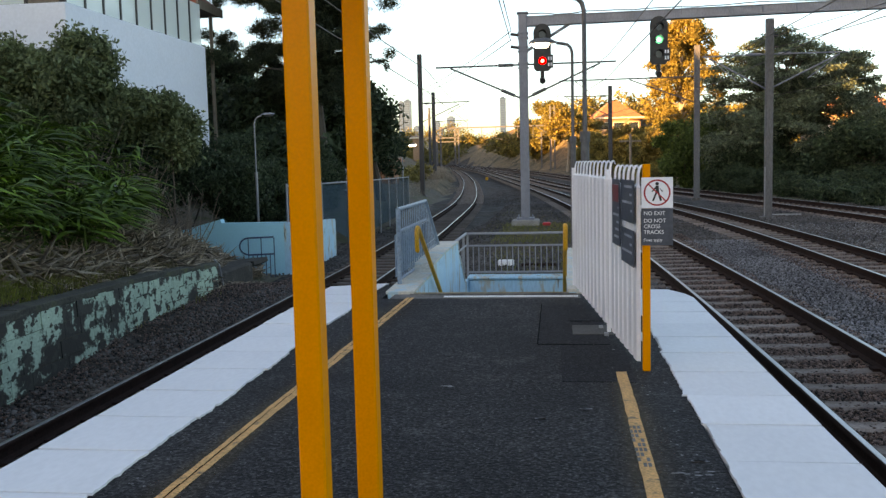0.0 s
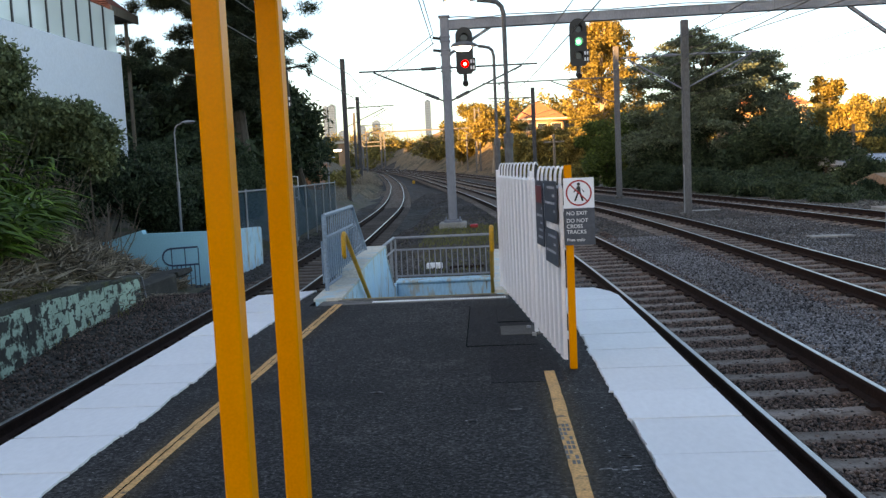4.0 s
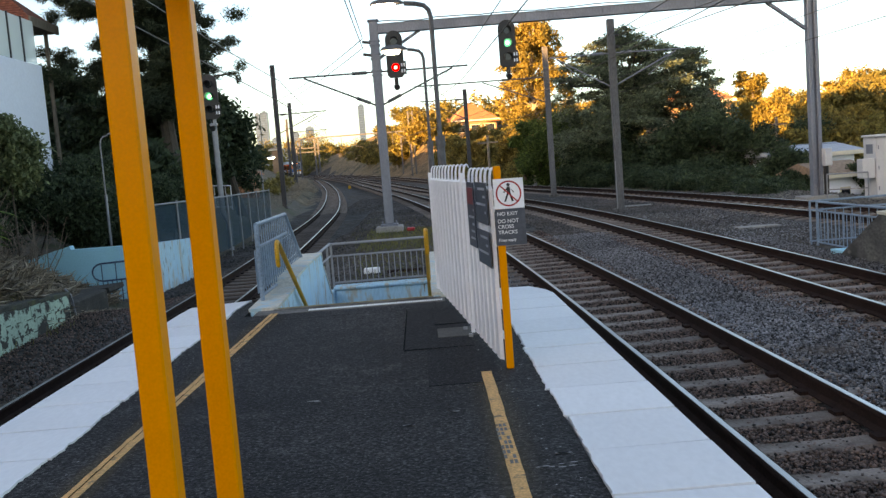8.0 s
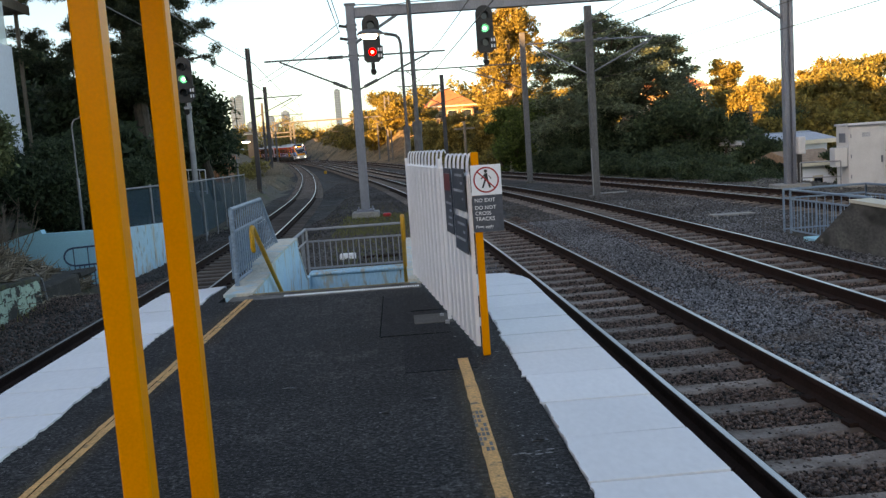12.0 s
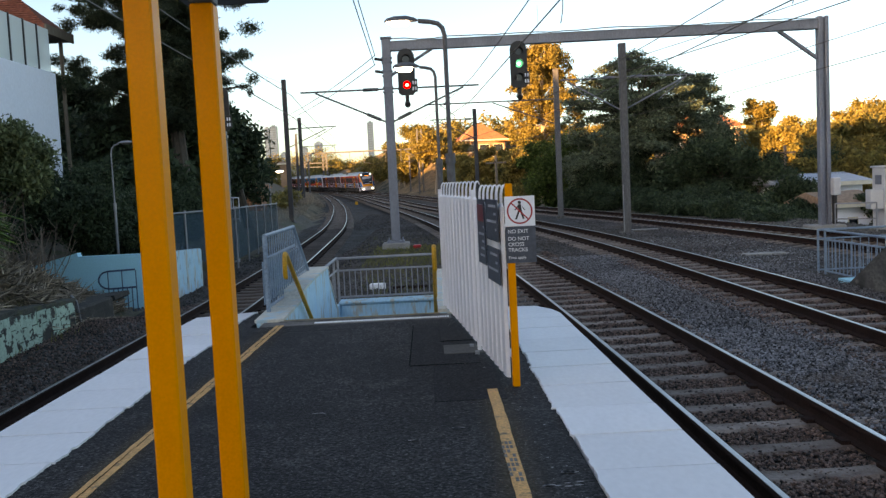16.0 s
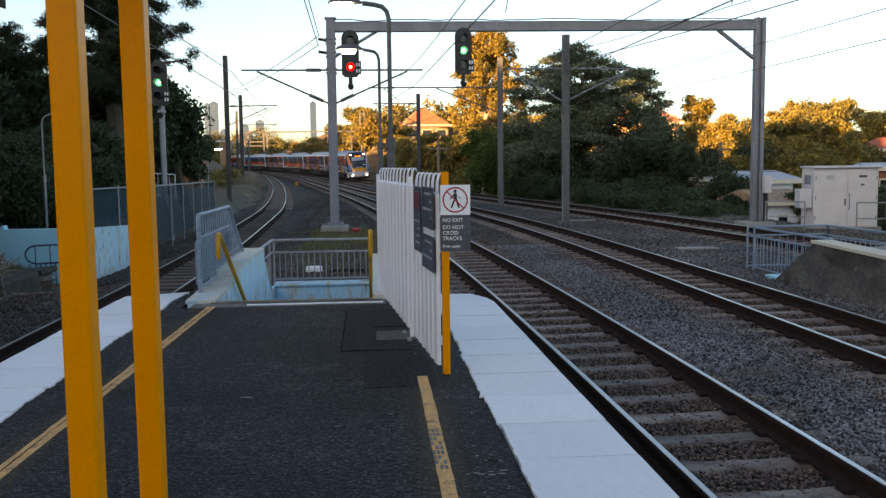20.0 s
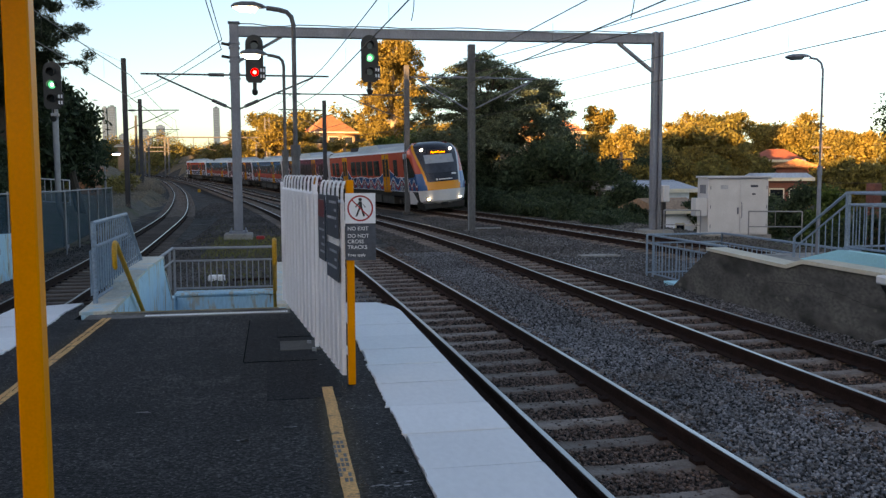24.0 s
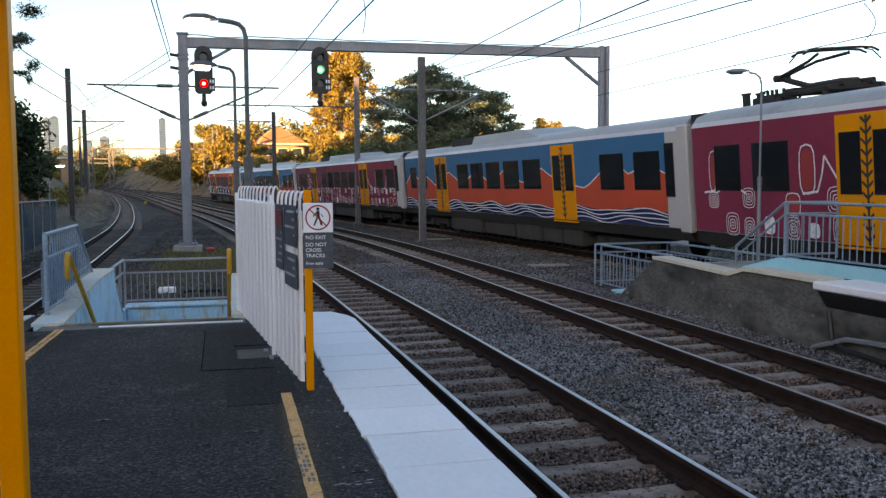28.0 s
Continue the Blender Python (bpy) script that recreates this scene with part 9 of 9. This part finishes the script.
        c = at(3.22, 0.98, 1.29, s * 0.62, 0.03)
        part("marker_light", disc(c, 0.060, 12), HEADLIGHT if d < 0 else T_BLACK, car, "glowing roof marker light")
    part("coupler", Geo().box(-0.2, min(tip, tip - d * 0.8), 0.55, 0.2, max(tip, tip - d * 0.8), 0.85, 0.04).moved(pose(0, -d * 0.25, -0.25)), T_UNDER, car)
    part("obstacle_deflector", Geo().prism([(-1.05, 0.15), (1.05, 0.15), (1.12, 0.45), (-1.12, 0.45)], min(tip - d * 0.35, tip - d * 1.6), max(tip - d * 0.35, tip - d * 1.6), "y"), T_UNDER, car)
    # dark block drawn for the shaded gap under the cab
    part("cab_underskirt", Geo().prism([(-1.22, 0.40), (1.22, 0.40), (1.34, Z0), (-1.34, Z0)], min(tip - d * 0.7, tip - d * 2.9), max(tip - d * 0.7, tip - d * 2.9), "y"), T_UNDER, car, "dark block for the shaded gap below the cab")
    part("cab_roof_fill", Geo().prism([(-1.34, Z1), (1.34, Z1), (1.08, Z1 + 0.28), (0, Z1 + 0.40), (-1.08, Z1 + 0.28)], min(tip - d * 2.2, tip - d * 3.2), max(tip - d * 2.2, tip - d * 3.2), "y"), T_GREY, car)
    if d < 0:
        sign = part("destination_display", patch(7, 8, -0.42, 0.42, 0.012), T_UNDER, car, smooth=True)
        tilt = math.degrees(math.atan2(3.22 - 2.95, 0.98 - 0.76))
        lettering("Gold Coast", 0.165, Matrix.Translation((-0.40, tip + 0.82 - 0.035, 3.03)) @ pose(0, 0, 0, tilt + 2, 0, 0), DESTINATION, sign)
        part("number_bar", Geo().box(0.48, tip + 0.27, 1.86, 0.72, tip + 0.33, 1.96), T_WHITE, car)
        part("round_badge", disc((-0.42, tip + 0.03, 1.66), 0.06, 14), T_WHITE, car)
        part("name_bar", Geo().box(-0.30, tip + 0.02, 1.635, 0.42, tip + 0.08, 1.69), T_WHITE, car)
        part("wiper", Geo().tube([(0.05, tip + 0.27, 2.02), (0.55, tip + 0.40, 2.20)], 0.012, 5), T_BLACK, car)


CARS = [train_car("A", True, "leading train car in orange and blue artwork with a black nose"),
        train_car("B", False, "maroon train car with white outlined artwork and pantograph", panto=True),
        train_car("C", False, "blue and orange train car with white wave lines"),
        train_car("B", False, "maroon train car with white outlined artwork"),
        train_car("C", False, "blue and orange train car with white wave lines"),
        train_car("A", True, "rear train car in orange and blue artwork", flip=True)]


# ---- what moves ----
def motions():
    """The train runs in along the outer track, towards the camera and past it."""
    (xs, ys), z, cant = LINES["outer"]
    run = np.concatenate([[0], np.cumsum(np.hypot(np.diff(xs), np.diff(ys)))])
    run -= np.interp(0, ys, run)
    ts = np.arange(0, 28.01, 0.5)
    front = np.interp(ts, [0, 8, 9.5, 11, 12, 15, 17, 19, 20, 22.5, 23, 24, 25, 25.5, 26, 26.5, 27, 27.5, 28], [296, 235, 223.5, 212, 204, 174, 152, 127.5, 114.5, 71.4, 62.8, 46.0, 28.9, 19.7, 10.3, 0.8, -8.8, -18.5, -28.2])

    def spot(s):
        y = float(np.interp(s, run, ys))
        return float(np.interp(y, ys, xs)), y
    for i, car in enumerate(CARS):
        rows = []
        for t, s0 in zip(ts, front):
            mid = s0 + CAR_L / 2 + i * PITCH
            (xa, ya), (xb, yb) = spot(mid - 7.6), spot(mid + 7.6)
            head = -math.degrees(math.atan2(xb - xa, yb - ya))
            za, zb = float(climb(ya)), float(climb(yb))
            pitch = math.degrees(math.atan2(zb - za, math.hypot(xb - xa, yb - ya)))
            rows.append((float(t), pose((xa + xb) / 2, (ya + yb) / 2, z + cant / 2 + (za + zb) / 2, pitch, -math.degrees(math.atan2(cant, 1.139)), head)))
        walk(car, rows)


motions()
